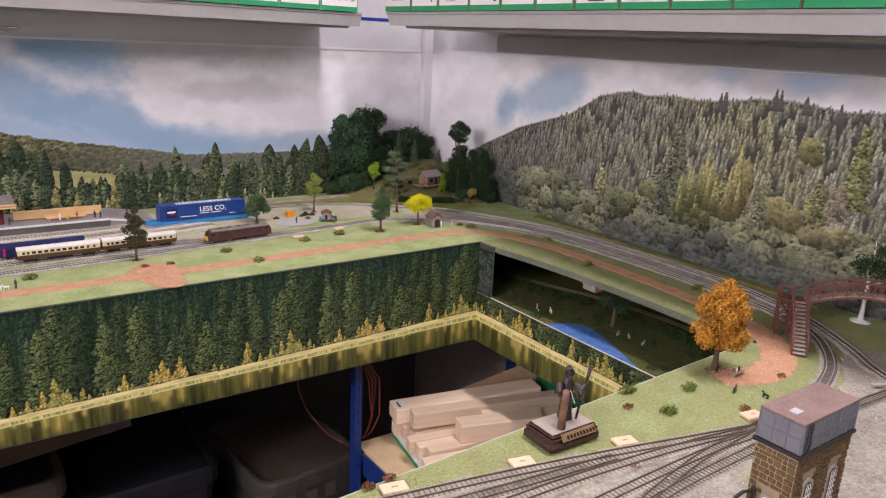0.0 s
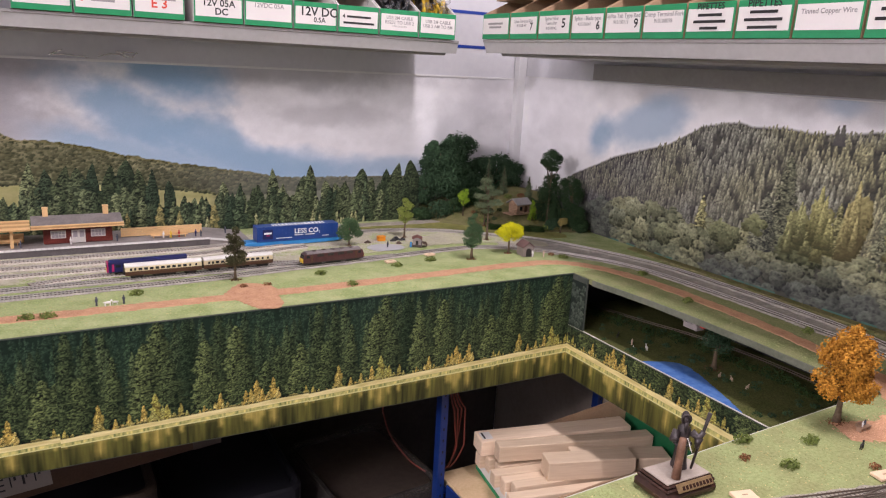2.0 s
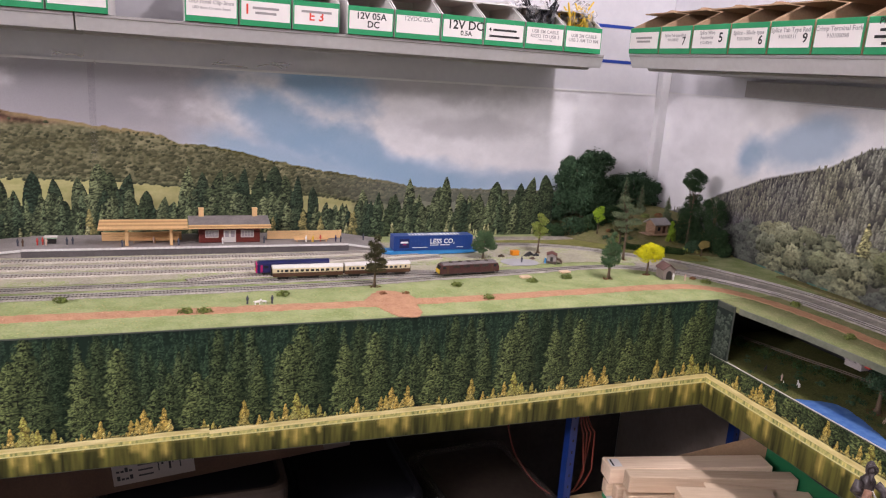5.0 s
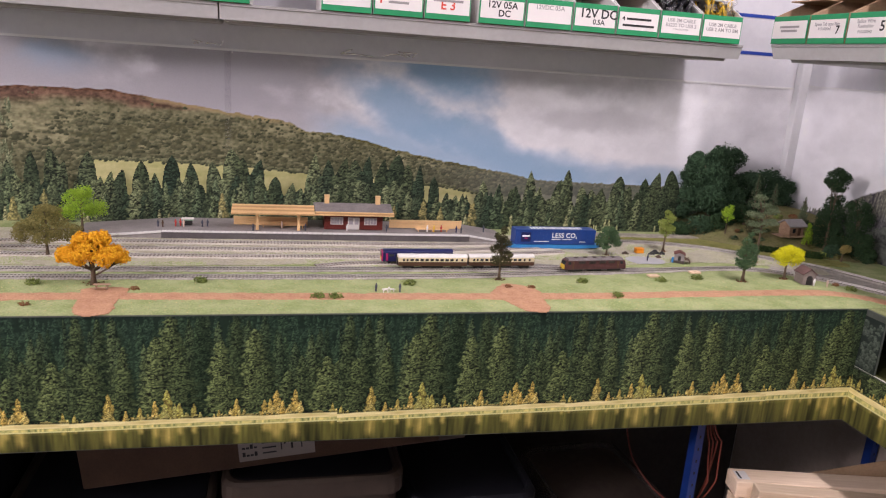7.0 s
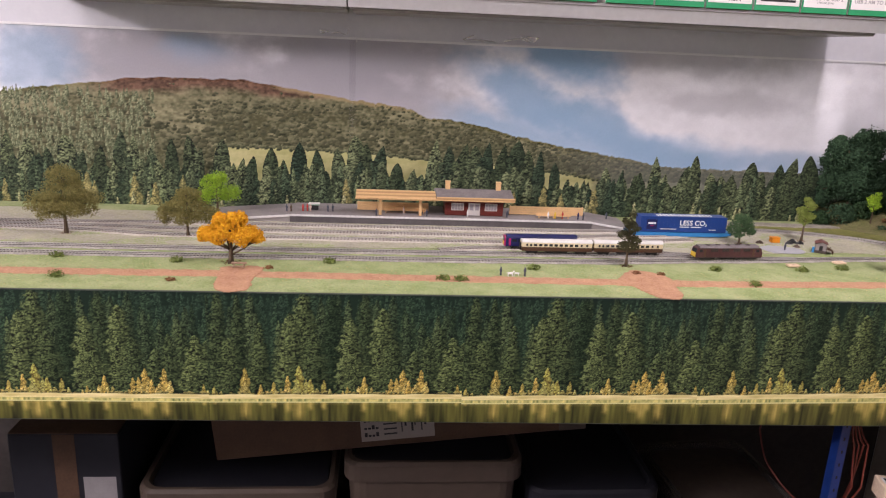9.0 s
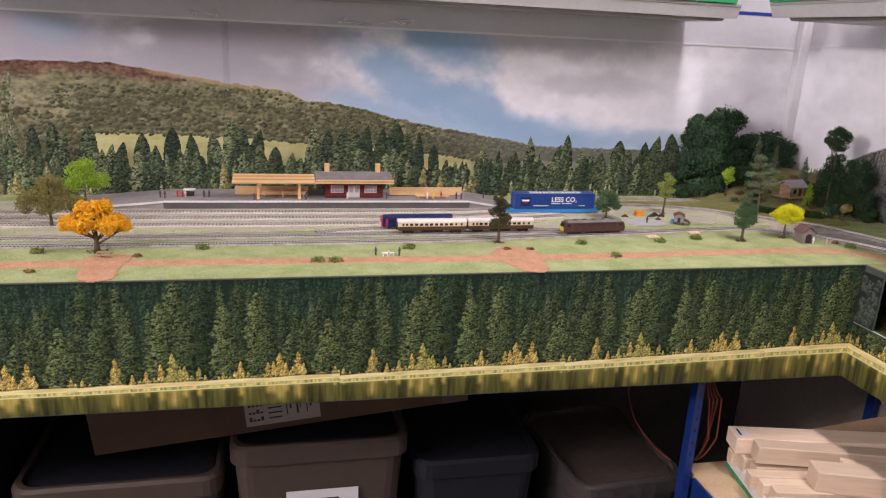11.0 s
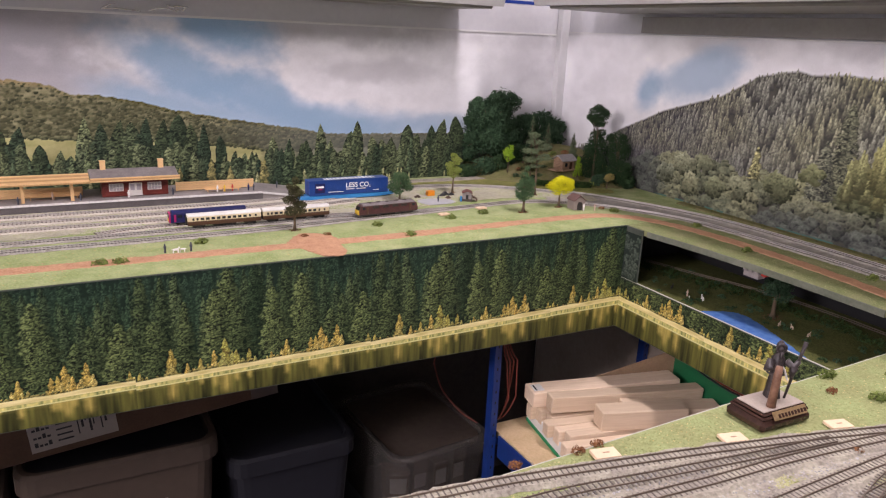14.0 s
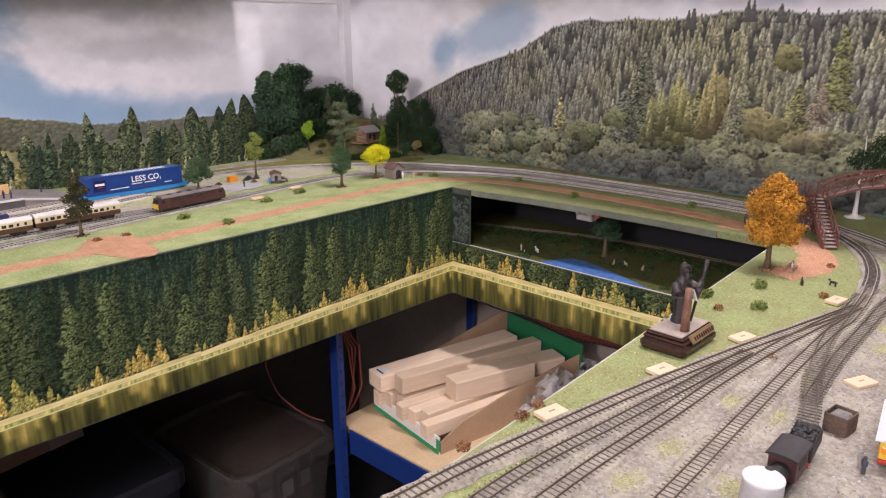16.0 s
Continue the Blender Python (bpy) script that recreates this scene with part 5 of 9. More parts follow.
C = {
    "cream": plain("cream_paint", (0.72, 0.62, 0.4), 0.4), "brown": plain("chocolate_paint", (0.09, 0.045, 0.025), 0.4),
    "roof_white": plain("white_roof", (0.74, 0.72, 0.68), 0.5), "dark": plain("dark_underframe", (0.025, 0.023, 0.022), 0.6),
    "glass": plain("dark_window", (0.03, 0.035, 0.04), 0.12), "navy": plain("navy_paint", (0.015, 0.018, 0.09), 0.3),
    "roof_grey": stuff_mat("weathered_roof", (0.1, 0.085, 0.085), (0.22, 0.19, 0.19), 0.6, 300, 40, 0.2), "magenta": plain("magenta_paint", (0.4, 0.02, 0.12), 0.35), "maroon": stuff_mat("weathered_maroon", (0.05, 0.019, 0.02), (0.1, 0.038, 0.04), 0.5, 300, 30, 0.1),
    "cab_black": stuff_mat("black_cab_roof", (0.02, 0.018, 0.018), (0.05, 0.045, 0.045), 0.6, 260, 30, 0.1), "soot": stuff_mat("sooty_roof", (0.035, 0.027, 0.024), (0.09, 0.07, 0.058), 0.7, 260, 30, 0.1), "ochre_dark": plain("stained_ochre_wood", (0.5, 0.3, 0.13), 0.6), "ochre": plain("ochre_wood", (0.72, 0.47, 0.23), 0.6),
    "blue": plain("container_blue", (0.016, 0.055, 0.235), 0.35), "sky": plain("wagon_blue", (0.04, 0.24, 0.55), 0.4),
    "letter": plain("white_lettering", (0.85, 0.85, 0.86), 0.5, 0, 0.02), "slate": stuff_mat("grey_slates", (0.15, 0.135, 0.135), (0.29, 0.26, 0.25), 0.75, 300, 40, 0.3),
    "redwood": plain("red_timber", (0.16, 0.028, 0.02), 0.6), "white_frame": plain("white_frame", (0.75, 0.72, 0.68), 0.5),
    "platform": stuff_mat("platform_top", (0.22, 0.2, 0.195), (0.36, 0.33, 0.315), 0.85, 350, 25, 0.3), "pale_green": plain("pale_green_paint", (0.3, 0.45, 0.32), 0.6), "platform_dark": plain("platform_brick", (0.1, 0.09, 0.092), 0.8, 0, 0.3),
    "blind": plain("drawn_blind", (0.42, 0.39, 0.41), 0.5), "stone_edge": plain("white_stone_edge", (0.72, 0.7, 0.68), 0.7), "yellow": plain("yellow_paint", (0.75, 0.5, 0.05), 0.45),
    "brick": plain("bridge_red", (0.19, 0.07, 0.055), 0.65, 0, 0.25), "step": plain("pale_step", (0.4, 0.32, 0.3), 0.75),
    "grey_wall": plain("grey_boards", (0.3, 0.27, 0.26), 0.75, 0, 0.2), "tile_brown": plain("brown_tile_roof", (0.13, 0.075, 0.07), 0.75, 0, 0.3), "shelter_wall": plain("shelter_stone", (0.24, 0.2, 0.185), 0.8, 0, 0.25), "tile_red": plain("red_tile_roof", (0.17, 0.07, 0.06), 0.7, 0, 0.3),
    "orange": plain("orange_plastic", (0.85, 0.3, 0.02), 0.45), "bronze": stuff_mat("dark_resin", (0.014, 0.011, 0.012), (0.07, 0.056, 0.058), 0.4, 400, 60, 0.25),
    "plinth": stuff_mat("varnished_plinth", (0.028, 0.014, 0.011), (0.06, 0.028, 0.02), 0.25, 250, 30, 0.05), "plinth_top": stuff_mat("stone_grey_top", (0.3, 0.25, 0.21), (0.42, 0.36, 0.31), 0.6, 300, 30, 0.2),
    "brass": stuff_mat("old_brass", (0.2, 0.13, 0.06), (0.36, 0.25, 0.13), 0.4, 500, 60, 0.3, 0.4), "trunk": stuff_mat("brown_resin", (0.13, 0.065, 0.04), (0.26, 0.14, 0.09), 0.5, 400, 70, 0.3),
    "tank": stuff_mat("grey_tank_plate", (0.14, 0.14, 0.16), (0.2, 0.2, 0.23), 0.6, 300, 25, 0.15), "tank_top": stuff_mat("brown_tank_lid", (0.16, 0.1, 0.085), (0.26, 0.18, 0.16), 0.6, 260, 40, 0.2),
    "stone": stuff_mat("rubble_stone", (0.07, 0.042, 0.018), (0.26, 0.17, 0.075), 0.85, 400, 130, 0.5, c3=(0.2, 0.11, 0.04), island=0.25),
    "mortar": plain("pale_mortar", (0.34, 0.27, 0.18), 0.9), "silver": plain("silver_tank", (0.5, 0.5, 0.52), 0.35, 0.3), "white_lid": plain("white_lid", (0.62, 0.62, 0.64), 0.45),
    "ash": stuff_mat("grey_ash", (0.12, 0.115, 0.11), (0.28, 0.27, 0.26), 0.9, 700, 150, 1.0), "coal": stuff_mat("coal", (0.012, 0.012, 0.013), (0.06, 0.06, 0.062), 0.5, 500, 70, 1.0), "rust": stuff_mat("rusty_iron", (0.06, 0.04, 0.03), (0.15, 0.1, 0.075), 0.75, 400, 50, 0.3),
    "water": stuff_mat("painted_water", (0.05, 0.13, 0.4), (0.13, 0.26, 0.55), 0.1, 80, 30, 0.02), "hedge": leaf_mat("dark_hedge", (0.01, 0.025, 0.008), (0.04, 0.075, 0.02)),
    "paper": plain("pale_ply_plate", (0.74, 0.55, 0.38), 0.6), "skin": plain("pale_figure", (0.6, 0.45, 0.36), 0.6), "jeans": plain("dark_figure", (0.06, 0.065, 0.09), 0.6),
    "redfig": plain("red_figure", (0.5, 0.05, 0.04), 0.5), "whitefig": plain("white_figure", (0.8, 0.78, 0.76), 0.5), "pave": plain("grey_paving", (0.42, 0.42, 0.44), 0.8),
    "cabin_roof": stuff_mat("cabin_slates", (0.26, 0.25, 0.25), (0.4, 0.38, 0.37), 0.8, 300, 40, 0.3), "log": stuff_mat("cabin_log", (0.27, 0.17, 0.11), (0.46, 0.31, 0.21), 0.75, 300, 60, 0.3), "film": glass_mat("clear_film", (0.95, 0.95, 0.97), 0.15, 0.7), "tape": glass_mat("clear_tape", (0.9, 0.9, 0.92), 0.12, 0.9),
}


# ---------------------------------------------------------------- shelves over the layout
def shelf(name, m, length, depth, label):
    """A steel shelf with a turned-down front lip; local x along it, y to the wall."""
    t = thing(name, label, "shelf", at=m)
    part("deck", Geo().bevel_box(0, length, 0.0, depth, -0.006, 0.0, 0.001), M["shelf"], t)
    # lip colour includes the shade that falls on it
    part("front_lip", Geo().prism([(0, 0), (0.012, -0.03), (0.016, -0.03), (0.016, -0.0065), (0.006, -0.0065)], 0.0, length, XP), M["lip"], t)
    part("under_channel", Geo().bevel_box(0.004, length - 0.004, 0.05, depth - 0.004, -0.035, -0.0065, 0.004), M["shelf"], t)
    return t


BZ, RZ = 1.458, 1.464
shelf("wall_shelf", Matrix.Translation((-1.16, 0.428, BZ)), 1.105, BACK - 0.43, "grey steel wall shelf holding parts boxes")
shelf("wall_shelf", Matrix.Translation((-1.77, 0.428, BZ)), 0.607, BACK - 0.43, "grey steel wall shelf with a gap between boxes")
shelf("wall_shelf", Matrix.Translation((0.0, 0.41, RZ)) @ Matrix.Rotation(radians(-90), 4, "Z"), 1.9, SIDE - 0.002, "grey steel wall shelf along the side wall")
for zz in (1.452, 1.542, 1.632, 1.722):
    g = Geo().box(-2.5, SIDE - 0.002, BACK - 0.0015, BACK - 0.0003, zz - 0.004, zz + 0.004)
    structure("trim_blue", g, M["blue_strip"], "blue plastic insert in the slat wall groove")
post = structure("post_corner", Geo().bevel_box(SIDE - 0.028, SIDE - 0.0005, BACK - 0.026, BACK - 0.0025, 1.0, 1.46, 0.002), M["white"], "white corner post of the slat wall")
structure("trim_side_panel", Geo().box(SIDE - 0.014, SIDE - 0.0006, -1.4, 0.33, BD_TOP + 0.012, BD_TOP + 0.05), M["shelf"], "grey cable channel on the side wall")
# reflections on the crumpled clear tape, modelled as thin bright metal tubes
M["tape_shine"] = plain("tape_glint_white", (0.95, 0.94, 0.95), 0.12, 0.9, 0.02)
for k, (x, w, dz, lift, tall) in enumerate(((-1.232, 0.022, 0.012, -0.004, 0.001), (-1.23, 0.012, 0.004, 0.001, 0.002), (-1.205, 0.032, 0.006, -0.003, 0.004), (-1.172, 0.003, 0.004, 0.012, 0.0), (-1.152, 0.004, -0.004, -0.008, 0.001), (-0.915, 0.028, 0.004, 0.012, 0.001), (-0.912, 0.075, 0.004, -0.002, 0.003), (-0.82, 0.06, 0.005, 0.0, 0.007), (-0.785, 0.03, 0.018, -0.01, 0.001), (-0.772, 0.034, 0.016, 0.0, 0.001), (-0.752, 0.012, 0.006, 0.012, 0.001))):
    r = random.Random(300 + k)
    line = [(x + w * i / 8, BACK - 0.008 - 0.002 * r.random(), BD_TOP + 0.002 + dz + lift * i / 8 + tall * math.sin(i * math.pi / 8) + 0.001 * r.random()) for i in range(9)]
    tagged(part("tape_glint", Geo().tube(line, [0.0006] + [0.0016] * 7 + [0.0005], 5), M["tape_shine"], None, "thin white glints modelled for crumpled clear tape along the backdrop edge", True), category="tape", group="tape strips")
structure("trim_back_edge", Geo().box(-2.3, SIDE - 0.03, BACK - 0.005, BACK - 0.0026, BD_TOP - 0.0035, BD_TOP + 0.0015), M["paper_edge"], "curled white top edge of the back sheet")
structure("trim_side_edge", Geo().box(SIDE - 0.005, SIDE - 0.0026, -1.3, BACK - 0.03, BD_TOP + 0.0068, BD_TOP + 0.0092), M["paper_edge"], "curled white top edge of the side sheet")
structure("trim_seam", Geo().box(-1.166, -1.152, BACK - 0.003, BACK - 0.0027, 1.0, BD_TOP - 0.002), M["tape_clear"], "clear tape over the joint of the printed sheets")


def parts_box(m, w, depth, lines, extra=None, front_h=0.056, lid="card"):
    """A card storage bin with a green front, a white label and high sloping sides."""
    t = thing("parts_box", "white card parts box with green front bands and label", "box", "parts boxes on the shelves", at=m)
    prof = [(0.0, 0.0), (depth, 0.0), (depth, 0.105), (0.1, 0.105), (0.0, front_h)]
    for x0 in (0.0, w - 0.0025):
        part("side_panel", Geo().prism(prof, x0, x0 + 0.0025, XP), M["card_white" if lid != "card" else "card"], t)
    part("bottom_panel", Geo().box(0.0026, w - 0.0026, 0.0, depth, 0.0, 0.002), M["card"], t)
    part("back_panel", Geo().box(0.0026, w - 0.0026, depth - 0.003, depth, 0.0021, 0.1), M["card_white"], t)
    part("front_panel", Geo().bevel_box(0.0005, w - 0.0005, -0.0022, 0.0003, 0.0, front_h, 0.0006), M["green"], t)
    part("label", Geo().box(0.003, w - 0.003, -0.0028, -0.0023, 0.011, front_h - 0.01), M["label"], t)
    part("top_flap", Geo().box(0.003, w - 0.003, 0.03, depth - 0.004, 0.088, 0.0905), M["card_white" if lid != "card" else "card"], t)
    face = lambda x, z: Matrix.Translation((x, -0.0029, z)) @ Matrix.Rotation(radians(90), 4, "X")
    for text, size, z, colour, dx in lines:
        if text == "bar":
            part("blotted_line", Geo().box(w * 0.5 - size, w * 0.5 + size, -0.0032, -0.0029, z - 0.0022, z + 0.0022), M[colour], t)
        else:
            words(text, size, M[colour], face(w * 0.5 + dx, z), t)
    if extra == "bag":
        g = Geo()
        r = random.Random(int(w * 1e5) + len(lines))
        for i in range(14):
            a, b = Vector((r.uniform(0.01, w - 0.01), r.uniform(0.02, 0.08), 0.03)), Vector((r.uniform(0.0, w), r.uniform(0.01, 0.1), r.uniform(0.08, 0.12)))
            g.tube([a, a.lerp(b, 0.5) + Vector((0.006, 0, 0)), b], [0.004, 0.0035, 0.002], 5)
        part("cable_bundle", g, C["yellow"] if lid == "yellow" else M["tote_dark"], t)
        g = Geo()
        leaf_cloud(g, [(w / 2, 0.05, 0.08, w * 0.5, 0.04, 0.045)], 40, 0.018, r)
        part("plastic_bag", g, C["tape"], t)
    return t


K, G_ = "ink", "grey_ink"
BACK_BOXES = [
    (-1.70, -1.60, [("bar", 0.03, 0.03, G_, 0)], None), (-1.595, -1.49, [("bar", 0.03, 0.033, G_, 0), ("2", 0.02, 0.03, "red_ink", 0.03)], None), (-1.485, -1.34, [("bar", 0.03, 0.033, G_, 0), ("bar", 0.02, 0.024, K, 0)], None),
    (-1.312, -1.208, [("bar", 0.03, 0.035, G_, 0), ("bar", 0.025, 0.027, G_, 0)], None), (-1.205, -1.104, [("bar", 0.03, 0.033, G_, 0), ("8", 0.022, 0.034, "red_ink", 0.028)], None),
    (-0.973, -0.876, [("LED Panel Clip-3mm", 0.0098, 0.037, G_, 0), ("LED 8mm Chrome Bezel", 0.0068, 0.026, G_, 0)], None), (-0.873, -0.775, [("1", 0.026, 0.03, "red_ink", -0.035), ("bar", 0.025, 0.034, G_, 0.01), ("bar", 0.02, 0.025, G_, 0.01)], None),
    (-0.772, -0.679, [("bar", 0.03, 0.036, G_, 0), ("E 3", 0.024, 0.027, "red_ink", 0)], None), (-0.662, -0.566, [("12V 05A", 0.018, 0.037, K, 0), ("DC", 0.018, 0.021, K, 0.005)], "lid"),
    (-0.563, -0.463, [("12VDC 05A", 0.0125, 0.04, G_, 0.0)], "lid"), (-0.46, -0.365, [("12V DC", 0.025, 0.036, K, 0.006), ("0.5A", 0.014, 0.02, K, 0.008)], "lid"),
    (-0.362, -0.267, [("4", 0.012, 0.033, K, -0.035), ("bar", 0.028, 0.033, K, 0), ("bar", 0.036, 0.02, K, 0)], "lid"), (-0.264, -0.168, [("USB 2M CABLE", 0.0102, 0.038, G_, 0), ("RS232 TO USB 2", 0.0102, 0.028, G_, 0), ("3 PIN OR 25 PIN", 0.005, 0.02, G_, 0)], "bag"),
    (-0.165, -0.07, [("USB 2M CABLE", 0.0102, 0.036, G_, 0), ("USB 2 AM TO BM", 0.0102, 0.026, G_, 0)], "bag")]
for k, (a, b, lines, extra) in enumerate(BACK_BOXES):
    parts_box(Matrix.Translation((a, 0.424, BZ + 0.001)), b - a, 0.2, lines, "bag" if extra == "bag" else None, 0.056, "yellow" if k == len(BACK_BOXES) - 1 else "white")
SIDE_Y = [0.41, 0.295, 0.188, 0.078, -0.022, -0.121, -0.22, -0.32, -0.42, -0.525, -0.625, -0.73, -0.835]
SIDE_TEXT = [
    [("bar", 0.03, 0.034, G_, 0), ("bar", 0.025, 0.026, G_, 0)], [("Splice Tab type Blue", 0.0085, 0.037, G_, 0), ("910100040", 0.008, 0.028, G_, -0.006), ("7", 0.022, 0.025, K, 0.03)],
    [("Splice Wire", 0.0095, 0.04, G_, -0.008), ("Fuseholder", 0.0085, 0.031, G_, -0.008), ("910100042", 0.008, 0.021, G_, -0.008), ("5", 0.025, 0.03, K, 0.032)], [("Splice - Blade type", 0.0105, 0.038, G_, 0), ("910100041", 0.009, 0.027, G_, -0.008), ("6", 0.022, 0.024, K, 0.032)],
    [("Splice Tab Type Red", 0.0105, 0.04, G_, 0), ("910100111", 0.009, 0.029, G_, -0.005), ("9", 0.022, 0.026, K, 0.034)], [("Crimp Terminal Fork", 0.0105, 0.04, G_, 0), ("910100098", 0.0095, 0.029, G_, 0)],
    [("PIPETTES", 0.014, 0.049, K, 0), ("bar", 0.024, 0.036, K, 0), ("bar", 0.032, 0.026, K, 0), ("bar", 0.018, 0.016, K, 0)], [("PIPETTES", 0.015, 0.05, K, 0), ("bar", 0.024, 0.038, K, 0), ("bar", 0.033, 0.027, K, 0), ("bar", 0.026, 0.016, K, 0)],
    [("Tinned Copper Wire", 0.0095, 0.036, G_, 0)], [("bar", 0.03, 0.036, K, 0), ("bar", 0.036, 0.024, K, 0)], [("bar", 0.03, 0.036, G_, 0)], [("bar", 0.028, 0.03, G_, 0)]]
for k in range(len(SIDE_TEXT)):
    w = SIDE_Y[k] - SIDE_Y[k + 1] - 0.004
    parts_box(Matrix.Translation((-0.002, SIDE_Y[k] - 0.002, RZ + 0.001)) @ Matrix.Rotation(radians(-90), 4, "Z"), w, 0.24, SIDE_TEXT[k])


# ---------------------------------------------------------------- cut-out tree strip before the back sheet
STRIP_TREES = [(-1.76, 0.15), (-1.728, 0.117), (-1.69, 0.129), (-1.646, 0.161), (-1.62, 0.153), (-1.585, 0.127), (-1.541, 0.148), (-1.503, 0.157), (-1.483, 0.13), (-1.434, 0.151), (-1.392, 0.11), (-1.37, 0.116), (-1.33, 0.135), (-1.303, 0.11), (-1.269, 0.148), (-1.23, 0.135), (-1.185, 0.137), (-1.144, 0.167), (-1.126, 0.15), (-1.09, 0.147), (-1.055, 0.11), (-1.02, 0.097), (-0.97, 0.166), (-0.94, 0.152), (-0.905, 0.159), (-0.88, 0.154), (-0.852, 0.164), (-0.818, 0.159), (-0.786, 0.169), (-0.76, 0.149), (-0.733, 0.15), (-0.698, 0.121), (-0.645, 0.08), (-0.58, 0.116), (-0.542, 0.112), (-0.464, 0.144), (-0.44, 0.105), (-0.39, 0.125), (-0.371, 0.149), (-0.331, 0.11), (-0.305, 0.104), (-0.274, 0.097), (-0.236, 0.138), (-0.21, 0.116), (-0.188, 0.1), (-0.168, 0.135)]
STRIP_TREES += [(-0.137, 0.15), (-0.097, 0.157), (-0.115, 0.12), (-0.15, 0.105), (-1.8, 0.12), (-1.84, 0.14), (-1.88, 0.155), (-1.92, 0.12), (-1.97, 0.15), (-2.02, 0.13), (-2.07, 0.16), (-2.13, 0.14), (-2.18, 0.12), (-2.24, 0.155), (-2.3, 0.13), (-2.36, 0.15)]


def cutout_strip(x0, x1, y, r):
    """Printed conifers snipped out by hand: smooth, blunt, leaning outlines."""
    p = Print(x0, x1, TOP, TOP + 0.175, 0.0016, (0.011, 0.019, 0.014))
    U, V = p.U, p.V
    p.wash(fbm(U * 50, V * 40, 12, 4) * 0.7, (0.022, 0.036, 0.027))
    keep = (V - TOP) < 0.042 + 0.03 * fbm(U * 22, V * 0, 13, 3)
    filler = [(x0 + 0.012 * k + r.uniform(-0.004, 0.004), r.uniform(0.062, 0.108)) for k in range(int((x1 - x0 - 0.02) / 0.012))]
    for u, h in STRIP_TREES + filler:
        w = h * r.uniform(0.105, 0.16)
        tip, bend = r.uniform(-0.25, 0.5), r.uniform(3.0, 7.5)
        t = np.clip((V - TOP) / h, 0, 1)
        x = U - u + w * tip - tip * w * t ** 3 * 1.6 + 0.0022 * (fbm(U * 20, V * 38, r.randint(0, 99), 2) - 0.5)
        keep |= ((V - TOP) < h) & (np.abs(x) < w * np.clip(1 - t ** bend, 0, 1) + 0.0004)
        sun = r.random() ** 2.2
        lt = blend(blend((0.042, 0.072, 0.046), (0.075, 0.1, 0.05), r.random()), (0.27, 0.31, 0.16), sun)
        p.conifer(u, TOP + 0.001, h * 1.03, w * 4.2, (0.01, 0.017, 0.011), lt, r, 0.4, slim=0.45)
    for k in range(int((x1 - x0) * 22)):
        h = r.uniform(0.06, 0.11)
        p.conifer(r.uniform(x0, x1), TOP, h, h * 0.42, (0.011, 0.02, 0.013), blend((0.09, 0.135, 0.08), (0.23, 0.28, 0.14), r.random()), r, 0.4)
    for k in range(int((x1 - x0) * 26)):
        h = r.choice((0.016, 0.022, 0.03, 0.036, 0.05, 0.07))
        lt = (0.5, 0.5, 0.27) if h < 0.04 else (0.4, 0.35, 0.14)
        p.conifer(r.uniform(x0, x1), TOP, h, h * 0.5, (0.07, 0.075, 0.035), lt, r, 0.35, slim=0.65)
    p.develop(0.08, 0.05, 0.3)
    t = p.mesh("backdrop_trees", lambda U, V: (U, np.full_like(U, y), V), M["print"], None, "cut-out printed row of dark conifers along the back wall", keep)
    return tagged(t, category="backdrop", kind="structure")


cutout_strip(-2.42, -0.07, 0.568, random.Random(77))

# ---------------------------------------------------------------- corner hill
def mound(x, y):
    d = math.hypot(x - 0.22, y - 0.57)
    back = (x - 0.04) * 0.504 + (y - 0.395) * 0.863
    front = max(0.0, min(1.0, back / 0.12)) ** 0.8
    return max(0.0, 0.088 * (1 - d / 0.31)) * (1 if d > 0.1 else 0.9 + d) * front + 0.002 * noise.noise((x * 30, y * 30, 0)) * front


g = Geo()
n = 44
for j in range(n + 1):
    for i in range(n + 1):
        x, y = -0.2 + (SIDE - 0.003 + 0.2) * i / n, 0.25 + (BACK - 0.003 - 0.25) * j / n
        z = mound(x, y)
        g.v.append((x, y, TOP + (z if z > 0.003 else -0.004)))
for j in range(n):
    for i in range(n):
        a = j * (n + 1) + i
        g.f.append([a, a + 1, a + n + 2, a + n + 1])
structure("ground_hill", g, M["grass_hill"], "mossy green hill in the corner of the layout", True)
structure("ground_verge", ribbon([(0.27, 0.12), (0.272, -0.1), (0.274, -0.4), (0.27, -0.6)], 0.022, TOP, TOP + 0.003, 0.3), M["grass_hill"], "mossy bank along the foot of the side wall")
structure("ground_lane", ribbon([(-0.5, 0.525), (-0.3, 0.516), (-0.12, 0.508), (0.0, 0.512), (0.05, 0.5)], 0.03, TOP + 0.0002, TOP + 0.005, 0.2), M["gravel"], "pale gravel lane climbing to the hill")
structure("ground_meadow", patch([(-0.33, 0.492), (-0.24, 0.476), (-0.16, 0.462), (-0.085, 0.437), (-0.03, 0.4), (0.03, 0.348), (0.1, 0.289), (0.14, 0.27), (0.19, 0.262), (0.19, 0.3), (0.12, 0.335), (0.05, 0.39), (0.04, 0.5), (-0.05, 0.5), (-0.2, 0.5)], TOP + 0.0004, TOP + 0.0032), M["meadow"], "olive green grass bank behind the track")
structure("ground_islet", patch([(-0.2, 0.3), (-0.14, 0.29), (-0.09, 0.293), (-0.075, 0.315), (-0.1, 0.345), (-0.16, 0.365), (-0.2, 0.345)], TOP + 0.0012, TOP + 0.0018, wobble=0.008), M["station_gravel"], "thin grass over gravel between the tracks")


def zh(x, y):
    return TOP + max(0.0, mound(x, y))


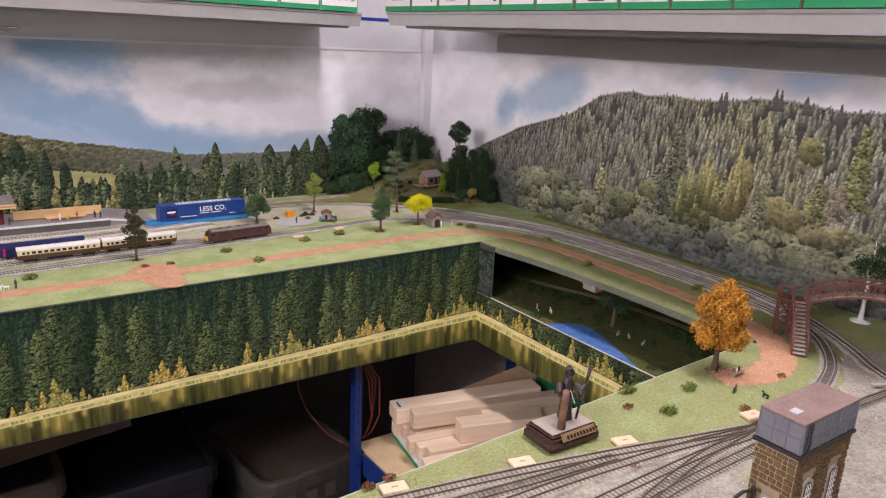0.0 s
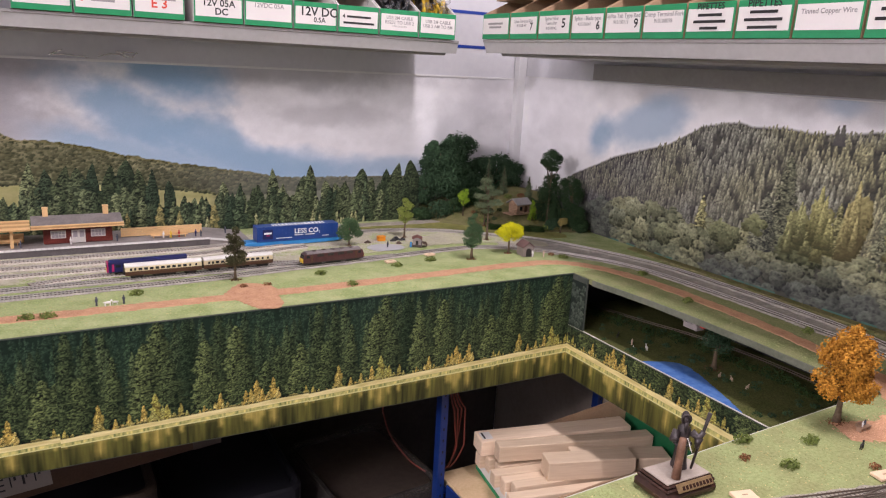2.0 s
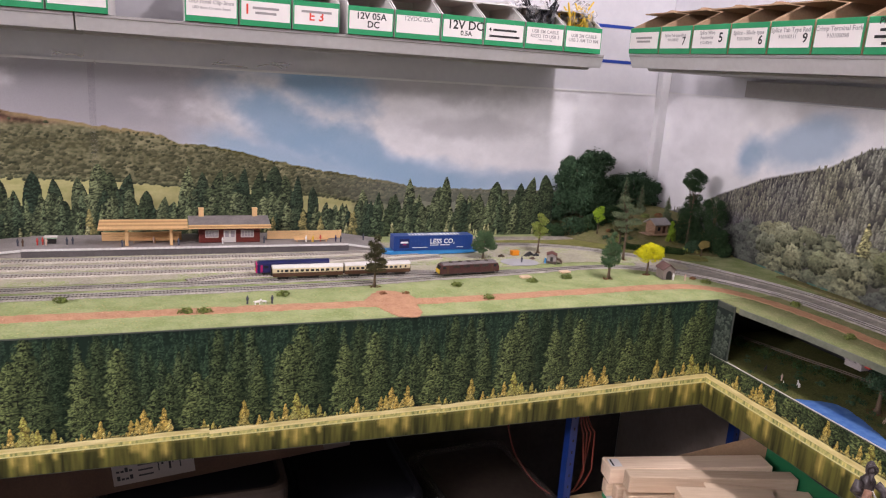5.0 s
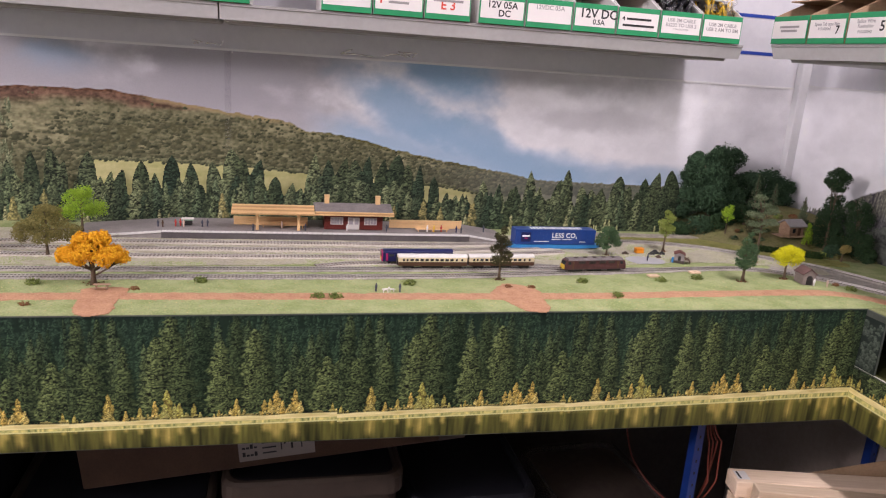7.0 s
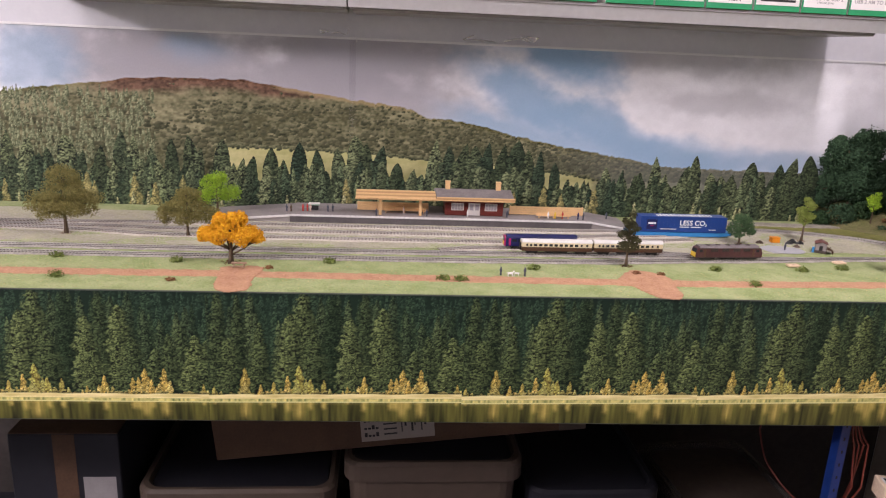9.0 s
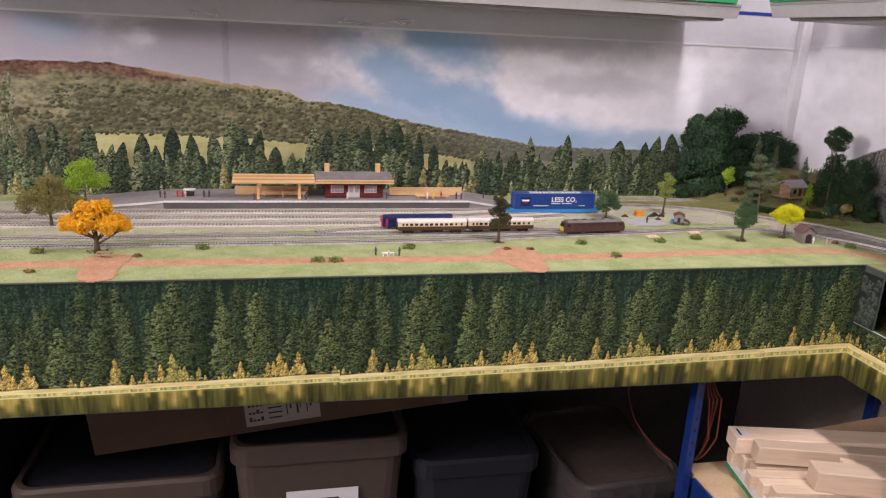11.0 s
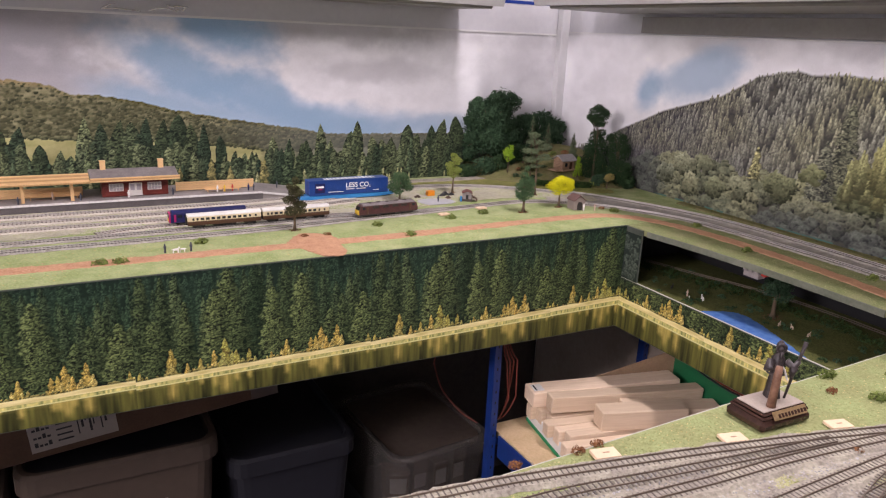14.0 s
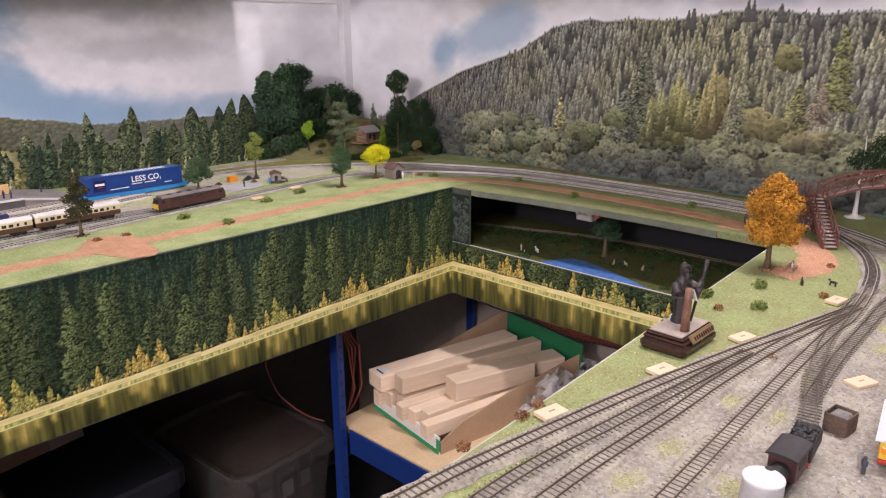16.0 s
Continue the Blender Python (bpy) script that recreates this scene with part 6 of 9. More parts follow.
def blob_tree(name, label, x, y, blobs, leaf, count, size, seed, trunk=0.005):
    """A tree on the hill with blobs in metres from its foot."""
    z = zh(x, y) - 0.002
    h = max(b[2] + b[5] for b in blobs)
    return tree(x, y, z, h, [tuple(k / h for k in b) for b in blobs], leaf, label, trunk, 0.25, count, size, seed, name=name, base=False)


blob_tree("broadleaf_tree", "large dark green broadleaf tree on the hill", 0.03, 0.585, [(0, 0, 0.1, 0.085, 0.05, 0.06), (0.02, 0, 0.155, 0.06, 0.04, 0.04), (-0.045, -0.01, 0.115, 0.055, 0.04, 0.05), (-0.07, 0, 0.05, 0.05, 0.035, 0.05), (0.04, -0.015, 0.05, 0.06, 0.04, 0.045), (-0.02, -0.03, 0.06, 0.05, 0.03, 0.04), (-0.055, -0.005, 0.15, 0.025, 0.025, 0.025)], L["deep"], 11000, 0.005, 31, 0.006)
blob_tree("broadleaf_tree", "dark green spreading tree against the wall", 0.19, 0.6, [(0, 0, 0.06, 0.07, 0.04, 0.035), (0.05, 0, 0.045, 0.04, 0.03, 0.035), (-0.05, 0, 0.05, 0.05, 0.03, 0.035), (0.02, -0.02, 0.02, 0.06, 0.03, 0.03)], L["deep"], 4200, 0.0046, 32, 0.005)
blob_tree("broadleaf_tree", "tall bare-stemmed dark tree with a round top", 0.2, 0.36, [(0, 0, 0.169, 0.032, 0.028, 0.024), (0.006, 0, 0.152, 0.022, 0.02, 0.014), (-0.016, 0, 0.162, 0.016, 0.016, 0.014)], L["dark"], 1500, 0.003, 33, 0.0025)
blob_tree("conifer_tree", "dark green dense conifer on the hill", 0.21, 0.37, [(0, 0, 0.025, 0.044, 0.036, 0.036), (0, 0, 0.07, 0.038, 0.03, 0.036), (0.005, 0, 0.103, 0.028, 0.022, 0.024)], L["dark"], 3200, 0.003, 34)
blob_tree("conifer_tree", "dark green dense conifer beside the wall", 0.252, 0.33, [(0, 0, 0.025, 0.034, 0.044, 0.036), (0, 0, 0.075, 0.03, 0.036, 0.036), (-0.01, 0, 0.112, 0.026, 0.026, 0.024), (-0.01, -0.03, 0.035, 0.024, 0.03, 0.032)], L["dark"], 3200, 0.003, 35)
for k, (x, y, q) in enumerate(((0.12, 0.53, 1.5), (0.165, 0.52, 1.1), (0.2, 0.45, 1.0))):
    blob_tree("conifer_tree", "small dark pointed conifer on the hill", x, y, [(a * q, b * q, c * q, d * q, e * q, f * q) for a, b, c, d, e, f in ((0, 0, 0.01, 0.014, 0.014, 0.012), (0, 0, 0.024, 0.0115, 0.0115, 0.012), (0, 0, 0.038, 0.009, 0.009, 0.012), (0, 0, 0.051, 0.006, 0.006, 0.011), (0, 0, 0.063, 0.003, 0.003, 0.009))], L["pine"], 500, 0.0024, 36 + k, 0.0015)
tree(-0.025, 0.297, TOP, 0.152, [(-0.1, 0, 0.56, 0.17, 0.15, 0.05), (0.09, 0, 0.6, 0.16, 0.14, 0.055), (-0.14, 0, 0.7, 0.16, 0.13, 0.05), (0.1, 0, 0.75, 0.15, 0.13, 0.05), (-0.06, 0, 0.83, 0.15, 0.12, 0.05), (-0.09, 0, 0.94, 0.11, 0.1, 0.055), (0.0, 0.02, 0.46, 0.12, 0.1, 0.03)], L["pine"], "tall layered grey-green pine on a round brown foot", 0.0024, 0.45, 1500, 0.0024, 38, -0.03)
tree(0.045, 0.42, zh(0.045, 0.42) - 0.001, 0.07, [(0, 0, 0.6, 0.3, 0.26, 0.2), (-0.15, 0, 0.8, 0.24, 0.2, 0.16), (0.15, 0, 0.5, 0.24, 0.2, 0.15)], L["bronze"], "dull bronze-green bushy tree beside the cabin deck", 0.002, seed=39, count=900)
blob_tree("model_tree", "yellow-green small tree beside the dark trees", 0.022, 0.49, [(0, 0, 0.044, 0.015, 0.013, 0.014), (0.003, 0, 0.062, 0.013, 0.011, 0.012), (-0.005, 0, 0.054, 0.013, 0.011, 0.012)], L["lime"], 600, 0.0022, 40, 0.0015)
blob_tree("model_tree", "small fresh green tree beside the cabin", 0.17, 0.385, [(0, 0, 0.014, 0.014, 0.012, 0.016), (0, 0, 0.032, 0.01, 0.009, 0.014), (0, 0, 0.046, 0.006, 0.006, 0.009)], L["lime"], 500, 0.0022, 41, 0.0015)
blob_tree("model_tree", "pale tan leaning tree on the slope", 0.2, 0.302, [(0.006, 0, 0.034, 0.014, 0.012, 0.01), (0.0, 0, 0.03, 0.01, 0.01, 0.008)], L["tan"], 300, 0.0022, 42, 0.0015)
blob_tree("model_tree", "rounded green clump behind the cabin", 0.08, 0.5, [(0, 0, 0.02, 0.03, 0.02, 0.02), (-0.02, 0, 0.035, 0.02, 0.02, 0.015)], L["dark"], 700, 0.0028, 43)
# dark undergrowth round the feet of the big trees
for k, (x, y, w, h) in enumerate(((-0.075, 0.53, 0.03, 0.035), (-0.035, 0.515, 0.034, 0.045), (0.005, 0.515, 0.034, 0.04), (0.05, 0.52, 0.034, 0.035), (0.09, 0.53, 0.03, 0.03), (0.13, 0.54, 0.032, 0.03), (0.26, 0.29, 0.022, 0.03), (0.2, 0.33, 0.026, 0.028))):
    g = Geo()
    z = zh(x, y)
    leaf_cloud(g, clumped([(x, y, z + h * 0.45, w, w * 0.6, h * 0.6)], random.Random(500 + k)), 900, 0.0032, random.Random(520 + k))
    tagged(part("bush", g, L["deep" if k % 2 else "dark"], None, "dense dark green undergrowth below the big trees"), category="bush", group="undergrowth on the hill")
# hedge and garden
g = Geo()
r = random.Random(8)
for k in range(30):
    x = 0.036 + 0.12 * k / 29
    y = 0.386 - 0.069 * k / 29
    leaf_cloud(g, [(x, y, zh(x, y) + 0.009, 0.007, 0.007, 0.009)], 90, 0.0022, r)
tagged(part("hedge", g, C["hedge"], None, "dark clipped hedge below the cabin garden"), category="hedge")
for k, (x, y, s, lf) in enumerate(((0.08, 0.385, 0.009, "olive"), (0.115, 0.368, 0.007, "rust"), (0.06, 0.395, 0.007, "mid"), (0.185, 0.335, 0.012, "fresh"), (0.1, 0.372, 0.006, "brown"), (0.165, 0.35, 0.006, "rust"), (0.14, 0.36, 0.008, "olive"), (0.205, 0.325, 0.01, "olive"))):
    g = Geo()
    leaf_cloud(g, [(x, y, zh(x, y) + s * 0.3, s, s, s * 0.6)], 120, s * 0.22, random.Random(200 + k))
    tagged(part("bush", g, L[lf], None, "low garden shrub on the hillside"), category="bush", group="garden shrubs")

r = random.Random(64)
for k in range(64):
    x, y = r.uniform(0.0, 0.27), r.uniform(0.29, 0.5)
    if mound(x, y) < 0.006 or math.hypot(x - 0.15, y - 0.42) < 0.045:
        continue
    s = r.uniform(0.005, 0.011)
    g = Geo()
    leaf_cloud(g, [(x, y, zh(x, y) + s * 0.3, s, s, s * 0.6)], 110, s * 0.22, r)
    tagged(part("bush", g, L[r.choice(("dark", "deep", "mid", "olive", "brown", "tuft", "dark"))], None, "low garden shrub on the hillside"), category="bush", group="garden shrubs")


def cabin(x, y, turn):
    z = zh(x, y)
    t = thing("log_cabin", "small brown log cabin with a grey pitched roof", "cabin", at=Matrix.Translation((x, y, z - 0.004)) @ Matrix.Rotation(radians(turn), 4, "Z") @ Matrix.Scale(1.02, 4))
    for k in range(6):
        part("log", Geo().bevel_box(-0.022, 0.022, -0.0165, 0.0165, 0.001 + k * 0.0042, 0.005 + k * 0.0042, 0.0012), C["log"], t)
    part("gable", Geo().prism([(-0.016, 0.026), (0.016, 0.026), (0, 0.036)], -0.0215, 0.0215, XP), C["log"], t)
    for s in (-1, 1):
        part("roof_slope", Geo().prism([(s * 0.022, 0.0235), (s * 0.022, 0.0255), (0, 0.039), (0, 0.037)], -0.027, 0.027, XP), C["cabin_roof"], t)
    part("window", Geo().box(-0.012, -0.004, -0.0172, -0.0166, 0.009, 0.019), C["glass"], t)
    part("door", Geo().box(0.004, 0.012, -0.0172, -0.0166, 0.002, 0.02), C["brown"], t)
    part("deck", Geo().bevel_box(-0.046, -0.0235, -0.022, 0.012, 0.0, 0.0024, 0.0005), C["log"], t)
    for k in range(5):
        part("deck_post", Geo().bevel_box(-0.0462 + k * 0.005, -0.0448 + k * 0.005, -0.0222, -0.021, 0.0025, 0.0105, 0.0003), C["log"], t)
    part("deck_rail", Geo().bevel_box(-0.0465, -0.0235, -0.0223, -0.021, 0.0106, 0.0122, 0.0003), C["log"], t)
    part("porch", Geo().bevel_box(-0.03, 0.024, -0.028, -0.017, 0.0, 0.003, 0.0005), C["log"], t)
    return t


cabin(0.158, 0.43, 8)


# ---------------------------------------------------------------- station
PH, PF = 0.0165, 0.437
plat = structure("platform", Geo().prism([(-1.275, PF), (-0.64, PF), (-0.64, 0.56), (-1.275, 0.56)], TOP, TOP + PH - 0.0008), C["platform"], "grey station platform with a pale stone edge")
part("platform_face", Geo().box(-1.2745, -0.6405, PF - 0.0014, PF - 0.0002, TOP, TOP + PH - 0.003), C["platform_dark"], plat, "dark brick platform face")
for x0, x1, yb in ((-1.275, -1.44, 0.555), (-0.64, -0.55, 0.55)):
    g = Geo()
    v = [(x0, PF, 0), (x0, PF, PH - 0.0008), (x0, yb, PH - 0.0008), (x0, yb, 0), (x1, PF, 0), (x1, PF, 0.002), (x1, yb, 0.002), (x1, yb, 0)]
    g.add([(a + (0.0003 if x1 > x0 else -0.0003), b, TOP + c) for a, b, c in v], [(0, 1, 5, 4), (1, 2, 6, 5), (2, 3, 7, 6), (4, 5, 6, 7), (0, 3, 2, 1)])
    part("ramp", g, C["platform"], plat)
    g = Geo()
    n = 14
    for k in range(n):
        a, b = x0 + (x1 - x0) * k / n, x0 + (x1 - x0) * (k + 0.95) / n
        za, zb = (TOP + PH - 0.0006 - (PH - 0.003) * t for t in (k / n, (k + 0.95) / n))
        g = Geo()
        g.add([(a, PF - 0.003, za), (b, PF - 0.003, zb), (b, PF + 0.005, zb), (a, PF + 0.005, za), (a, PF - 0.003, za - 0.003), (b, PF - 0.003, zb - 0.003), (b, PF + 0.005, zb - 0.003), (a, PF + 0.005, za - 0.003)], [(0, 1, 2, 3), (4, 5, 1, 0), (5, 6, 2, 1), (7, 4, 0, 3), (6, 7, 3, 2), (7, 6, 5, 4)])
        part("edge_stone", g, C["stone_edge"], plat)
for k in range(62):
    x = -1.274 + k * 0.01022
    part("edge_stone", Geo().bevel_box(x, x + 0.0098, PF - 0.003, PF + 0.005, TOP + PH - 0.0027, TOP + PH + 0.0002, 0.0004), C["stone_edge"], plat)

PT = TOP + PH
st = thing("station_building", "red timber station building with ochre eaves and slate roof", "station", at=Matrix.Translation((-0.89, 0.47, PT)))
part("wall", Geo().bevel_box(-0.062, 0.062, 0.0, 0.06, 0.0, 0.036, 0.0006), C["redwood"], st)
for k in range(9):
    part("weatherboard", Geo().bevel_box(-0.0625, 0.0625, -0.0008, 0.0003, 0.001 + k * 0.0038, 0.0042 + k * 0.0038, 0.0003), C["redwood"], st)
for x in (-0.036, 0.036):
    w = part("window", Geo().bevel_box(x - 0.0135, x + 0.0135, -0.0018, -0.0009, 0.011, 0.027, 0.0004), C["white_frame"], st)
    part("pane", Geo().box(x - 0.0118, x + 0.0118, -0.0022, -0.0019, 0.0128, 0.0252), C["blind"], w)
    for j in range(-1, 2):
        part("glazing_bar", Geo().box(x + j * 0.006 - 0.0004, x + j * 0.006 + 0.0004, -0.0026, -0.0023, 0.0128, 0.0252), C["white_frame"], w)
    part("glazing_bar", Geo().box(x - 0.0118, x + 0.0118, -0.003, -0.0027, 0.0186, 0.0194), C["white_frame"], w)
dr = part("door", Geo().bevel_box(-0.0125, 0.0125, -0.0018, -0.0009, 0.0005, 0.027, 0.0004), C["white_frame"], st)
for x in (-0.006, 0.006):
    part("pane", Geo().box(x - 0.004, x + 0.004, -0.0022, -0.0019, 0.012, 0.025), C["blind"], dr)
ROOF = [(-0.022, 0.038), (-0.022, 0.0405), (0.03, 0.052), (0.082, 0.0405), (0.082, 0.038)]
part("roof", Geo().prism(ROOF, -0.082, 0.082, XP), C["slate"], st)
for k in range(3):
    part("eaves_board", Geo().bevel_box(-0.083, 0.083, -0.0255 - 0.0006 * (2 - k), -0.0222, 0.0356 + k * 0.0028, 0.038 + k * 0.0028, 0.0004), C["ochre_dark" if k == 1 else "ochre"], st)
for x in (-0.056, 0.054):
    c = part("chimney", Geo().bevel_box(x - 0.005, x + 0.005, 0.025, 0.035, 0.046, 0.066, 0.0005), C["ochre"], st)
    part("chimney_cap", Geo().bevel_box(x - 0.0058, x + 0.0058, 0.0242, 0.0358, 0.0661, 0.069, 0.0006), C["ochre"], c)

ca = thing("platform_canopy", "ochre timber platform canopy on square posts", "canopy", at=Matrix.Translation((-1.056, 0.466, PT)))
for k in range(5):
    y0, z0 = -0.0235 + k * 0.0086, 0.0398 + k * 0.0017
    part("roof_board", Geo().prism([(y0, z0 - 0.0012), (y0 + 0.0078, z0 + 0.0003), (y0 + 0.0078, z0 + 0.0015), (y0, z0)], -0.085, 0.082, XP), C["ochre" if k % 2 == 0 else "ochre_dark"], ca)
for k in range(2):
    part("fascia_board", Geo().bevel_box(-0.0855, 0.0825, -0.0262 + 0.0004 * k, -0.0242, 0.0355 + k * 0.0024, 0.0375 + k * 0.0024, 0.0003), C["ochre_dark" if k == 0 else "ochre"], ca)
for x in (-0.034, 0.05):
    part("cross_beam", Geo().bevel_box(x - 0.002, x + 0.002, -0.0235, 0.02, 0.0355, 0.0383, 0.0003), C["ochre"], ca)
for x in (-0.034, 0.05):
    part("post", Geo().bevel_box(x - 0.003, x + 0.003, -0.012, -0.006, 0.0, 0.0354, 0.0004), C["ochre"], ca)
for k in range(4):
    part("screen_board", Geo().bevel_box(-0.083, 0.07, 0.03, 0.032, 0.001 + 0.0046 * k, 0.0053 + 0.0046 * k, 0.0003), C["ochre"], ca)


def bench(name, x0, x1, y, z, colour, label, high=0.011):
    t = thing(name, label, "bench", "platform benches", at=Matrix.Translation(((x0 + x1) / 2, y, z)))
    w = (x1 - x0) / 2
    part("seat", Geo().bevel_box(-w, w, -0.004, 0.003, 0.0048, 0.0058, 0.0002), colour, t)
    part("backrest", Geo().bevel_box(-w, w, 0.0031, 0.0042, 0.0055, high, 0.0002), colour, t)
    for x in (-w * 0.85, 0, w * 0.85):
        part("leg", Geo().box(x - 0.0006, x + 0.0006, -0.0035, 0.0025, 0, 0.0048), colour, t)
    return t


bench("bench", -1.085, -0.99, 0.48, PT, C["ochre"], "long ochre bench under the platform canopy", 0.012)
bench("bench", -0.755, -0.68, 0.465, PT, C["ochre"], "ochre bench on the open platform")
fw = thing("platform_fence", "ochre boarded fence at the back of the platform", "fence", at=Matrix.Translation((-0.728, 0.49, PT)))
for k in range(4):
    part("fence_board", Geo().bevel_box(-0.082, 0.082, 0.0, 0.0016, 0.001 + 0.0046 * k, 0.0053 + 0.0046 * k, 0.0003), C["ochre"], fw)
for x in (-0.08, -0.03, 0.03, 0.08):
    part("fence_post", Geo().box(x - 0.001, x + 0.001, 0.0017, 0.0036, 0, 0.0195), C["ochre"], fw)
ks = thing("platform_kiosk", "small dark kiosk with a pale green roof", "kiosk", at=Matrix.Translation((-1.23, 0.49, PT)))
part("counter", Geo().bevel_box(-0.009, 0.009, -0.005, 0.005, 0, 0.009, 0.0005), C["dark"], ks)
part("roof", Geo().bevel_box(-0.012, 0.012, -0.007, 0.007, 0.0125, 0.0145, 0.0006), C["white_frame"], ks)
part("fascia", Geo().bevel_box(-0.0122, 0.0122, -0.0074, -0.0071, 0.0108, 0.0124, 0.0001), C["pale_green"], ks)
for x in (-0.008, 0.008):
    part("post", Geo().box(x - 0.0005, x + 0.0005, -0.0005, 0.0005, 0.009, 0.0125), C["white_frame"], ks)


def figure(x, y, z, mat, h=0.0148, label="tiny painted figure standing on its base", lean=0):
    """A plain turned figure of one piece."""
    s = h / 0.0115
    g = Geo().lathe([(0.0012 * s, 0), (0.0013 * s, 0.0003), (0.0011 * s, 0.004 * s), (0.0017 * s, 0.006 * s), (0.0019 * s, 0.0082 * s), (0.0008 * s, 0.0092 * s), (0.0011 * s, 0.0102 * s), (0.0009 * s, 0.0112 * s), (0.0002, 0.0116 * s)], 8, Matrix.Translation((x, y, z)))
    return tagged(part("figurine", g, mat, None, label, True), category="figurine", group="tiny figures")


for x, y, mt in ((-1.285, 0.47, "jeans"), (-1.276, 0.468, "brownfig"), (-1.252, 0.475, "redfig"), (-1.243, 0.478, "redfig"), (-1.236, 0.472, "skin"), (-1.2, 0.475, "jeans"), (-1.19, 0.478, "jeans"), (-0.992, 0.455, "jeans"), (-0.82, 0.46, "jeans"), (-0.905, 0.458, "whitefig"), (-0.655, 0.455, "jeans"), (-0.6, 0.47, "jeans"), (-0.665, 0.46, "navyfig"), (-0.73, 0.462, "whitefig"), (-0.715, 0.462, "yellowfig"), (-0.698, 0.465, "redfig"), (-1.04, 0.475, "skin"), (-1.098, 0.448, "jeans")):
    figure(x, y, PT, {"navyfig": C["navy"], "yellowfig": C["yellow"], "brownfig": C["brown"]}.get(mt) or C[mt])
for x, y, mt in ((-0.888, 0.1, "jeans"), (-0.848, 0.097, "jeans"), (-0.012, 0.128, "whitefig"), (0.012, 0.12, "skin"), (-0.285, 0.298, "jeans"), (-0.215, 0.285, "skin"), (0.095, -0.545, "jeans")):
    figure(x, y, TOP + 0.001, C[mt])


def beast(x, y, z, mat, turn, s=1.0, label="tiny painted animal figure"):
    m = Matrix.Translation((x, y, z)) @ Matrix.Rotation(radians(turn), 4, "Z") @ Matrix.Scale(s, 4)
    g = Geo()
    g.bevel_box(-0.004, 0.004, -0.0013, 0.0013, 0.003, 0.006, 0.0008, m)
    g.bevel_box(0.0035, 0.006, -0.0009, 0.0009, 0.0055, 0.008, 0.0006, m)
    for a in (-0.0032, 0.0032):
        for b in (-0.0009, 0.0009):
            g.box(a - 0.0005, a + 0.0005, b - 0.0004, b + 0.0004, 0, 0.0031, m)
    g.box(-0.0058, -0.0039, -0.0003, 0.0003, 0.0045, 0.0054, m)
    return tagged(part("animal_figurine", g, mat, None, label), category="figurine", group="tiny figures")


beast(-0.872, 0.097, TOP, C["whitefig"], 10, 1.2, "tiny white animal figure on the path")
beast(-0.861, 0.1, TOP, C["whitefig"], 170, 1.0, "tiny white animal figure on the path")
beast(-0.151, -0.709, TOP, C["dark"], 20, 1.1, "tiny dark dog figure on the grass")
beast(-0.13, -0.738, TOP, C["dark"], 80, 1.0, "tiny dark dog figure on the grass")


# ---------------------------------------------------------------- trains
RT = ZT + 0.002   # rail top


def wheels(t, x, wheelbase=0.014, r=0.0035):
    b = part("bogie", Geo().bevel_box(x - wheelbase * 0.75, x + wheelbase * 0.75, -0.0068, 0.0068, 0.002, 0.0058, 0.0005), C["dark"], t)
    for dx in (-wheelbase / 2, wheelbase / 2):
        for s in (-1, 1):
            part("wheel", Geo().tube([(x + dx, s * 0.0042, r), (x + dx, s * 0.0056, r)], r, 10), C["dark"], b)


def coach(m, label):
    t = thing("railway_coach", label, "coach", "parked coaches", at=m)
    part("lower_panel", Geo().bevel_box(-0.0655, 0.0655, -0.0093, 0.0093, 0.006, 0.0135, 0.0008), C["brown"], t)
    part("upper_panel", Geo().bevel_box(-0.0655, 0.0655, -0.0093, 0.0093, 0.0136, 0.022, 0.0006), C["cream"], t)
    part("roof", Geo().prism(arc_roof(0.0096, 0.0221, 0.0268), -0.0657, 0.0657, XP), C["roof_white"], t, smooth=False)
    xs = [-0.056, -0.049, -0.0405, -0.031, -0.0215, -0.012, -0.0025, 0.007, 0.0165, 0.026, 0.0355, 0.045, 0.0555]
    for s in (-1, 1):
        for k, x in enumerate(xs):
            w = 0.0018 if k in (0, 1, 11, 12) else 0.0031
            part("window", Geo().bevel_box(x - w, x + w, s * 0.0094 - 0.0003, s * 0.0094 + 0.0003, 0.0153, 0.0197, 0.0003), C["glass"], t)
    for x in (-0.04, -0.01, 0.02, 0.045):
        part("roof_vent", Geo().bevel_box(x - 0.0015, x + 0.0015, -0.001, 0.001, 0.0262, 0.0278, 0.0003), C["roof_white"], t)
    part("underframe", Geo().box(-0.02, 0.02, -0.006, 0.006, 0.0025, 0.006), C["dark"], t)
    for x in (-0.046, 0.046):
        wheels(t, x)
    for s in (-1, 1):
        part("corridor_end", Geo().bevel_box(s * 0.0668 - 0.0012, s * 0.0668 + 0.0012, -0.004, 0.004, 0.0065, 0.0205, 0.0004), C["dark"], t)
    return t


coach(Matrix.Translation((-0.7665, 0.2265, RT)) @ Matrix.Rotation(radians(0.6), 4, "Z"), "cream and brown model coach with a white roof")
coach(Matrix.Translation((-0.6315, 0.2305, RT)) @ Matrix.Rotation(radians(1.5), 4, "Z"), "cream and brown model coach with a white roof")

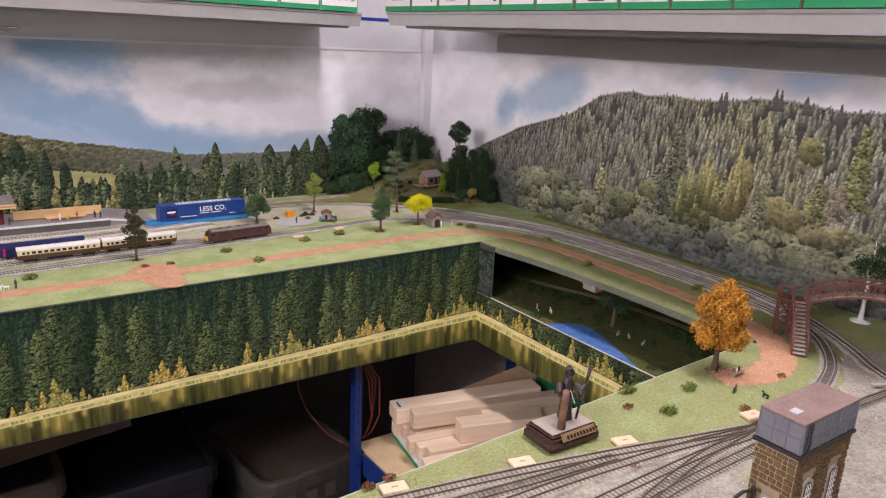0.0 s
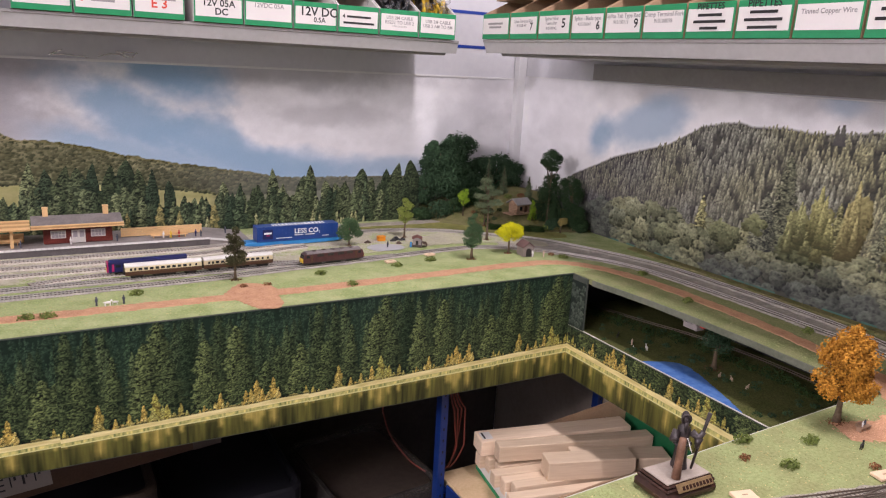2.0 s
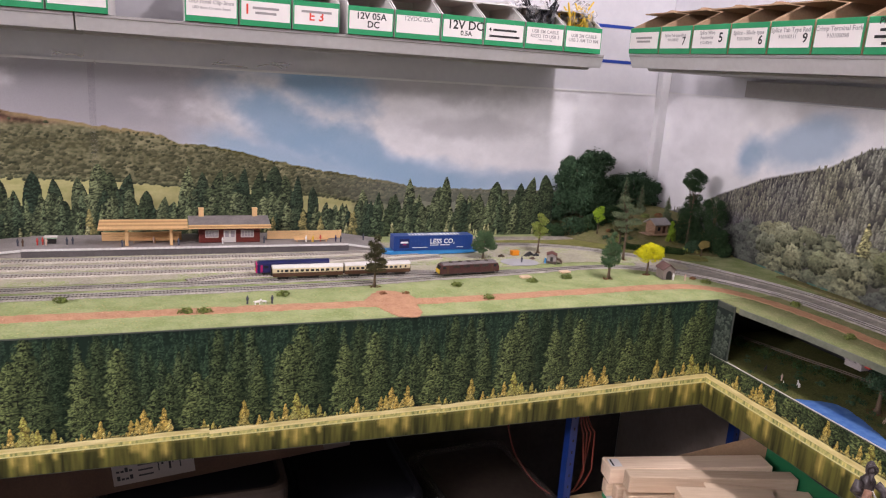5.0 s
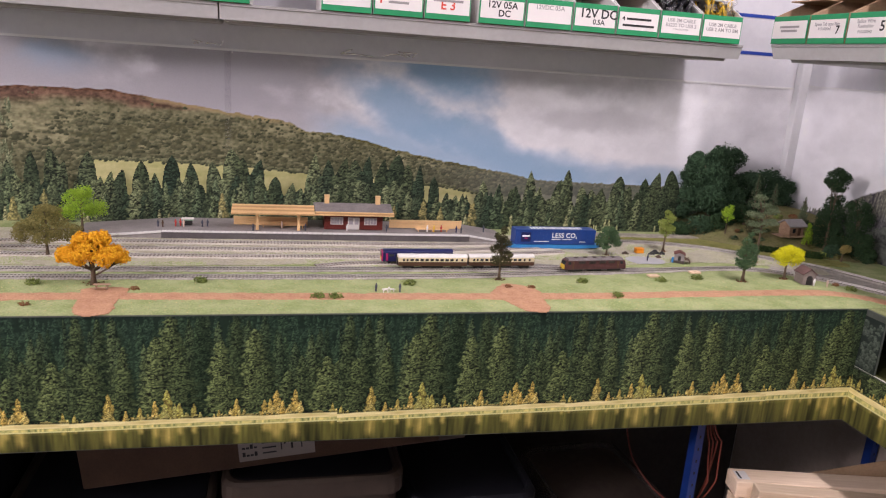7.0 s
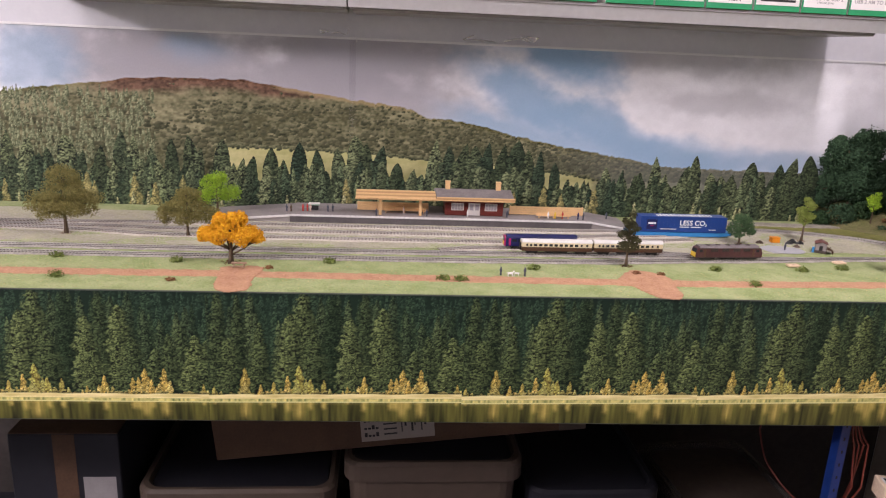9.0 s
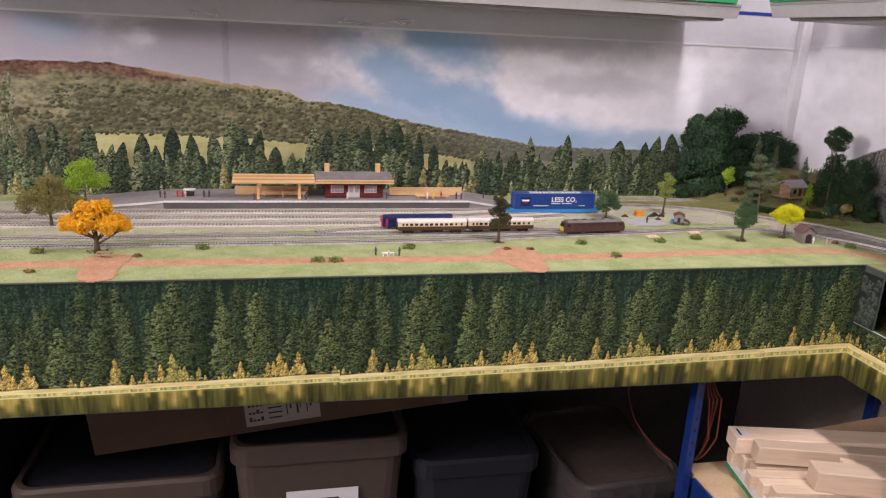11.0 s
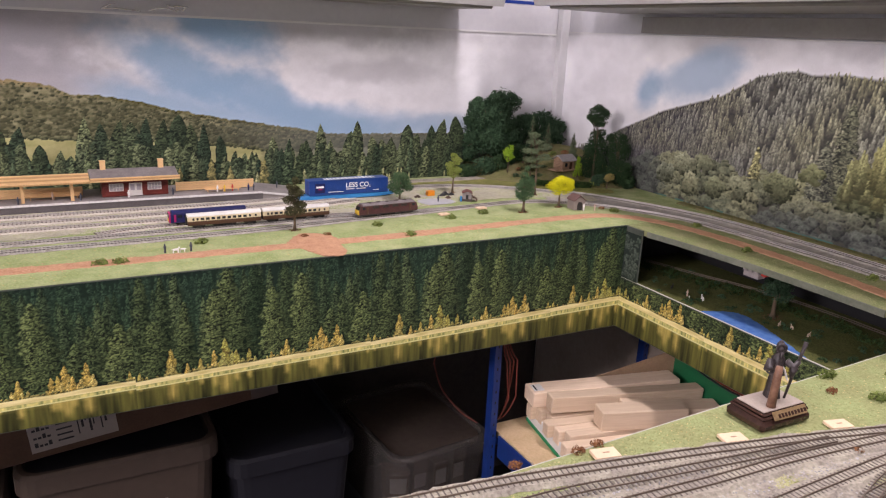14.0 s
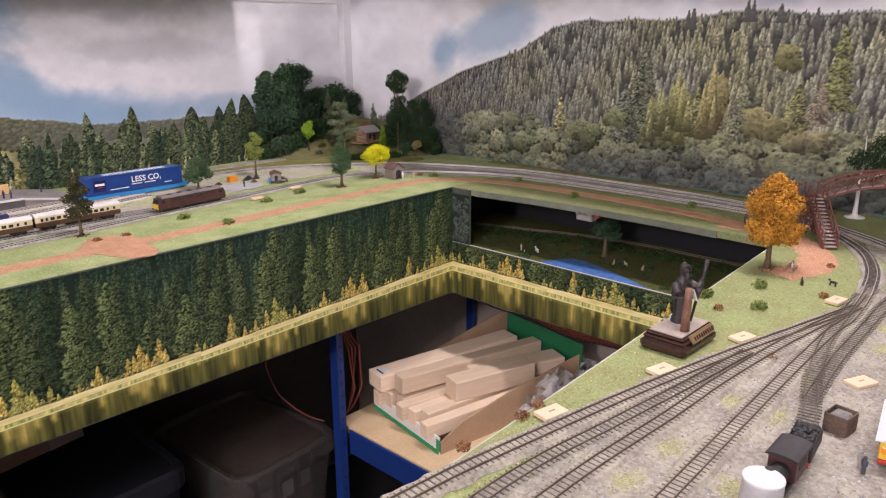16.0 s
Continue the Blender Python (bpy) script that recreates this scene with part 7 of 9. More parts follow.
rc = thing("railcar", "dark navy railcar with a magenta and yellow nose", "railcar", at=Matrix.Translation((-0.79, 0.2625, RT)) @ Matrix.Rotation(radians(1.5), 4, "Z"))
part("body", Geo().bevel_box(-0.066, 0.07, -0.0093, 0.0093, 0.004, 0.0225, 0.0014), C["navy"], rc)
part("roof", Geo().prism(arc_roof(0.009, 0.0224, 0.0265), -0.064, 0.07, XP), C["navy"], rc)
part("nose", Geo().prism([(-0.0085, 0.005), (0.0085, 0.005), (0.0085, 0.02), (0.006, 0.024), (-0.006, 0.024), (-0.0085, 0.02)], -0.0685, -0.0661, XP), C["magenta"], rc)
part("nose_panel", Geo().bevel_box(-0.0693, -0.0686, -0.005, 0.005, 0.007, 0.013, 0.0003), C["yellow"], rc)
part("windscreen", Geo().bevel_box(-0.0693, -0.0686, -0.007, 0.007, 0.0145, 0.0205, 0.0003), C["glass"], rc)
for s in (-1, 1):
    for k in range(10):
        x = -0.05 + k * 0.0118
        part("window", Geo().bevel_box(x - 0.0042, x + 0.0042, s * 0.0094 - 0.0003, s * 0.0094 + 0.0003, 0.0135, 0.0185, 0.0003), C["glass"], rc)
    part("door", Geo().bevel_box(-0.0605, -0.0565, s * 0.0094 - 0.0003, s * 0.0094 + 0.0003, 0.006, 0.02, 0.0003), C["magenta"], rc)
for x in (-0.046, 0.046):
    wheels(rc, x)

lo = thing("diesel_locomotive", "weathered maroon diesel locomotive with yellow ends", "locomotive", at=Matrix.Translation((-0.447, 0.2135, RT)) @ Matrix.Rotation(radians(4.7), 4, "Z"))
side = [(-0.066, 0.005), (0.066, 0.005), (0.0665, 0.013), (0.063, 0.0225), (0.06, 0.0235), (-0.06, 0.0235), (-0.063, 0.0225), (-0.0665, 0.013)]
part("body", Geo().prism([(a, b) for a, b in side], -0.0095, 0.0095, YP), C["maroon"], lo)
part("roof", Geo().prism([(-0.0094, 0.0232), (0.0094, 0.0232), (0.0066, 0.0268), (-0.0066, 0.0268)], -0.059, 0.059, XP), C["roof_grey"], lo)
for s in (-1, 1):
    part("cant_rail", Geo().bevel_box(-0.06, 0.06, s * 0.0094 - 0.0004, s * 0.0094 + 0.0004, 0.0226, 0.0236, 0.0002), C["roof_grey"], lo)
    part("sole_bar", Geo().bevel_box(-0.064, 0.064, s * 0.0094 - 0.0004, s * 0.0094 + 0.0004, 0.0042, 0.0058, 0.0002), C["dark"], lo)
    for x in (-0.042, 0.042):
        part("bogie_frame", Geo().bevel_box(x - 0.015, x + 0.015, s * 0.0078 - 0.0006, s * 0.0078 + 0.0006, 0.0012, 0.0042, 0.0004), C["dark"], lo)
for x in (-0.04, 0.0, 0.04):
    part("roof_fan", Geo().lathe([(0.0045, 0), (0.0045, 0.0008), (0.0036, 0.001), (0.0036, 0.0004), (0.0003, 0.0004)], 14, Matrix.Translation((x, 0, 0.0267))), C["soot"], lo)
for s in (-1, 1):
    part("yellow_panel", Geo().bevel_box(s * 0.0667 - 0.0006, s * 0.0667 + 0.0006, -0.0085, 0.0085, 0.006, 0.0145, 0.0003), C["yellow"], lo)
    part("windscreen", Geo().prism([(-0.0075, 0.0), (0.0075, 0.0), (0.0068, 0.0062), (-0.0068, 0.0062)], -0.0003, 0.0003, Matrix.Translation((s * 0.0655, 0, 0.0152)) @ Matrix.Rotation(radians(-20 * s), 4, "Y") @ XP), C["glass"], lo)
    for x in (-0.0565, 0.0565):
        part("cab_window", Geo().bevel_box(x - 0.003, x + 0.003, s * 0.0096 - 0.0003, s * 0.0096 + 0.0003, 0.0155, 0.0205, 0.0003), C["glass"], lo)
        part("cab_door", Geo().bevel_box(x * 0.86 - 0.002, x * 0.86 + 0.002, s * 0.0096 - 0.0003, s * 0.0096 + 0.0003, 0.0065, 0.021, 0.0003), C["brown"], lo)
    for x in (-0.03, -0.008, 0.014, 0.034):
        gr = part("grille", Geo().bevel_box(x - 0.007, x + 0.007, s * 0.0096 - 0.0002, s * 0.0096 + 0.0002, 0.0165, 0.0218, 0.0002), C["soot"], lo)
        for k in range(4):
            part("slat", Geo().box(x - 0.0066, x + 0.0066, s * 0.0099 - 0.0002, s * 0.0099 + 0.0002, 0.0171 + k * 0.0012, 0.0176 + k * 0.0012), C["dark"], gr)
    for y in (-0.0055, 0.0055):
        part("buffer", Geo().tube([(s * 0.0665, y, 0.006), (s * 0.069, y, 0.006), (s * 0.0692, y, 0.006)], [0.0007, 0.0007, 0.0014], 8), C["dark"], lo)
part("fuel_tank", Geo().bevel_box(-0.016, 0.016, -0.007, 0.007, 0.0015, 0.0049, 0.0006), C["dark"], lo)
for x in (-0.042, 0.042):
    wheels(lo, x, 0.018)
for x in (-0.02, 0.02):
    part("exhaust", Geo().bevel_box(x - 0.004, x + 0.004, -0.0025, 0.0025, 0.0268, 0.0283, 0.0004), C["soot"], lo)

cw = thing("container_wagon", "light blue flat wagon carrying a dark blue container", "wagon", at=Matrix.Translation((-0.467, 0.3985, RT)) @ Matrix.Rotation(radians(0.8), 4, "Z"))
part("deck", Geo().bevel_box(-0.112, 0.112, -0.0145, 0.0145, 0.0015, 0.0072, 0.0008), C["sky"], cw)
part("sole_bar", Geo().prism([(-0.112, 0.0012), (-0.09, -0.001), (-0.06, -0.002), (0.06, -0.002), (0.09, -0.001), (0.112, 0.0012), (0.112, 0.006), (-0.112, 0.006)], -0.0152, -0.0146, YP), C["sky"], cw)
for k in range(18):
    x = -0.095 + k * 0.0112
    part("deck_rib", Geo().box(x, x + 0.0012, -0.0158, -0.0153, -0.0006, 0.0016), C["sky"], cw)
for x in (-0.085, 0.085):
    b = part("bogie", Geo().bevel_box(x - 0.014, x + 0.014, -0.0068, 0.0068, -0.0009, 0.0014, 0.0004), C["dark"], cw)
    for dx in (-0.007, 0.007):
        for s in (-1, 1):
            part("wheel", Geo().tube([(x + dx, s * 0.0042, 0.0022), (x + dx, s * 0.0056, 0.0022)], 0.0022, 10), C["dark"], b)
co = thing("freight_container", "dark blue ribbed freight container with white lettering", "container", at=Matrix.Translation((-0.462, 0.3985, RT + 0.0073)) @ Matrix.Rotation(radians(0.8), 4, "Z"))
part("body", Geo().bevel_box(-0.092, 0.092, -0.0155, 0.0155, 0.0, 0.0325, 0.0007), C["blue"], co)
for z in (0.0008, 0.0312):
    part("rail_frame", Geo().bevel_box(-0.0925, 0.0925, -0.0162, -0.0156, z - 0.0006, z + 0.0014, 0.0002), C["blue"], co)
for k in range(24):
    x = -0.0905 + k * 0.00785
    part("rib", Geo().box(x - 0.0004, x + 0.0004, -0.0159, -0.0156, 0.0024, 0.0302), C["blue"], co)
for x in (-0.091, 0.091):
    part("corner_post", Geo().bevel_box(x - 0.0014, x + 0.0014, -0.0163, -0.0156, 0.0004, 0.0322, 0.0002), C["blue"], co)
face = lambda x, z: Matrix.Translation((x, -0.0163, z)) @ Matrix.Rotation(radians(90), 4, "X")
words("LESS CO", 0.0148, C["letter"], face(0.018, 0.0195), co)
words("2", 0.0065, C["letter"], face(0.0475, 0.0155), co)
for a, b in ((-0.009, 0.011), (0.0155, 0.0375)):
    part("underline", Geo().box(a, b, -0.0164, -0.0161, 0.0105, 0.0122), C["letter"], co)
part("slogan_bar", Geo().box(-0.05, -0.015, -0.0164, -0.0161, 0.006, 0.0074), C["letter"], co)
part("slogan_bar", Geo().box(0.055, 0.07, -0.0164, -0.0161, 0.0055, 0.0068), C["letter"], co)
part("badge", Geo().box(-0.0795, -0.0575, -0.0162, -0.0159, 0.006, 0.0265), C["navy"], co)
part("badge_bar", Geo().box(-0.077, -0.06, -0.0165, -0.0163, 0.0165, 0.0205), C["letter"], co)
part("badge_bar", Geo().box(-0.072, -0.064, -0.0165, -0.0163, 0.0125, 0.0145), C["magenta"], co)
r = random.Random(3)
x = -0.055
while x < 0.06:
    w = r.uniform(0.003, 0.0075)
    part("roof_mark", Geo().box(x, x + w, -0.008, 0.008, 0.0324, 0.0327), C["letter"], co)
    x += w + 0.0025

# ---------------------------------------------------------------- yard by the container
structure("ground_paving", patch([(-0.32, 0.275), (-0.26, 0.275), (-0.25, 0.31), (-0.3, 0.33), (-0.33, 0.31)], TOP + 0.0012, TOP + 0.0022, wobble=0.001), C["pave"], "pale grey paved square in the yard")
oc = thing("crate", "orange plastic crate in the yard", "crate", at=Matrix.Translation((-0.272, 0.362, TOP + 0.0012)))
part("body", Geo().bevel_box(-0.009, 0.009, -0.006, 0.006, 0, 0.0095, 0.001), C["orange"], oc)
part("lid", Geo().bevel_box(-0.0096, 0.0096, -0.0066, 0.0066, 0.0096, 0.0112, 0.0005), C["orange"], oc)
for k, (x, y, s, mt) in enumerate(((-0.235, 0.36, 0.01, "coal"), (-0.222, 0.352, 0.008, "coal"), (-0.246, 0.352, 0.007, "coal"), (-0.245, 0.325, 0.006, "rust"), (-0.31, 0.352, 0.007, "rust"))):
    r = random.Random(300 + k)
    g = Geo()
    for _ in range(60):
        a, q = r.uniform(0, 6.28), math.sqrt(r.random())
        px, py = x + math.cos(a) * q * s, y + math.sin(a) * q * s * 0.7
        z = TOP + 0.001 + (1 - q) * s * 0.8
        e = r.uniform(0.0008, 0.0018)
        g.bevel_box(-e, e, -e, e, -e, e, e * 0.4, Matrix.Translation((px, py, z)) @ Euler((r.random() * 3, r.random() * 3, r.random() * 3)).to_matrix().to_4x4())
    tagged(part("scrap_heap", g, C[mt], None, "small dark heap of coal and scrap"), category="heap", group="yard heaps")


def hut(name, m, w, d, h, wall, roof, label, arch=False, slope=0.75):
    t = thing(name, label, "hut", at=m)
    part("wall", Geo().bevel_box(-w, w, -d, d, 0, h, 0.0004), wall, t)
    part("gable", Geo().prism([(-w, h), (w, h), (0, h + w * slope)], -d + 0.0003, d - 0.0003, YP), wall, t)
    for s in (-1, 1):
        part("roof_slope", Geo().prism([(s * (w + 0.002), h - 0.001), (s * (w + 0.002), h + 0.0006), (0, h + w * slope + 0.0026), (0, h + w * slope + 0.0006)], -d - 0.002, d + 0.002, YP), roof, t)
    if arch:
        prof = [(-w * 0.45, 0.0005)] + [(-w * 0.45 * math.cos(math.pi * k / 8), h * 0.62 + w * 0.45 * math.sin(math.pi * k / 8)) for k in range(9)] + [(w * 0.45, 0.0005)]
        part("doorway", Geo().prism(prof, -d - 0.0006, -d - 0.0001, YP), C["dark"], t)
    else:
        part("door", Geo().bevel_box(-w * 0.3, w * 0.3, -d - 0.0006, -d - 0.0001, 0.0004, h * 0.8, 0.0002), C["dark"], t)
        part("window", Geo().bevel_box(w, w + 0.0005, -d * 0.3, d * 0.4, h * 0.4, h * 0.8, 0.0002), C["glass"], t)
    return t


yh = hut("yard_hut", Matrix.Translation((-0.216, 0.29, TOP + 0.0012)) @ Matrix.Rotation(radians(-28), 4, "Z"), 0.0098, 0.0095, 0.019, C["grey_wall"], C["tile_red"], "grey two-storey hut with a red tiled roof and timber lean-to", slope=0.35)
part("plinth_course", Geo().bevel_box(-0.0112, 0.0112, -0.011, 0.011, 0, 0.0055, 0.0005), C["soot"], yh)
part("lean_to_roof", Geo().prism([(0.0098, 0.0118), (0.0098, 0.0128), (0.0235, 0.0052), (0.0235, 0.0042)], -0.0085, 0.0085, YP), C["brown"], yh)
for y in (-0.0075, 0.0, 0.0075):
    part("lean_to_post", Geo().bevel_box(0.0215, 0.0228, y - 0.0006, y + 0.0006, 0, 0.0046, 0.0002), C["brown"], yh)
part("blue_board", Geo().bevel_box(-0.0155, -0.0115, -0.011, -0.0095, 0, 0.012, 0.0003), C["sky"], yh)
hut("garden_shed", Matrix.Translation((-0.018, 0.148, TOP + 0.0008)) @ Matrix.Rotation(radians(-8), 4, "Z"), 0.0135, 0.0155, 0.021, C["shelter_wall"], C["tile_brown"], "grey stone shelter with an arched doorway and brown roof", True)
g = Geo()
r = random.Random(9)
for k in range(8):
    a = Vector((-0.185 + r.uniform(-0.006, 0.006), 0.305 + r.uniform(-0.006, 0.006), TOP + 0.002))
    g.tube([a, a + Vector((r.uniform(-0.012, 0.012), r.uniform(-0.006, 0.006), r.uniform(0.001, 0.009)))], 0.0006, 5)
tagged(part("scrap_pile", g, C["rust"], None, "tangle of rusty rods beside the hut"), category="scrap")


# ply plates over the point motors
def plate(x, y, turn, s=0.011, label="pale plywood cover plate beside the track"):
    t = thing("ply_plate", label, "plate", "plywood plates", at=Matrix.Translation((x, y, TOP + 0.001)) @ Matrix.Rotation(radians(turn), 4, "Z"))
    part("plate", Geo().bevel_box(-s, s, -s * 0.62, s * 0.62, 0, 0.0034, 0.0004), C["paper"], t)
    part("slot", Geo().box(-s * 0.2, s * 0.3, -s * 0.07, s * 0.07, 0.0033, 0.0036), C["log"], t)
    return t


for x, y, a in ((-0.33, 0.187, 5), (-0.225, 0.212, 8), (-0.62, -0.665, -12), (-0.488, -0.694, -14), (-0.366, -0.72, -15), (-0.19, -0.758, -10), (-0.394, -0.834, -25)):
    plate(x, y, a, 0.011 if y > 0 else 0.0125)


# picnic bench below the orange tree
def picnic(m, label):
    t = thing("picnic_bench", label, "bench", at=m)
    part("tabletop", Geo().bevel_box(-0.012, 0.012, -0.004, 0.004, 0.0075, 0.0085, 0.0002), C["log"], t)
    for s in (-1, 1):
        part("seat", Geo().bevel_box(-0.012, 0.012, s * 0.0075 - 0.0016, s * 0.0075 + 0.0016, 0.004, 0.0049, 0.0002), C["log"], t)
        part("leg", Geo().bevel_box(s * 0.008 - 0.0008, s * 0.008 + 0.0008, -0.0085, 0.0085, 0.0028, 0.0039, 0.0002), C["log"], t)
        part("leg", Geo().box(s * 0.008 - 0.0007, s * 0.008 + 0.0007, -0.003, 0.003, 0.0, 0.0074), C["log"], t)
    return t


picnic(Matrix.Translation((-1.317, 0.113, TOP + 0.0013)), "brown timber picnic bench on the clay path")
bench("bench", -0.118, -0.096, -0.683, TOP + 0.0011, C["log"], "small brown bench beneath the autumn tree", 0.01)
figure(-0.11, -0.6835, TOP + 0.0055, C["whitefig"], 0.0085, "tiny pale seated figure on the bench")
figure(-0.103, -0.682, TOP + 0.0055, C["jeans"], 0.0085, "tiny dark seated figure on the bench")


# ---------------------------------------------------------------- footbridge
def footbridge():
    t = thing("footbridge", "dark red lattice footbridge with stairs over the tracks", "bridge", at=Matrix.Translation((0.03, -0.69, TOP + 0.001)) @ Matrix.Rotation(radians(36), 4, "Z"))
    # local x climbs the stairs; deck then turns to local -y
    n, run, rise = 14, 0.075, 0.058
    w, far = 0.0085, 0.026
    for k in range(n):
        part("tread", Geo().bevel_box(k * run / n, (k + 1.25) * run / n, -w, w, (k + 0.6) * rise / n, (k + 1) * rise / n, 0.0002), C["step"], t)
    for s in (-1, 1):
        part("stringer", Geo().prism([(0, 0), (0.008, 0), (run + 0.004, rise - 0.006), (run + 0.004, rise + 0.001), (0, 0.007)], s * w - 0.0007 + s * 0.001, s * w + 0.0007 + s * 0.001, YP), C["brick"], t)
        part("handrail", Geo().prism([(0, 0.018), (0, 0.0205), (run, rise + 0.0205), (run, rise + 0.018)], s * w - 0.0008 + s * 0.001, s * w + 0.0008 + s * 0.001, YP), C["brick"], t)
        for k in range(8):
            x = k * run / 7
            z = x / run * rise
            part("baluster", Geo().box(x - 0.0007, x + 0.0007, s * (w + 0.001) - 0.0005, s * (w + 0.001) + 0.0005, z + 0.004, z + 0.019), C["brick"], t)
    part("landing", Geo().bevel_box(run, run + 0.026, -w - 0.002, far + 0.001, rise - 0.003, rise, 0.0003), C["brick"], t)
    for x in (run + 0.002, run + 0.023):
        for y in (-w - 0.001, w + 0.001, far):
            part("trestle_leg", Geo().box(x - 0.0012, x + 0.0012, y - 0.0012, y + 0.0012, 0, rise + 0.02), C["brick"], t)
        for y0, y1 in ((-w - 0.001, w + 0.001), (w + 0.001, far)):
            for z0 in (0.003, 0.03):
                for za, zb in ((z0, z0 + 0.024), (z0 + 0.024, z0)):
                    part("brace", Geo().tube([(x, y0, za), (x, y1, zb)], 0.0008, 5), C["brick"], t)
            part("rail_bar", Geo().box(x - 0.0008, x + 0.0008, y0, y1, 0.0285, 0.03), C["brick"], t)
    for y in (-w - 0.001, far):
        for z0 in (0.003, 0.03):
            for a, b in (((run + 0.002, z0), (run + 0.023, z0 + 0.024)), ((run + 0.002, z0 + 0.024), (run + 0.023, z0))):
                part("brace", Geo().tube([(a[0], y, a[1]), (b[0], y, b[1])], 0.0008, 5), C["brick"], t)
    part("handrail", Geo().box(run, run + 0.025, far - 0.0008, far + 0.0008, rise + 0.018, rise + 0.0205), C["brick"], t)
    part("handrail", Geo().box(run + 0.001, run + 0.003, w + 0.002, far - 0.0009, rise + 0.018, rise + 0.0205), C["brick"], t)
    # span, arched, heading right of the stairs
    L_ = 0.17
    for s in (-1, 1):
        x = run + 0.0125 + s * 0.0115
        pts = [(-w - L_ * k / 10, rise + 0.02 * math.sin(math.pi * k / 10)) for k in range(11)]
        for lo_, hi_ in ((-0.004, -0.001), (0.0175, 0.02)):
            part("chord", Geo().prism([(p, z + lo_) for p, z in pts] + [(p, z + hi_) for p, z in reversed(pts)], x - 0.0008, x + 0.0008, XP), C["brick"], t)
        for k in range(10):
            (p, z), (q, u) = pts[k], pts[k + 1]
            part("lattice", Geo().tube([(x, p, z), (x, q, u + 0.018)], 0.0007, 5), C["brick"], t)
            part("lattice", Geo().tube([(x, p, z + 0.018), (x, q, u)], 0.0007, 5), C["brick"], t)
            part("upright", Geo().box(x - 0.0007, x + 0.0007, p - 0.0007, p + 0.0007, z - 0.001, z + 0.018), C["brick"], t)
    pts = [(-w - L_ * k / 10, rise + 0.02 * math.sin(math.pi * k / 10)) for k in range(11)]
    part("deck", Geo().prism([(p, z - 0.001) for p, z in pts] + [(p, z + 0.0003) for p, z in reversed(pts)], run + 0.0015, run + 0.0235, XP), C["step"], t)
    for s in (0, 1):
        y = -w - L_ - 0.004 - s * 0.018
        for x in (run + 0.002, run + 0.023):
            part("trestle_leg", Geo().box(x - 0.0012, x + 0.0012, y - 0.0012, y + 0.0012, 0, rise + 0.02), C["brick"], t)
    return t


footbridge()
figure(0.09, -0.628, TOP + 0.06, C["jeans"], 0.012, "tiny figure standing at the top of the stairs")


# dark tree on a white moulded stem beyond the bridge
wt = tree(0.262, -0.662, TOP, 0.15, [(-0.1, -0.25, 0.72, 0.26, 0.26, 0.18), (-0.2, -0.05, 0.66, 0.2, 0.2, 0.13), (-0.1, -0.5, 0.7, 0.24, 0.24, 0.18), (-0.15, -0.3, 0.9, 0.2, 0.22, 0.1)], L["dark"], "dark green tree on a bare white stem", 0.0032, 0.4, 1600, 0.003, 61, base=False)
for ob in wt.children:
    if ob.name.startswith("trunk"):
        ob.data.materials.clear()
        ob.data.materials.append(C["whitefig"])
part("stem_foot", Geo().lathe([(0.016, 0), (0.0155, 0.0012), (0.008, 0.002), (0.004, 0.006), (0.0034, 0.012)], 14), C["whitefig"], wt, "white moulded foot", smooth=True)
sg = thing("signal_gantry", "weathered brown timber staging beside the outer track", "staging", at=Matrix.Translation((0.175, -0.775, TOP)))
part("deck", Geo().bevel_box(-0.03, 0.03, -0.01, 0.01, 0.004, 0.006, 0.0003), C["brick"], sg)
for x in (-0.027, 0.027):
    for y in (-0.008, 0.008):
        part("post", Geo().box(x - 0.001, x + 0.001, y - 0.001, y + 0.001, 0, 0.004), C["brick"], sg)
bn = thing("bench", "pale grey timber bench near the outer curve", "bench", at=Matrix.Translation((0.028, -0.8, TOP + 0.0012)) @ Matrix.Rotation(radians(-30), 4, "Z"))
part("seat", Geo().bevel_box(-0.012, 0.012, -0.0025, 0.0025, 0.0045, 0.0056, 0.0002), C["pave"], bn)
for x in (-0.009, 0.009):
    part("leg", Geo().box(x - 0.0008, x + 0.0008, -0.002, 0.002, 0, 0.0045), C["pave"], bn)


# ---------------------------------------------------------------- statue
sp = thing("statue_plinth", "varnished brown wooden plinth with a brass plate", "plinth", at=Matrix.Translation((-0.417, -0.676, TOP)) @ Matrix.Rotation(radians(-1), 4, "Z"))
part("base", Geo().bevel_box(-0.036, 0.036, -0.024, 0.024, 0.0, 0.012, 0.004), C["plinth"], sp)
part("moulding", Geo().bevel_box(-0.0335, 0.0335, -0.0215, 0.0215, 0.0121, 0.0155, 0.0015), C["plinth"], sp)
part("moulding", Geo().bevel_box(-0.0315, 0.0315, -0.0195, 0.0195, 0.0156, 0.0185, 0.0012), C["plinth"], sp)
part("top", Geo().bevel_box(-0.029, 0.029, -0.017, 0.017, 0.0186, 0.0202, 0.0006), C["plinth_top"], sp)
pl = part("name_plate", Geo().bevel_box(-0.023, 0.025, -0.0006, 0.0006, -0.0045, 0.0045, 0.0005, Matrix.Translation((0.003, -0.0215, 0.0155)) @ Matrix.Rotation(radians(-38), 4, "X")), C["brass"], sp, "worn brass plate")
for k in range(9):
    x = -0.0165 + k * 0.0046
    part("plate_mark", Geo().box(x, x + 0.0032, -0.0004, 0.0004, -0.002, 0.002, Matrix.Translation((0.003, -0.0223, 0.0151)) @ Matrix.Rotation(radians(-38), 4, "X")), C["plinth"], pl)


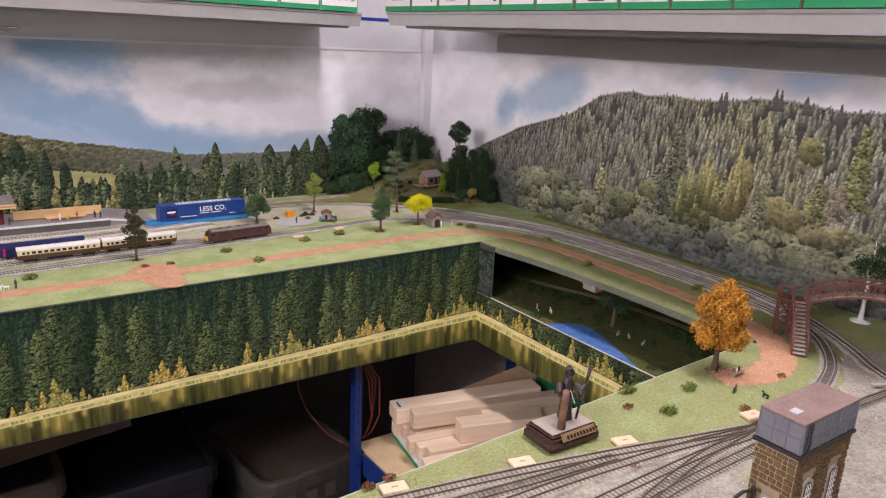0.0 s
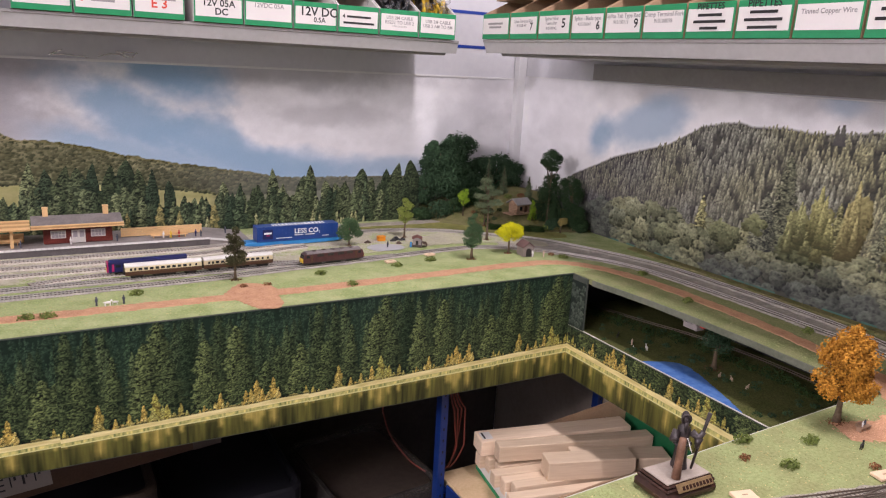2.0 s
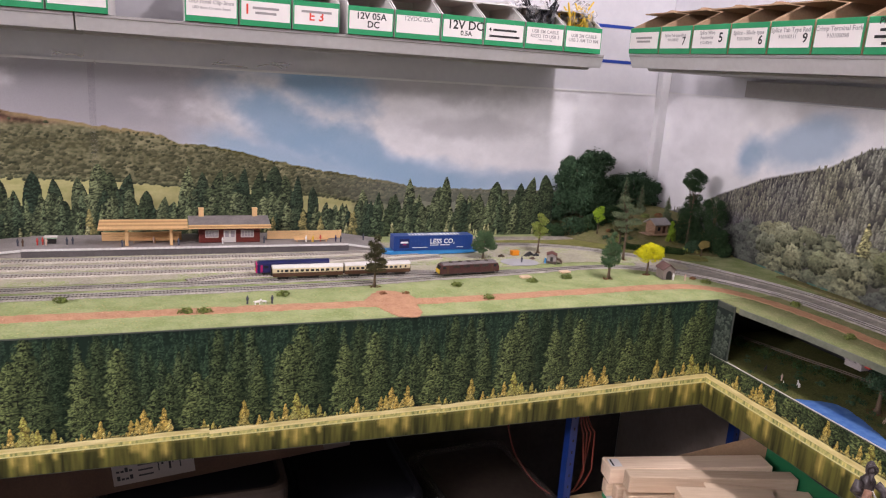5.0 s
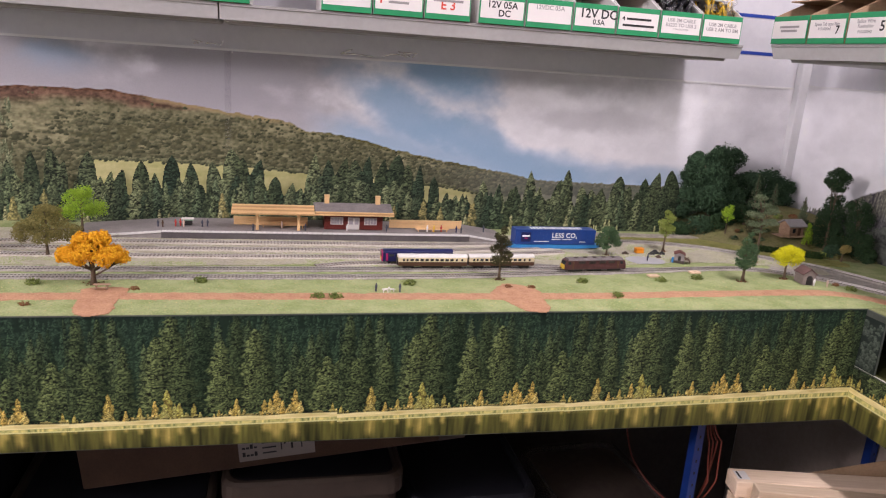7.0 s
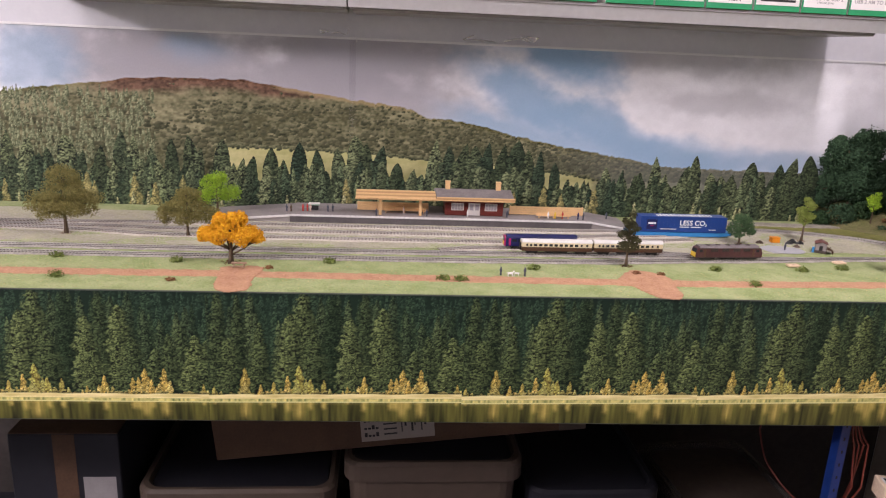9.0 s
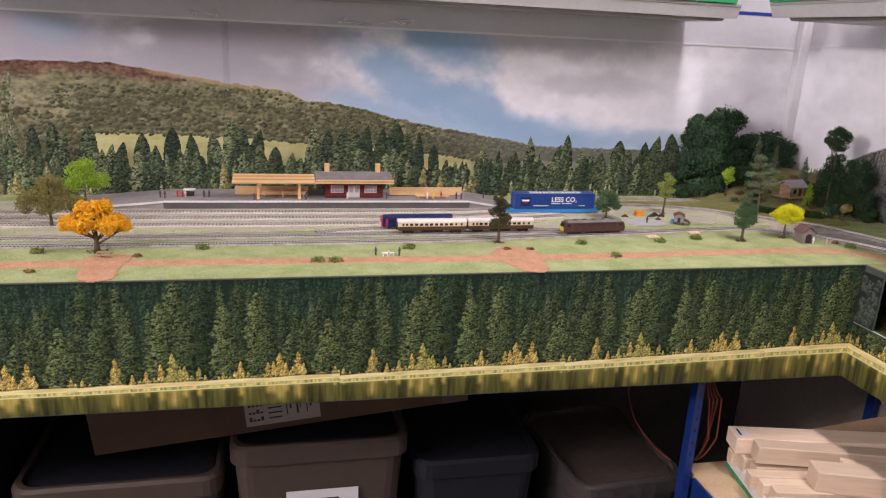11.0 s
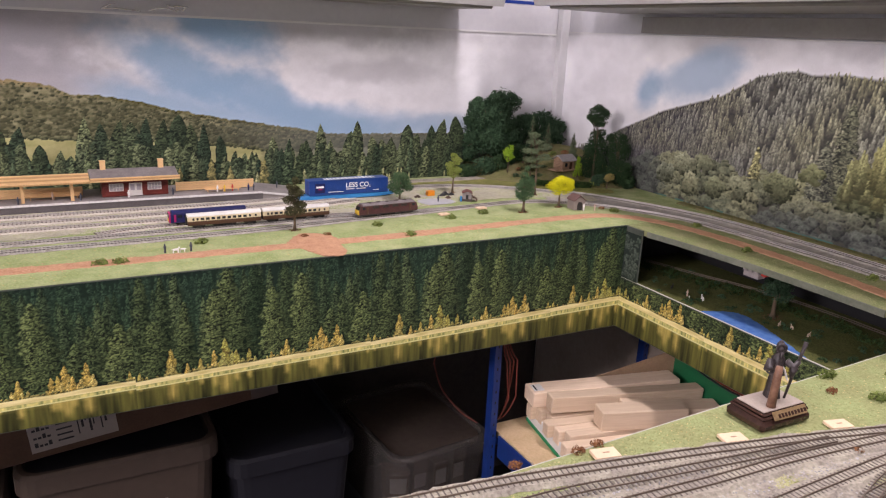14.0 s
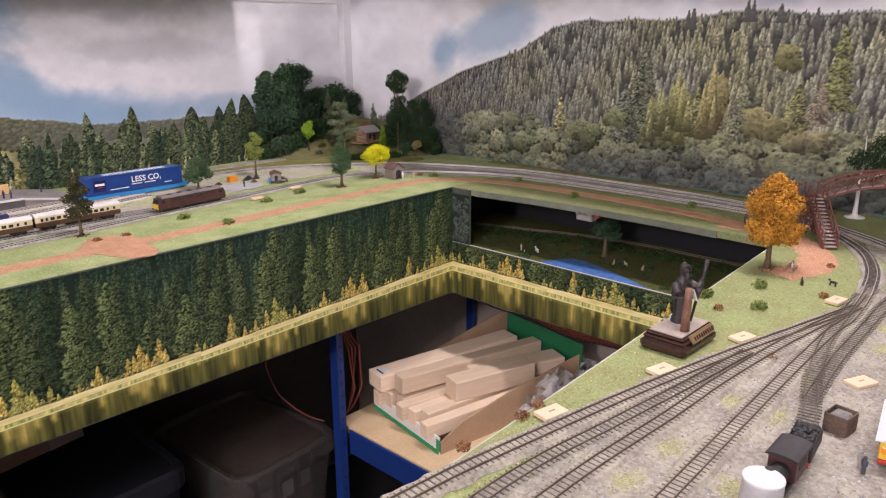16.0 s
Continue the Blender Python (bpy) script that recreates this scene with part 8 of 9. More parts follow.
def statue():
    """A hooded robed figure leaning on a post with a staff, in one piece."""
    g = Geo()
    m = Matrix.Translation((-0.41, -0.672, TOP + 0.0202)) @ Matrix.Rotation(radians(-35), 4, "Z")
    n = 20
    prof = [(0.0115, 0), (0.0118, 0.002), (0.0098, 0.008), (0.0088, 0.018), (0.008, 0.026), (0.0088, 0.032), (0.0098, 0.038), (0.0092, 0.043), (0.006, 0.0465), (0.0045, 0.048), (0.0056, 0.051), (0.0062, 0.055), (0.0052, 0.059), (0.0025, 0.0615), (0.0004, 0.0622)]
    base = len(g.v)
    for q, z in prof:
        for k in range(n):
            w = 2 * math.pi * k / n
            f = 1 + (0.1 * math.sin(w * 7 + z * 60) if z < 0.045 else 0)
            g.v.append(tuple(m @ Vector((q * 0.68 * f * math.cos(w), q * 0.62 * f * math.sin(w), z))))
    for i in range(len(prof) - 1):
        for k in range(n):
            j = (k + 1) % n
            g.f.append([base + i * n + k, base + i * n + j, base + (i + 1) * n + j, base + (i + 1) * n + k])
    def limb(pts, rad):
        g.tube([m @ Vector(p) for p in pts], rad, 8)
    limb([(0.007, -0.002, 0.041), (0.014, -0.006, 0.036), (0.0185, -0.004, 0.043)], [0.0042, 0.0045, 0.0028])
    limb([(-0.007, -0.002, 0.041), (-0.011, -0.007, 0.033), (-0.008, -0.011, 0.036)], [0.0042, 0.0042, 0.0022])
    limb([(0.012, -0.001, 0.0), (0.0155, -0.004, 0.03), (0.019, -0.005, 0.05), (0.0215, -0.005, 0.064)], [0.0013, 0.0016, 0.0017, 0.0023])
    # hood rim, face, nose and beard, belt and sleeves
    ring = [(0.0042 * math.cos(w), -0.0042 - 0.0012 * math.sin(w), 0.0548 + 0.005 * math.sin(w)) for w in [k * math.pi / 8 for k in range(17)]]
    limb(ring, [0.0013] * 17)
    limb([(0, -0.0035, 0.051), (0, -0.0046, 0.055), (0, -0.0035, 0.0585)], [0.0022, 0.0031, 0.002])
    limb([(0, -0.0068, 0.0562), (0, -0.0078, 0.0545)], [0.0006, 0.0008])
    limb([(0, -0.0062, 0.0525), (0, -0.0075, 0.047), (0, -0.0078, 0.042)], [0.002, 0.0018, 0.0005])
    limb([(0.0088 * math.cos(k * 0.39), -0.0075 * math.sin(k * 0.39), 0.027) for k in range(17)], [0.0011] * 17)
    limb([(0.014, -0.0065, 0.037), (0.0125, -0.007, 0.026)], [0.0045, 0.0018])
    return tagged(part("statue", g, C["bronze"], None, "dark robed and hooded statue holding a tall staff", True), category="statue")


statue()
g = Geo().tube([(-0.4295, -0.687, TOP + 0.0202), (-0.4285, -0.6865, TOP + 0.035), (-0.427, -0.6862, TOP + 0.052), (-0.426, -0.686, TOP + 0.0625)], [0.0046, 0.004, 0.004, 0.0034], 10)
tagged(part("tree_stump", g, C["trunk"], None, "brown carved tree stump on the plinth", True), category="stump")
g = Geo().prism([(-0.0035, -0.006), (0.003, -0.007), (0.004, 0.006), (-0.002, 0.006)], -0.0003, 0.0003, Matrix.Translation((-0.4185, -0.6885, TOP + 0.0545)) @ Matrix.Rotation(radians(55), 4, "Z") @ Matrix.Rotation(radians(70), 4, "X"))
tagged(part("paper_scroll", g, C["whitefig"], None, "small pale scroll at the statue's arm"), category="scroll")


# ---------------------------------------------------------------- water tower
def water_tower():
    t = thing("water_tower", "stone water tower with a grey panelled iron tank", "water tower", at=Matrix.Translation((-0.347, -0.893, TOP + 0.001)))
    hx, hy, h = 0.043, 0.0185, 0.09
    core = part("core_wall", Geo().box(-hx, hx, -hy, hy, 0, h), C["mortar"], t)
    r = random.Random(17)
    for face_, half in (("x", hy), ("y", hx)):
        z = 0.001
        while z < h - 0.002:
            rh = r.choice((0.0042, 0.0055, 0.007))
            rh = min(rh, h - z)
            a = -half
            while a < half - 0.001:
                w = min(r.uniform(0.004, 0.011), half - a)
                q0, q1, z0, z1 = a + 0.0005, a + w - 0.0005, z + 0.0005, z + rh - 0.0005
                dep = r.uniform(0.0007, 0.0014)
                hole = (face_ == "x" and abs((q0 + q1) / 2 - 0.0) < 0.0075 and z < 0.05) or (face_ == "y" and min(abs((q0 + q1) / 2 + 0.02), abs((q0 + q1) / 2 - 0.02)) < 0.0085 and 0.018 < z < 0.07)
                if not hole and q1 - q0 > 0.001:
                    gg = Geo()
                    if face_ == "x":
                        gg.bevel_box(-hx - dep, -hx + 0.0003, q0, q1, z0, z1, 0.0004)
                    else:
                        gg.bevel_box(q0, q1, -hy - dep, -hy + 0.0003, z0, z1, 0.0004)
                    part("stone", gg, C["stone"], core)
                a += w
            z += rh
    def arched(w, z0, z1, inset=0.0):
        return [(-w, z0)] + [(-w * math.cos(math.pi * k / 8), z1 + w * math.sin(math.pi * k / 8)) for k in range(9)] + [(w, z0)]
    mx = Matrix.Translation((-hx - 0.0012, 0, 0)) @ Matrix(((0, 0, 1, 0), (1, 0, 0, 0), (0, 1, 0, 0), (0, 0, 0, 1)))
    d = part("door", Geo().prism(arched(0.0068, 0.0005, 0.04), -0.0004, 0.001, mx), C["plinth_top"], t)
    part("door_leaf", Geo().prism(arched(0.0048, 0.0008, 0.03), -0.0008, -0.0005, mx), C["dark"], d)
    part("fanlight", Geo().prism(arched(0.0044, 0.036, 0.04), -0.0008, -0.0005, mx), C["white_frame"], d)
    for x in (-0.02, 0.02):
        my = Matrix.Translation((x, -hy - 0.0012, 0)) @ YP
        w = part("window", Geo().prism(arched(0.0078, 0.02, 0.058), -0.0004, 0.001, my), C["plinth_top"], t)
        part("pane", Geo().prism(arched(0.0056, 0.0225, 0.057), -0.0008, -0.0005, my), C["glass"], w)
        for k in (-0.0028, 0.0, 0.0028):
            part("glazing_bar", Geo().box(x + k - 0.0003, x + k + 0.0003, -hy - 0.0024, -hy - 0.0021, 0.0225, 0.061), C["white_frame"], w)
        for k in range(6):
            part("glazing_bar", Geo().box(x - 0.0055, x + 0.0055, -hy - 0.0028, -hy - 0.0025, 0.0265 + k * 0.0058, 0.0271 + k * 0.0058), C["white_frame"], w)
    part("cornice", Geo().bevel_box(-hx - 0.003, hx + 0.003, -hy - 0.003, hy + 0.003, h, h + 0.004, 0.001), C["dark"], t)
    tk = part("tank", Geo().bevel_box(-hx - 0.001, hx + 0.001, -hy - 0.001, hy + 0.001, h + 0.0041, h + 0.03, 0.0006), C["tank"], t)
    for k in range(4):
        y = -hy + (2 * hy) * k / 3
        part("flange", Geo().box(-hx - 0.0018, -hx - 0.0011, y - 0.0005, y + 0.0005, h + 0.0045, h + 0.0296), C["tank"], tk)
    for k in range(7):
        x = -hx + 2 * hx * k / 6
        part("flange", Geo().box(x - 0.0005, x + 0.0005, -hy - 0.0018, -hy - 0.0011, h + 0.0045, h + 0.0296), C["tank"], tk)
    part("flange", Geo().box(-hx - 0.0018, -hx - 0.0011, -hy, hy, h + 0.0166, h + 0.0176), C["tank"], tk)
    part("flange", Geo().box(-hx, hx, -hy - 0.0018, -hy - 0.0011, h + 0.0166, h + 0.0176), C["tank"], tk)
    lid = part("lid", Geo().bevel_box(-hx - 0.0012, hx + 0.0012, -hy - 0.0012, hy + 0.0012, h + 0.0301, h + 0.0325, 0.0004), C["tank_top"], t)
    part("hatch", Geo().bevel_box(-0.034, -0.024, -0.007, 0.001, h + 0.0326, h + 0.0334, 0.0003), C["pave"], lid)
    part("ladder_rail", Geo().box(-hx + 0.003, -hx + 0.004, -hy - 0.003, -hy - 0.0022, h + 0.006, h + 0.032), C["dark"], tk)
    part("ladder_rail", Geo().box(-hx + 0.0075, -hx + 0.0085, -hy - 0.003, -hy - 0.0022, h + 0.006, h + 0.032), C["dark"], tk)
    for k in range(6):
        part("rung", Geo().box(-hx + 0.004, -hx + 0.0075, -hy - 0.0028, -hy - 0.0023, h + 0.008 + k * 0.004, h + 0.0087 + k * 0.004), C["dark"], tk)
    cr = thing("water_crane", "black iron water crane with a red tip", "crane", at=Matrix.Translation((-0.402, -0.886, TOP + 0.001)))
    part("column", Geo().lathe([(0.004, 0), (0.004, 0.002), (0.002, 0.004), (0.0018, 0.05), (0.0024, 0.052), (0.0016, 0.055)], 10), C["dark"], cr, smooth=True)
    part("arm", Geo().tube([(0, 0, 0.051), (-0.012, 0.002, 0.053), (-0.02, 0.003, 0.05), (-0.023, 0.004, 0.04)], [0.0016, 0.0016, 0.0017, 0.0018], 8), C["dark"], cr, smooth=True)
    part("hose", Geo().tube([(-0.023, 0.004, 0.0399), (-0.0235, 0.004, 0.03)], 0.0019, 8), C["redfig"], cr, smooth=True)
    return t


water_tower()

# ---------------------------------------------------------------- goods yard by the camera
sl = thing("steam_locomotive", "black saddle steam locomotive with a dusty cab roof", "locomotive", at=Matrix.Translation((-0.6075, -0.836, RT)))
part("frame", Geo().bevel_box(-0.03, 0.032, -0.0075, 0.0075, 0.003, 0.0065, 0.0004), C["dark"], sl)
part("boiler", Geo().tube([(-0.03, 0, 0.0135), (0.004, 0, 0.0135)], 0.0062, 14), C["dark"], sl)
cb = part("cab", Geo().bevel_box(0.003, 0.028, -0.0092, 0.0092, 0.0066, 0.0235, 0.0006), C["maroon"], sl)
for s in (-1, 1):
    part("cab_opening", Geo().box(0.009, 0.022, s * 0.0093 - 0.0002, s * 0.0093 + 0.0002, 0.014, 0.021), C["dark"], cb)
part("cab_roof", Geo().prism(arc_roof(0.0108, 0.0236, 0.0262), 0.0, 0.0315, XP), C["cab_black"], sl)
part("chimney", Geo().lathe([(0.0025, 0.018), (0.0022, 0.02), (0.0022, 0.026), (0.003, 0.027)], 10, Matrix.Translation((-0.022, 0, 0))), C["dark"], sl)
part("buffer_beam", Geo().bevel_box(0.0321, 0.0335, -0.009, 0.009, 0.004, 0.008, 0.0003), C["redfig"], sl)
for x in (-0.02, -0.004, 0.012):
    for s in (-1, 1):
        part("wheel", Geo().tube([(x, s * 0.0042, 0.0045), (x, s * 0.0056, 0.0045)], 0.0045, 12), C["dark"], sl)
td = thing("coal_tender", "black tender loaded with coal behind the locomotive", "tender", at=Matrix.Translation((-0.553, -0.8345, RT)) @ Matrix.Rotation(radians(5), 4, "Z"))
part("tank", Geo().bevel_box(-0.018, 0.018, -0.0088, 0.0088, 0.005, 0.0155, 0.0008), C["dark"], td)
for s in (-1, 1):
    part("side_sheet", Geo().box(-0.0175, 0.0175, s * 0.0085 - 0.0003, s * 0.0085 + 0.0003, 0.0156, 0.018), C["dark"], td)
g = Geo()
r = random.Random(44)
for _ in range(70):
    e = r.uniform(0.0012, 0.0024)
    g.bevel_box(-e, e, -e, e, -e, e, e * 0.4, Matrix.Translation((r.uniform(-0.015, 0.016), r.uniform(-0.006, 0.006), 0.0165 + r.uniform(0, 0.002))) @ Euler((r.random() * 3, r.random() * 3, r.random() * 3)).to_matrix().to_4x4())
part("coal_load", g, C["coal"], td)
for x in (-0.011, 0.011):
    for s in (-1, 1):
        part("wheel", Geo().tube([(x, s * 0.0042, 0.0035), (x, s * 0.0056, 0.0035)], 0.0035, 12), C["dark"], td)
st2 = thing("storage_tank", "silver cylindrical storage tank with a white lid", "tank", at=Matrix.Translation((-0.641, -0.8365, TOP + 0.001)) @ Matrix.Rotation(radians(0), 4, "Z"))
part("shell", Geo().lathe([(0.0125, 0), (0.0125, 0.0285), (0.0122, 0.0292)], 28), C["silver"], st2, smooth=True)
part("lid", Geo().lathe([(0.0128, 0.0293), (0.0128, 0.0304), (0.0122, 0.0309), (0.0002, 0.0312)], 28), C["white_lid"], st2)
cbn = thing("coal_bin", "rusty brown iron bin filled with grey ash", "bin", at=Matrix.Translation((-0.49, -0.8425, TOP + 0.0012)) @ Matrix.Rotation(radians(-8), 4, "Z"))
for s in (-1, 1):
    part("side_plate", Geo().bevel_box(s * 0.0095 - 0.0006, s * 0.0095 + 0.0006, -0.0085, 0.0085, 0, 0.0155, 0.0002), C["rust"], cbn)
    part("end_plate", Geo().bevel_box(-0.0089, 0.0089, s * 0.0085 - 0.0006, s * 0.0085 + 0.0006, 0, 0.0155, 0.0002), C["rust"], cbn)
part("ash_load", Geo().bevel_box(-0.0088, 0.0088, -0.0078, 0.0078, 0.0, 0.0145, 0.003), C["ash"], cbn)
sw = thing("fairground_wagon", "colourful fairground wagon with a white canvas roof", "wagon", at=Matrix.Translation((-0.495, -0.884, TOP + 0.0012)) @ Matrix.Rotation(radians(8), 4, "Z") @ Matrix.Scale(1.2, 4))
part("chassis", Geo().bevel_box(-0.028, 0.028, -0.01, 0.01, 0.004, 0.0065, 0.0004), C["redfig"], sw)
part("body", Geo().bevel_box(-0.027, 0.027, -0.0098, 0.0098, 0.0066, 0.019, 0.0005), C["yellow"], sw)
part("roof", Geo().prism([(-0.0125, 0.0191), (0.0125, 0.0191), (0.0, 0.0235)], -0.03, 0.03, XP), C["white_lid"], sw)
r = random.Random(71)
for k in range(18):
    x, z = r.uniform(-0.025, 0.022), r.uniform(0.007, 0.014)
    part("painted_panel", Geo().bevel_box(x, x + 0.004, 0.0099, 0.0103 + 0.0001 * (k % 3), z, z + 0.0035, 0.0001), C[r.choice(("redfig", "sky", "whitefig", "orange"))], sw)
    y = r.uniform(-0.009, 0.006)
    part("painted_panel", Geo().bevel_box(-0.0276 - 0.0001 * (k % 3), -0.0271, y, y + 0.003, z, z + 0.003, 0.0001), C[r.choice(("redfig", "sky", "whitefig", "orange"))], sw)
slope_ = Matrix.Rotation(radians(-19.4), 4, "X")
for x, y, w, h, mt in ((-0.022, 0.003, 0.006, 0.005, "orange"), (-0.012, 0.005, 0.005, 0.004, "yellow"), (0.0, 0.003, 0.007, 0.004, "sky"), (0.014, 0.004, 0.006, 0.005, "orange"), (-0.005, 0.0085, 0.009, 0.002, "whitefig")):
    part("painted_roof_panel", Geo().bevel_box(x, x + w, y, y + h, 0.0, 0.0004, 0.0001, Matrix.Translation((0, 0, 0.0236)) @ slope_), C[mt], sw)
for x in (-0.019, 0.019):
    for s in (-1, 1):
        part("wheel", Geo().tube([(x, s * 0.008, 0.0035), (x, s * 0.0095, 0.0035)], 0.0035, 12), C["dark"], sw)
figure(-0.542, -0.872, TOP + 0.0012, C["jeans"], 0.014)
figure(-0.536, -0.868, TOP + 0.0012, C["grey_wall"], 0.014)


# ---------------------------------------------------------------- lower lakeside scene
structure("water_pond", patch([(0.0005, -0.212), (0.02, -0.222), (0.05, -0.236), (0.064, -0.255), (0.062, -0.285), (0.042, -0.345), (0.018, -0.405), (0.0005, -0.428)], LOW, LOW + 0.0008, wobble=0.002), C["water"], "bright blue painted pond in the lower scene")
r = random.Random(90)
g = Geo()
for k in range(70):
    y = 0.06 - 0.66 * k / 69
    x = curve([(-0.6, 0.18), (-0.25, 0.175), (-0.1, 0.14), (0.06, 0.09)], y) + 0.015 * noise.noise((y * 9, 0, 0))
    leaf_cloud(g, [(x + r.uniform(-0.02, 0.02), y, LOW + 0.004, 0.012, 0.01, r.uniform(0.004, 0.01))], 36, 0.0026, r)
tagged(part("hedge", g, C["hedge"], None, "dark ragged hedge along the back of the lower scene"), category="hedge")
for k in range(60):
    x, y = r.uniform(0.01, 0.18), r.uniform(-0.55, -0.02)
    if x < 0.065 and -0.44 < y < -0.185:
        continue
    g = Geo()
    s = r.uniform(0.004, 0.008)
    leaf_cloud(g, [(x, y, LOW + s * 0.3, s, s, s * 0.6)], 50, s * 0.3, r)
    tagged(part("bush", g, L["dark"] if k % 3 else L["deep"], None, "small dark shrub in the lower meadow"), category="bush", group="lower meadow shrubs")
tree(0.108, -0.29, LOW, 0.092, [(0, 0, 0.72, 0.3, 0.28, 0.2), (-0.2, 0.05, 0.6, 0.2, 0.2, 0.16), (0.2, -0.02, 0.62, 0.2, 0.2, 0.16), (0.0, -0.12, 0.5, 0.25, 0.2, 0.16)], L["deep"], "dark shaded tree at the pond", 0.004, seed=92, count=900, size=0.003)
for x, y, a in ((0.086, -0.322, 20), (0.094, -0.342, 60), (0.092, -0.377, 10)):
    beast(x, y, LOW, C["skin"], a, 1.0, "tiny tan animal figure by the pond")
beast(0.055, -0.172, LOW, C["whitefig"], 60, 1.3, "tiny white animal figure in the meadow")
figure(0.045, -0.142, LOW, C["skin"], 0.013)
figure(0.036, -0.156, LOW, C["whitefig"], 0.006)
beast(0.048, -0.098, LOW, C["dark"], 30, 1.2, "tiny black animal figure in the meadow")
gb = thing("signal_box", "grey electrical box hanging under the side baseboard", "box", at=Matrix.Translation((0.044, -0.285, TOP - 0.0111)))
part("case", Geo().bevel_box(-0.01, 0.01, -0.016, 0.016, -0.017, -0.006, 0.0012), C["grey_wall"], gb)
for y in (-0.011, 0.0, 0.011):
    part("lug", Geo().bevel_box(-0.013, 0.0, y - 0.0045, y + 0.0045, -0.0059, 0, 0.0006), C["grey_wall"], gb)
part("red_plug", Geo().bevel_box(-0.004, 0.008, -0.026, -0.0162, -0.01, -0.004, 0.0008), C["redfig"], gb)
track("t", [(0.13, 0.07), (0.165, -0.05), (0.205, -0.17), (0.228, -0.32), (0.225, -0.6)], "unlit track at the back of the lower scene", bed=False, dark=True, z=LOW + 0.0008)


# ---------------------------------------------------------------- storage under the layout
def rack_leg(x, y):
    t = thing("rack_upright", "blue slotted steel rack upright", "upright", "rack uprights", at=Matrix.Translation((x, y, 0)))
    part("flange", Geo().box(-0.003, 0.013, -0.0015, 0.0, 0, 0.93), M["blue_steel"], t)
    part("flange", Geo().box(-0.003, -0.0015, 0.0002, 0.02, 0, 0.93), M["blue_steel"], t)
    for k in range(24):
        z = 0.3 + k * 0.026
        part("slot", Geo().box(0.0035, 0.0065, -0.002, -0.0016, z, z + 0.006), M["black"], t)
    return t


rack_leg(-0.26, 0.06)
rack_leg(0.265, 0.165)
rk = thing("rack_shelf", "chipboard rack shelf on blue steel beams", "shelf", at=Matrix.Translation((0, 0, 0.522)))
part("board", Geo().bevel_box(-0.237, 0.285, -0.32, 0.1, 0.0, 0.016, 0.001), M["ply"], rk)
part("beam", Geo().bevel_box(-0.242, -0.2375, -0.32, 0.058, -0.04, 0.012, 0.001), M["blue_steel"], rk)
part("beam", Geo().bevel_box(-0.237, 0.285, 0.1005, 0.105, -0.04, 0.012, 0.001), M["blue_steel"], rk)
part("beam", Geo().bevel_box(-0.237, 0.285, -0.3255, -0.3205, -0.04, 0.012, 0.001), M["blue_steel"], rk)
SHF = 0.538
CARTON = Matrix.Translation((0.0, -0.06, SHF)) @ Matrix.Rotation(radians(-10), 4, "Z")
cbx = thing("open_carton", "open white and green carton holding timber blocks", "carton", at=CARTON)
part("base", Geo().box(-0.17, 0.2, -0.11, 0.115, 0, 0.003), M["card"], cbx)
part("front_wall", Geo().box(-0.173, -0.17, -0.11, 0.115, 0, 0.035), M["card_white"], cbx)
part("side_wall", Geo().prism([(-0.17, 0), (0.2, 0), (0.2, 0.1), (0.0, 0.075), (-0.12, 0.05), (-0.17, 0.025)], -0.113, -0.11, YP), M["card"], cbx)
part("side_wall", Geo().prism([(-0.17, 0), (0.2, 0), (0.2, 0.135), (0.0, 0.09), (-0.17, 0.045)], 0.115, 0.118, YP), M["card"], cbx)
part("back_wall", Geo().box(0.2, 0.203, -0.12, 0.12, 0, 0.125), M["green_deep"], cbx)
part("green_trim", Geo().box(-0.1745, -0.1731, -0.11, 0.115, 0.0, 0.008), M["green"], cbx)
part("green_trim", Geo().box(-0.1745, -0.1731, -0.1145, -0.1035, 0.0082, 0.03), M["green"], cbx)
BLOCKS = [(-0.188, 0.085, 0.0785, 0.05, 0.034, 0.36, -2, 0), (-0.165, 0.034, 0.085, 0.032, 0.036, 0.36, -4, 1), (-0.09, -0.04, 0.081, 0.044, 0.042, 0.19, -8, 0), (-0.02, -0.02, 0.079, 0.05, 0.03, 0.21, -13, 0.5)]
BLOCKS += [(-0.186 + 0.011 * (k % 3), 0.085 - 0.0275 * k, 0.0405 + 0.003 * (k % 2), 0.025, 0.03 + 0.003 * (k % 3), 0.3, -2.5 + 0.9 * (k % 3), 0) for k in range(7)]
for k, (ox, oy, oz, w, h, l, a, tl) in enumerate(BLOCKS):
    ob = part("timber_block", Geo().bevel_box(0, l, -w / 2, w / 2, -h / 2, h / 2, 0.0016), M["wood"], None, "pale sawn pine block stacked in the carton")
    ob.matrix_world = CARTON @ Matrix.Translation((ox, oy, oz)) @ Matrix.Rotation(radians(a), 4, "Z") @ Matrix.Rotation(radians(tl), 4, "Y")
    tagged(ob, category="timber", group="timber blocks")
    if k == 0:
        st_ = part("sticker", Geo().box(0.006, 0.03, -w * 0.3, w * 0.3, h / 2 + 0.0001, h / 2 + 0.0004), M["label"], ob)
        part("sticker_bar", Geo().box(0.01, 0.014, -w * 0.25, w * 0.25, h / 2 + 0.0005, h / 2 + 0.0007), M["ink"], st_)
g = Geo()
leaf_cloud(g, [(0.1, -0.235, SHF + 0.045, 0.13, 0.05, 0.05)], 120, 0.02, random.Random(15))
tagged(part("plastic_bag", g, C["film"], None, "crumpled clear plastic bag on the rack shelf"), category="bag")


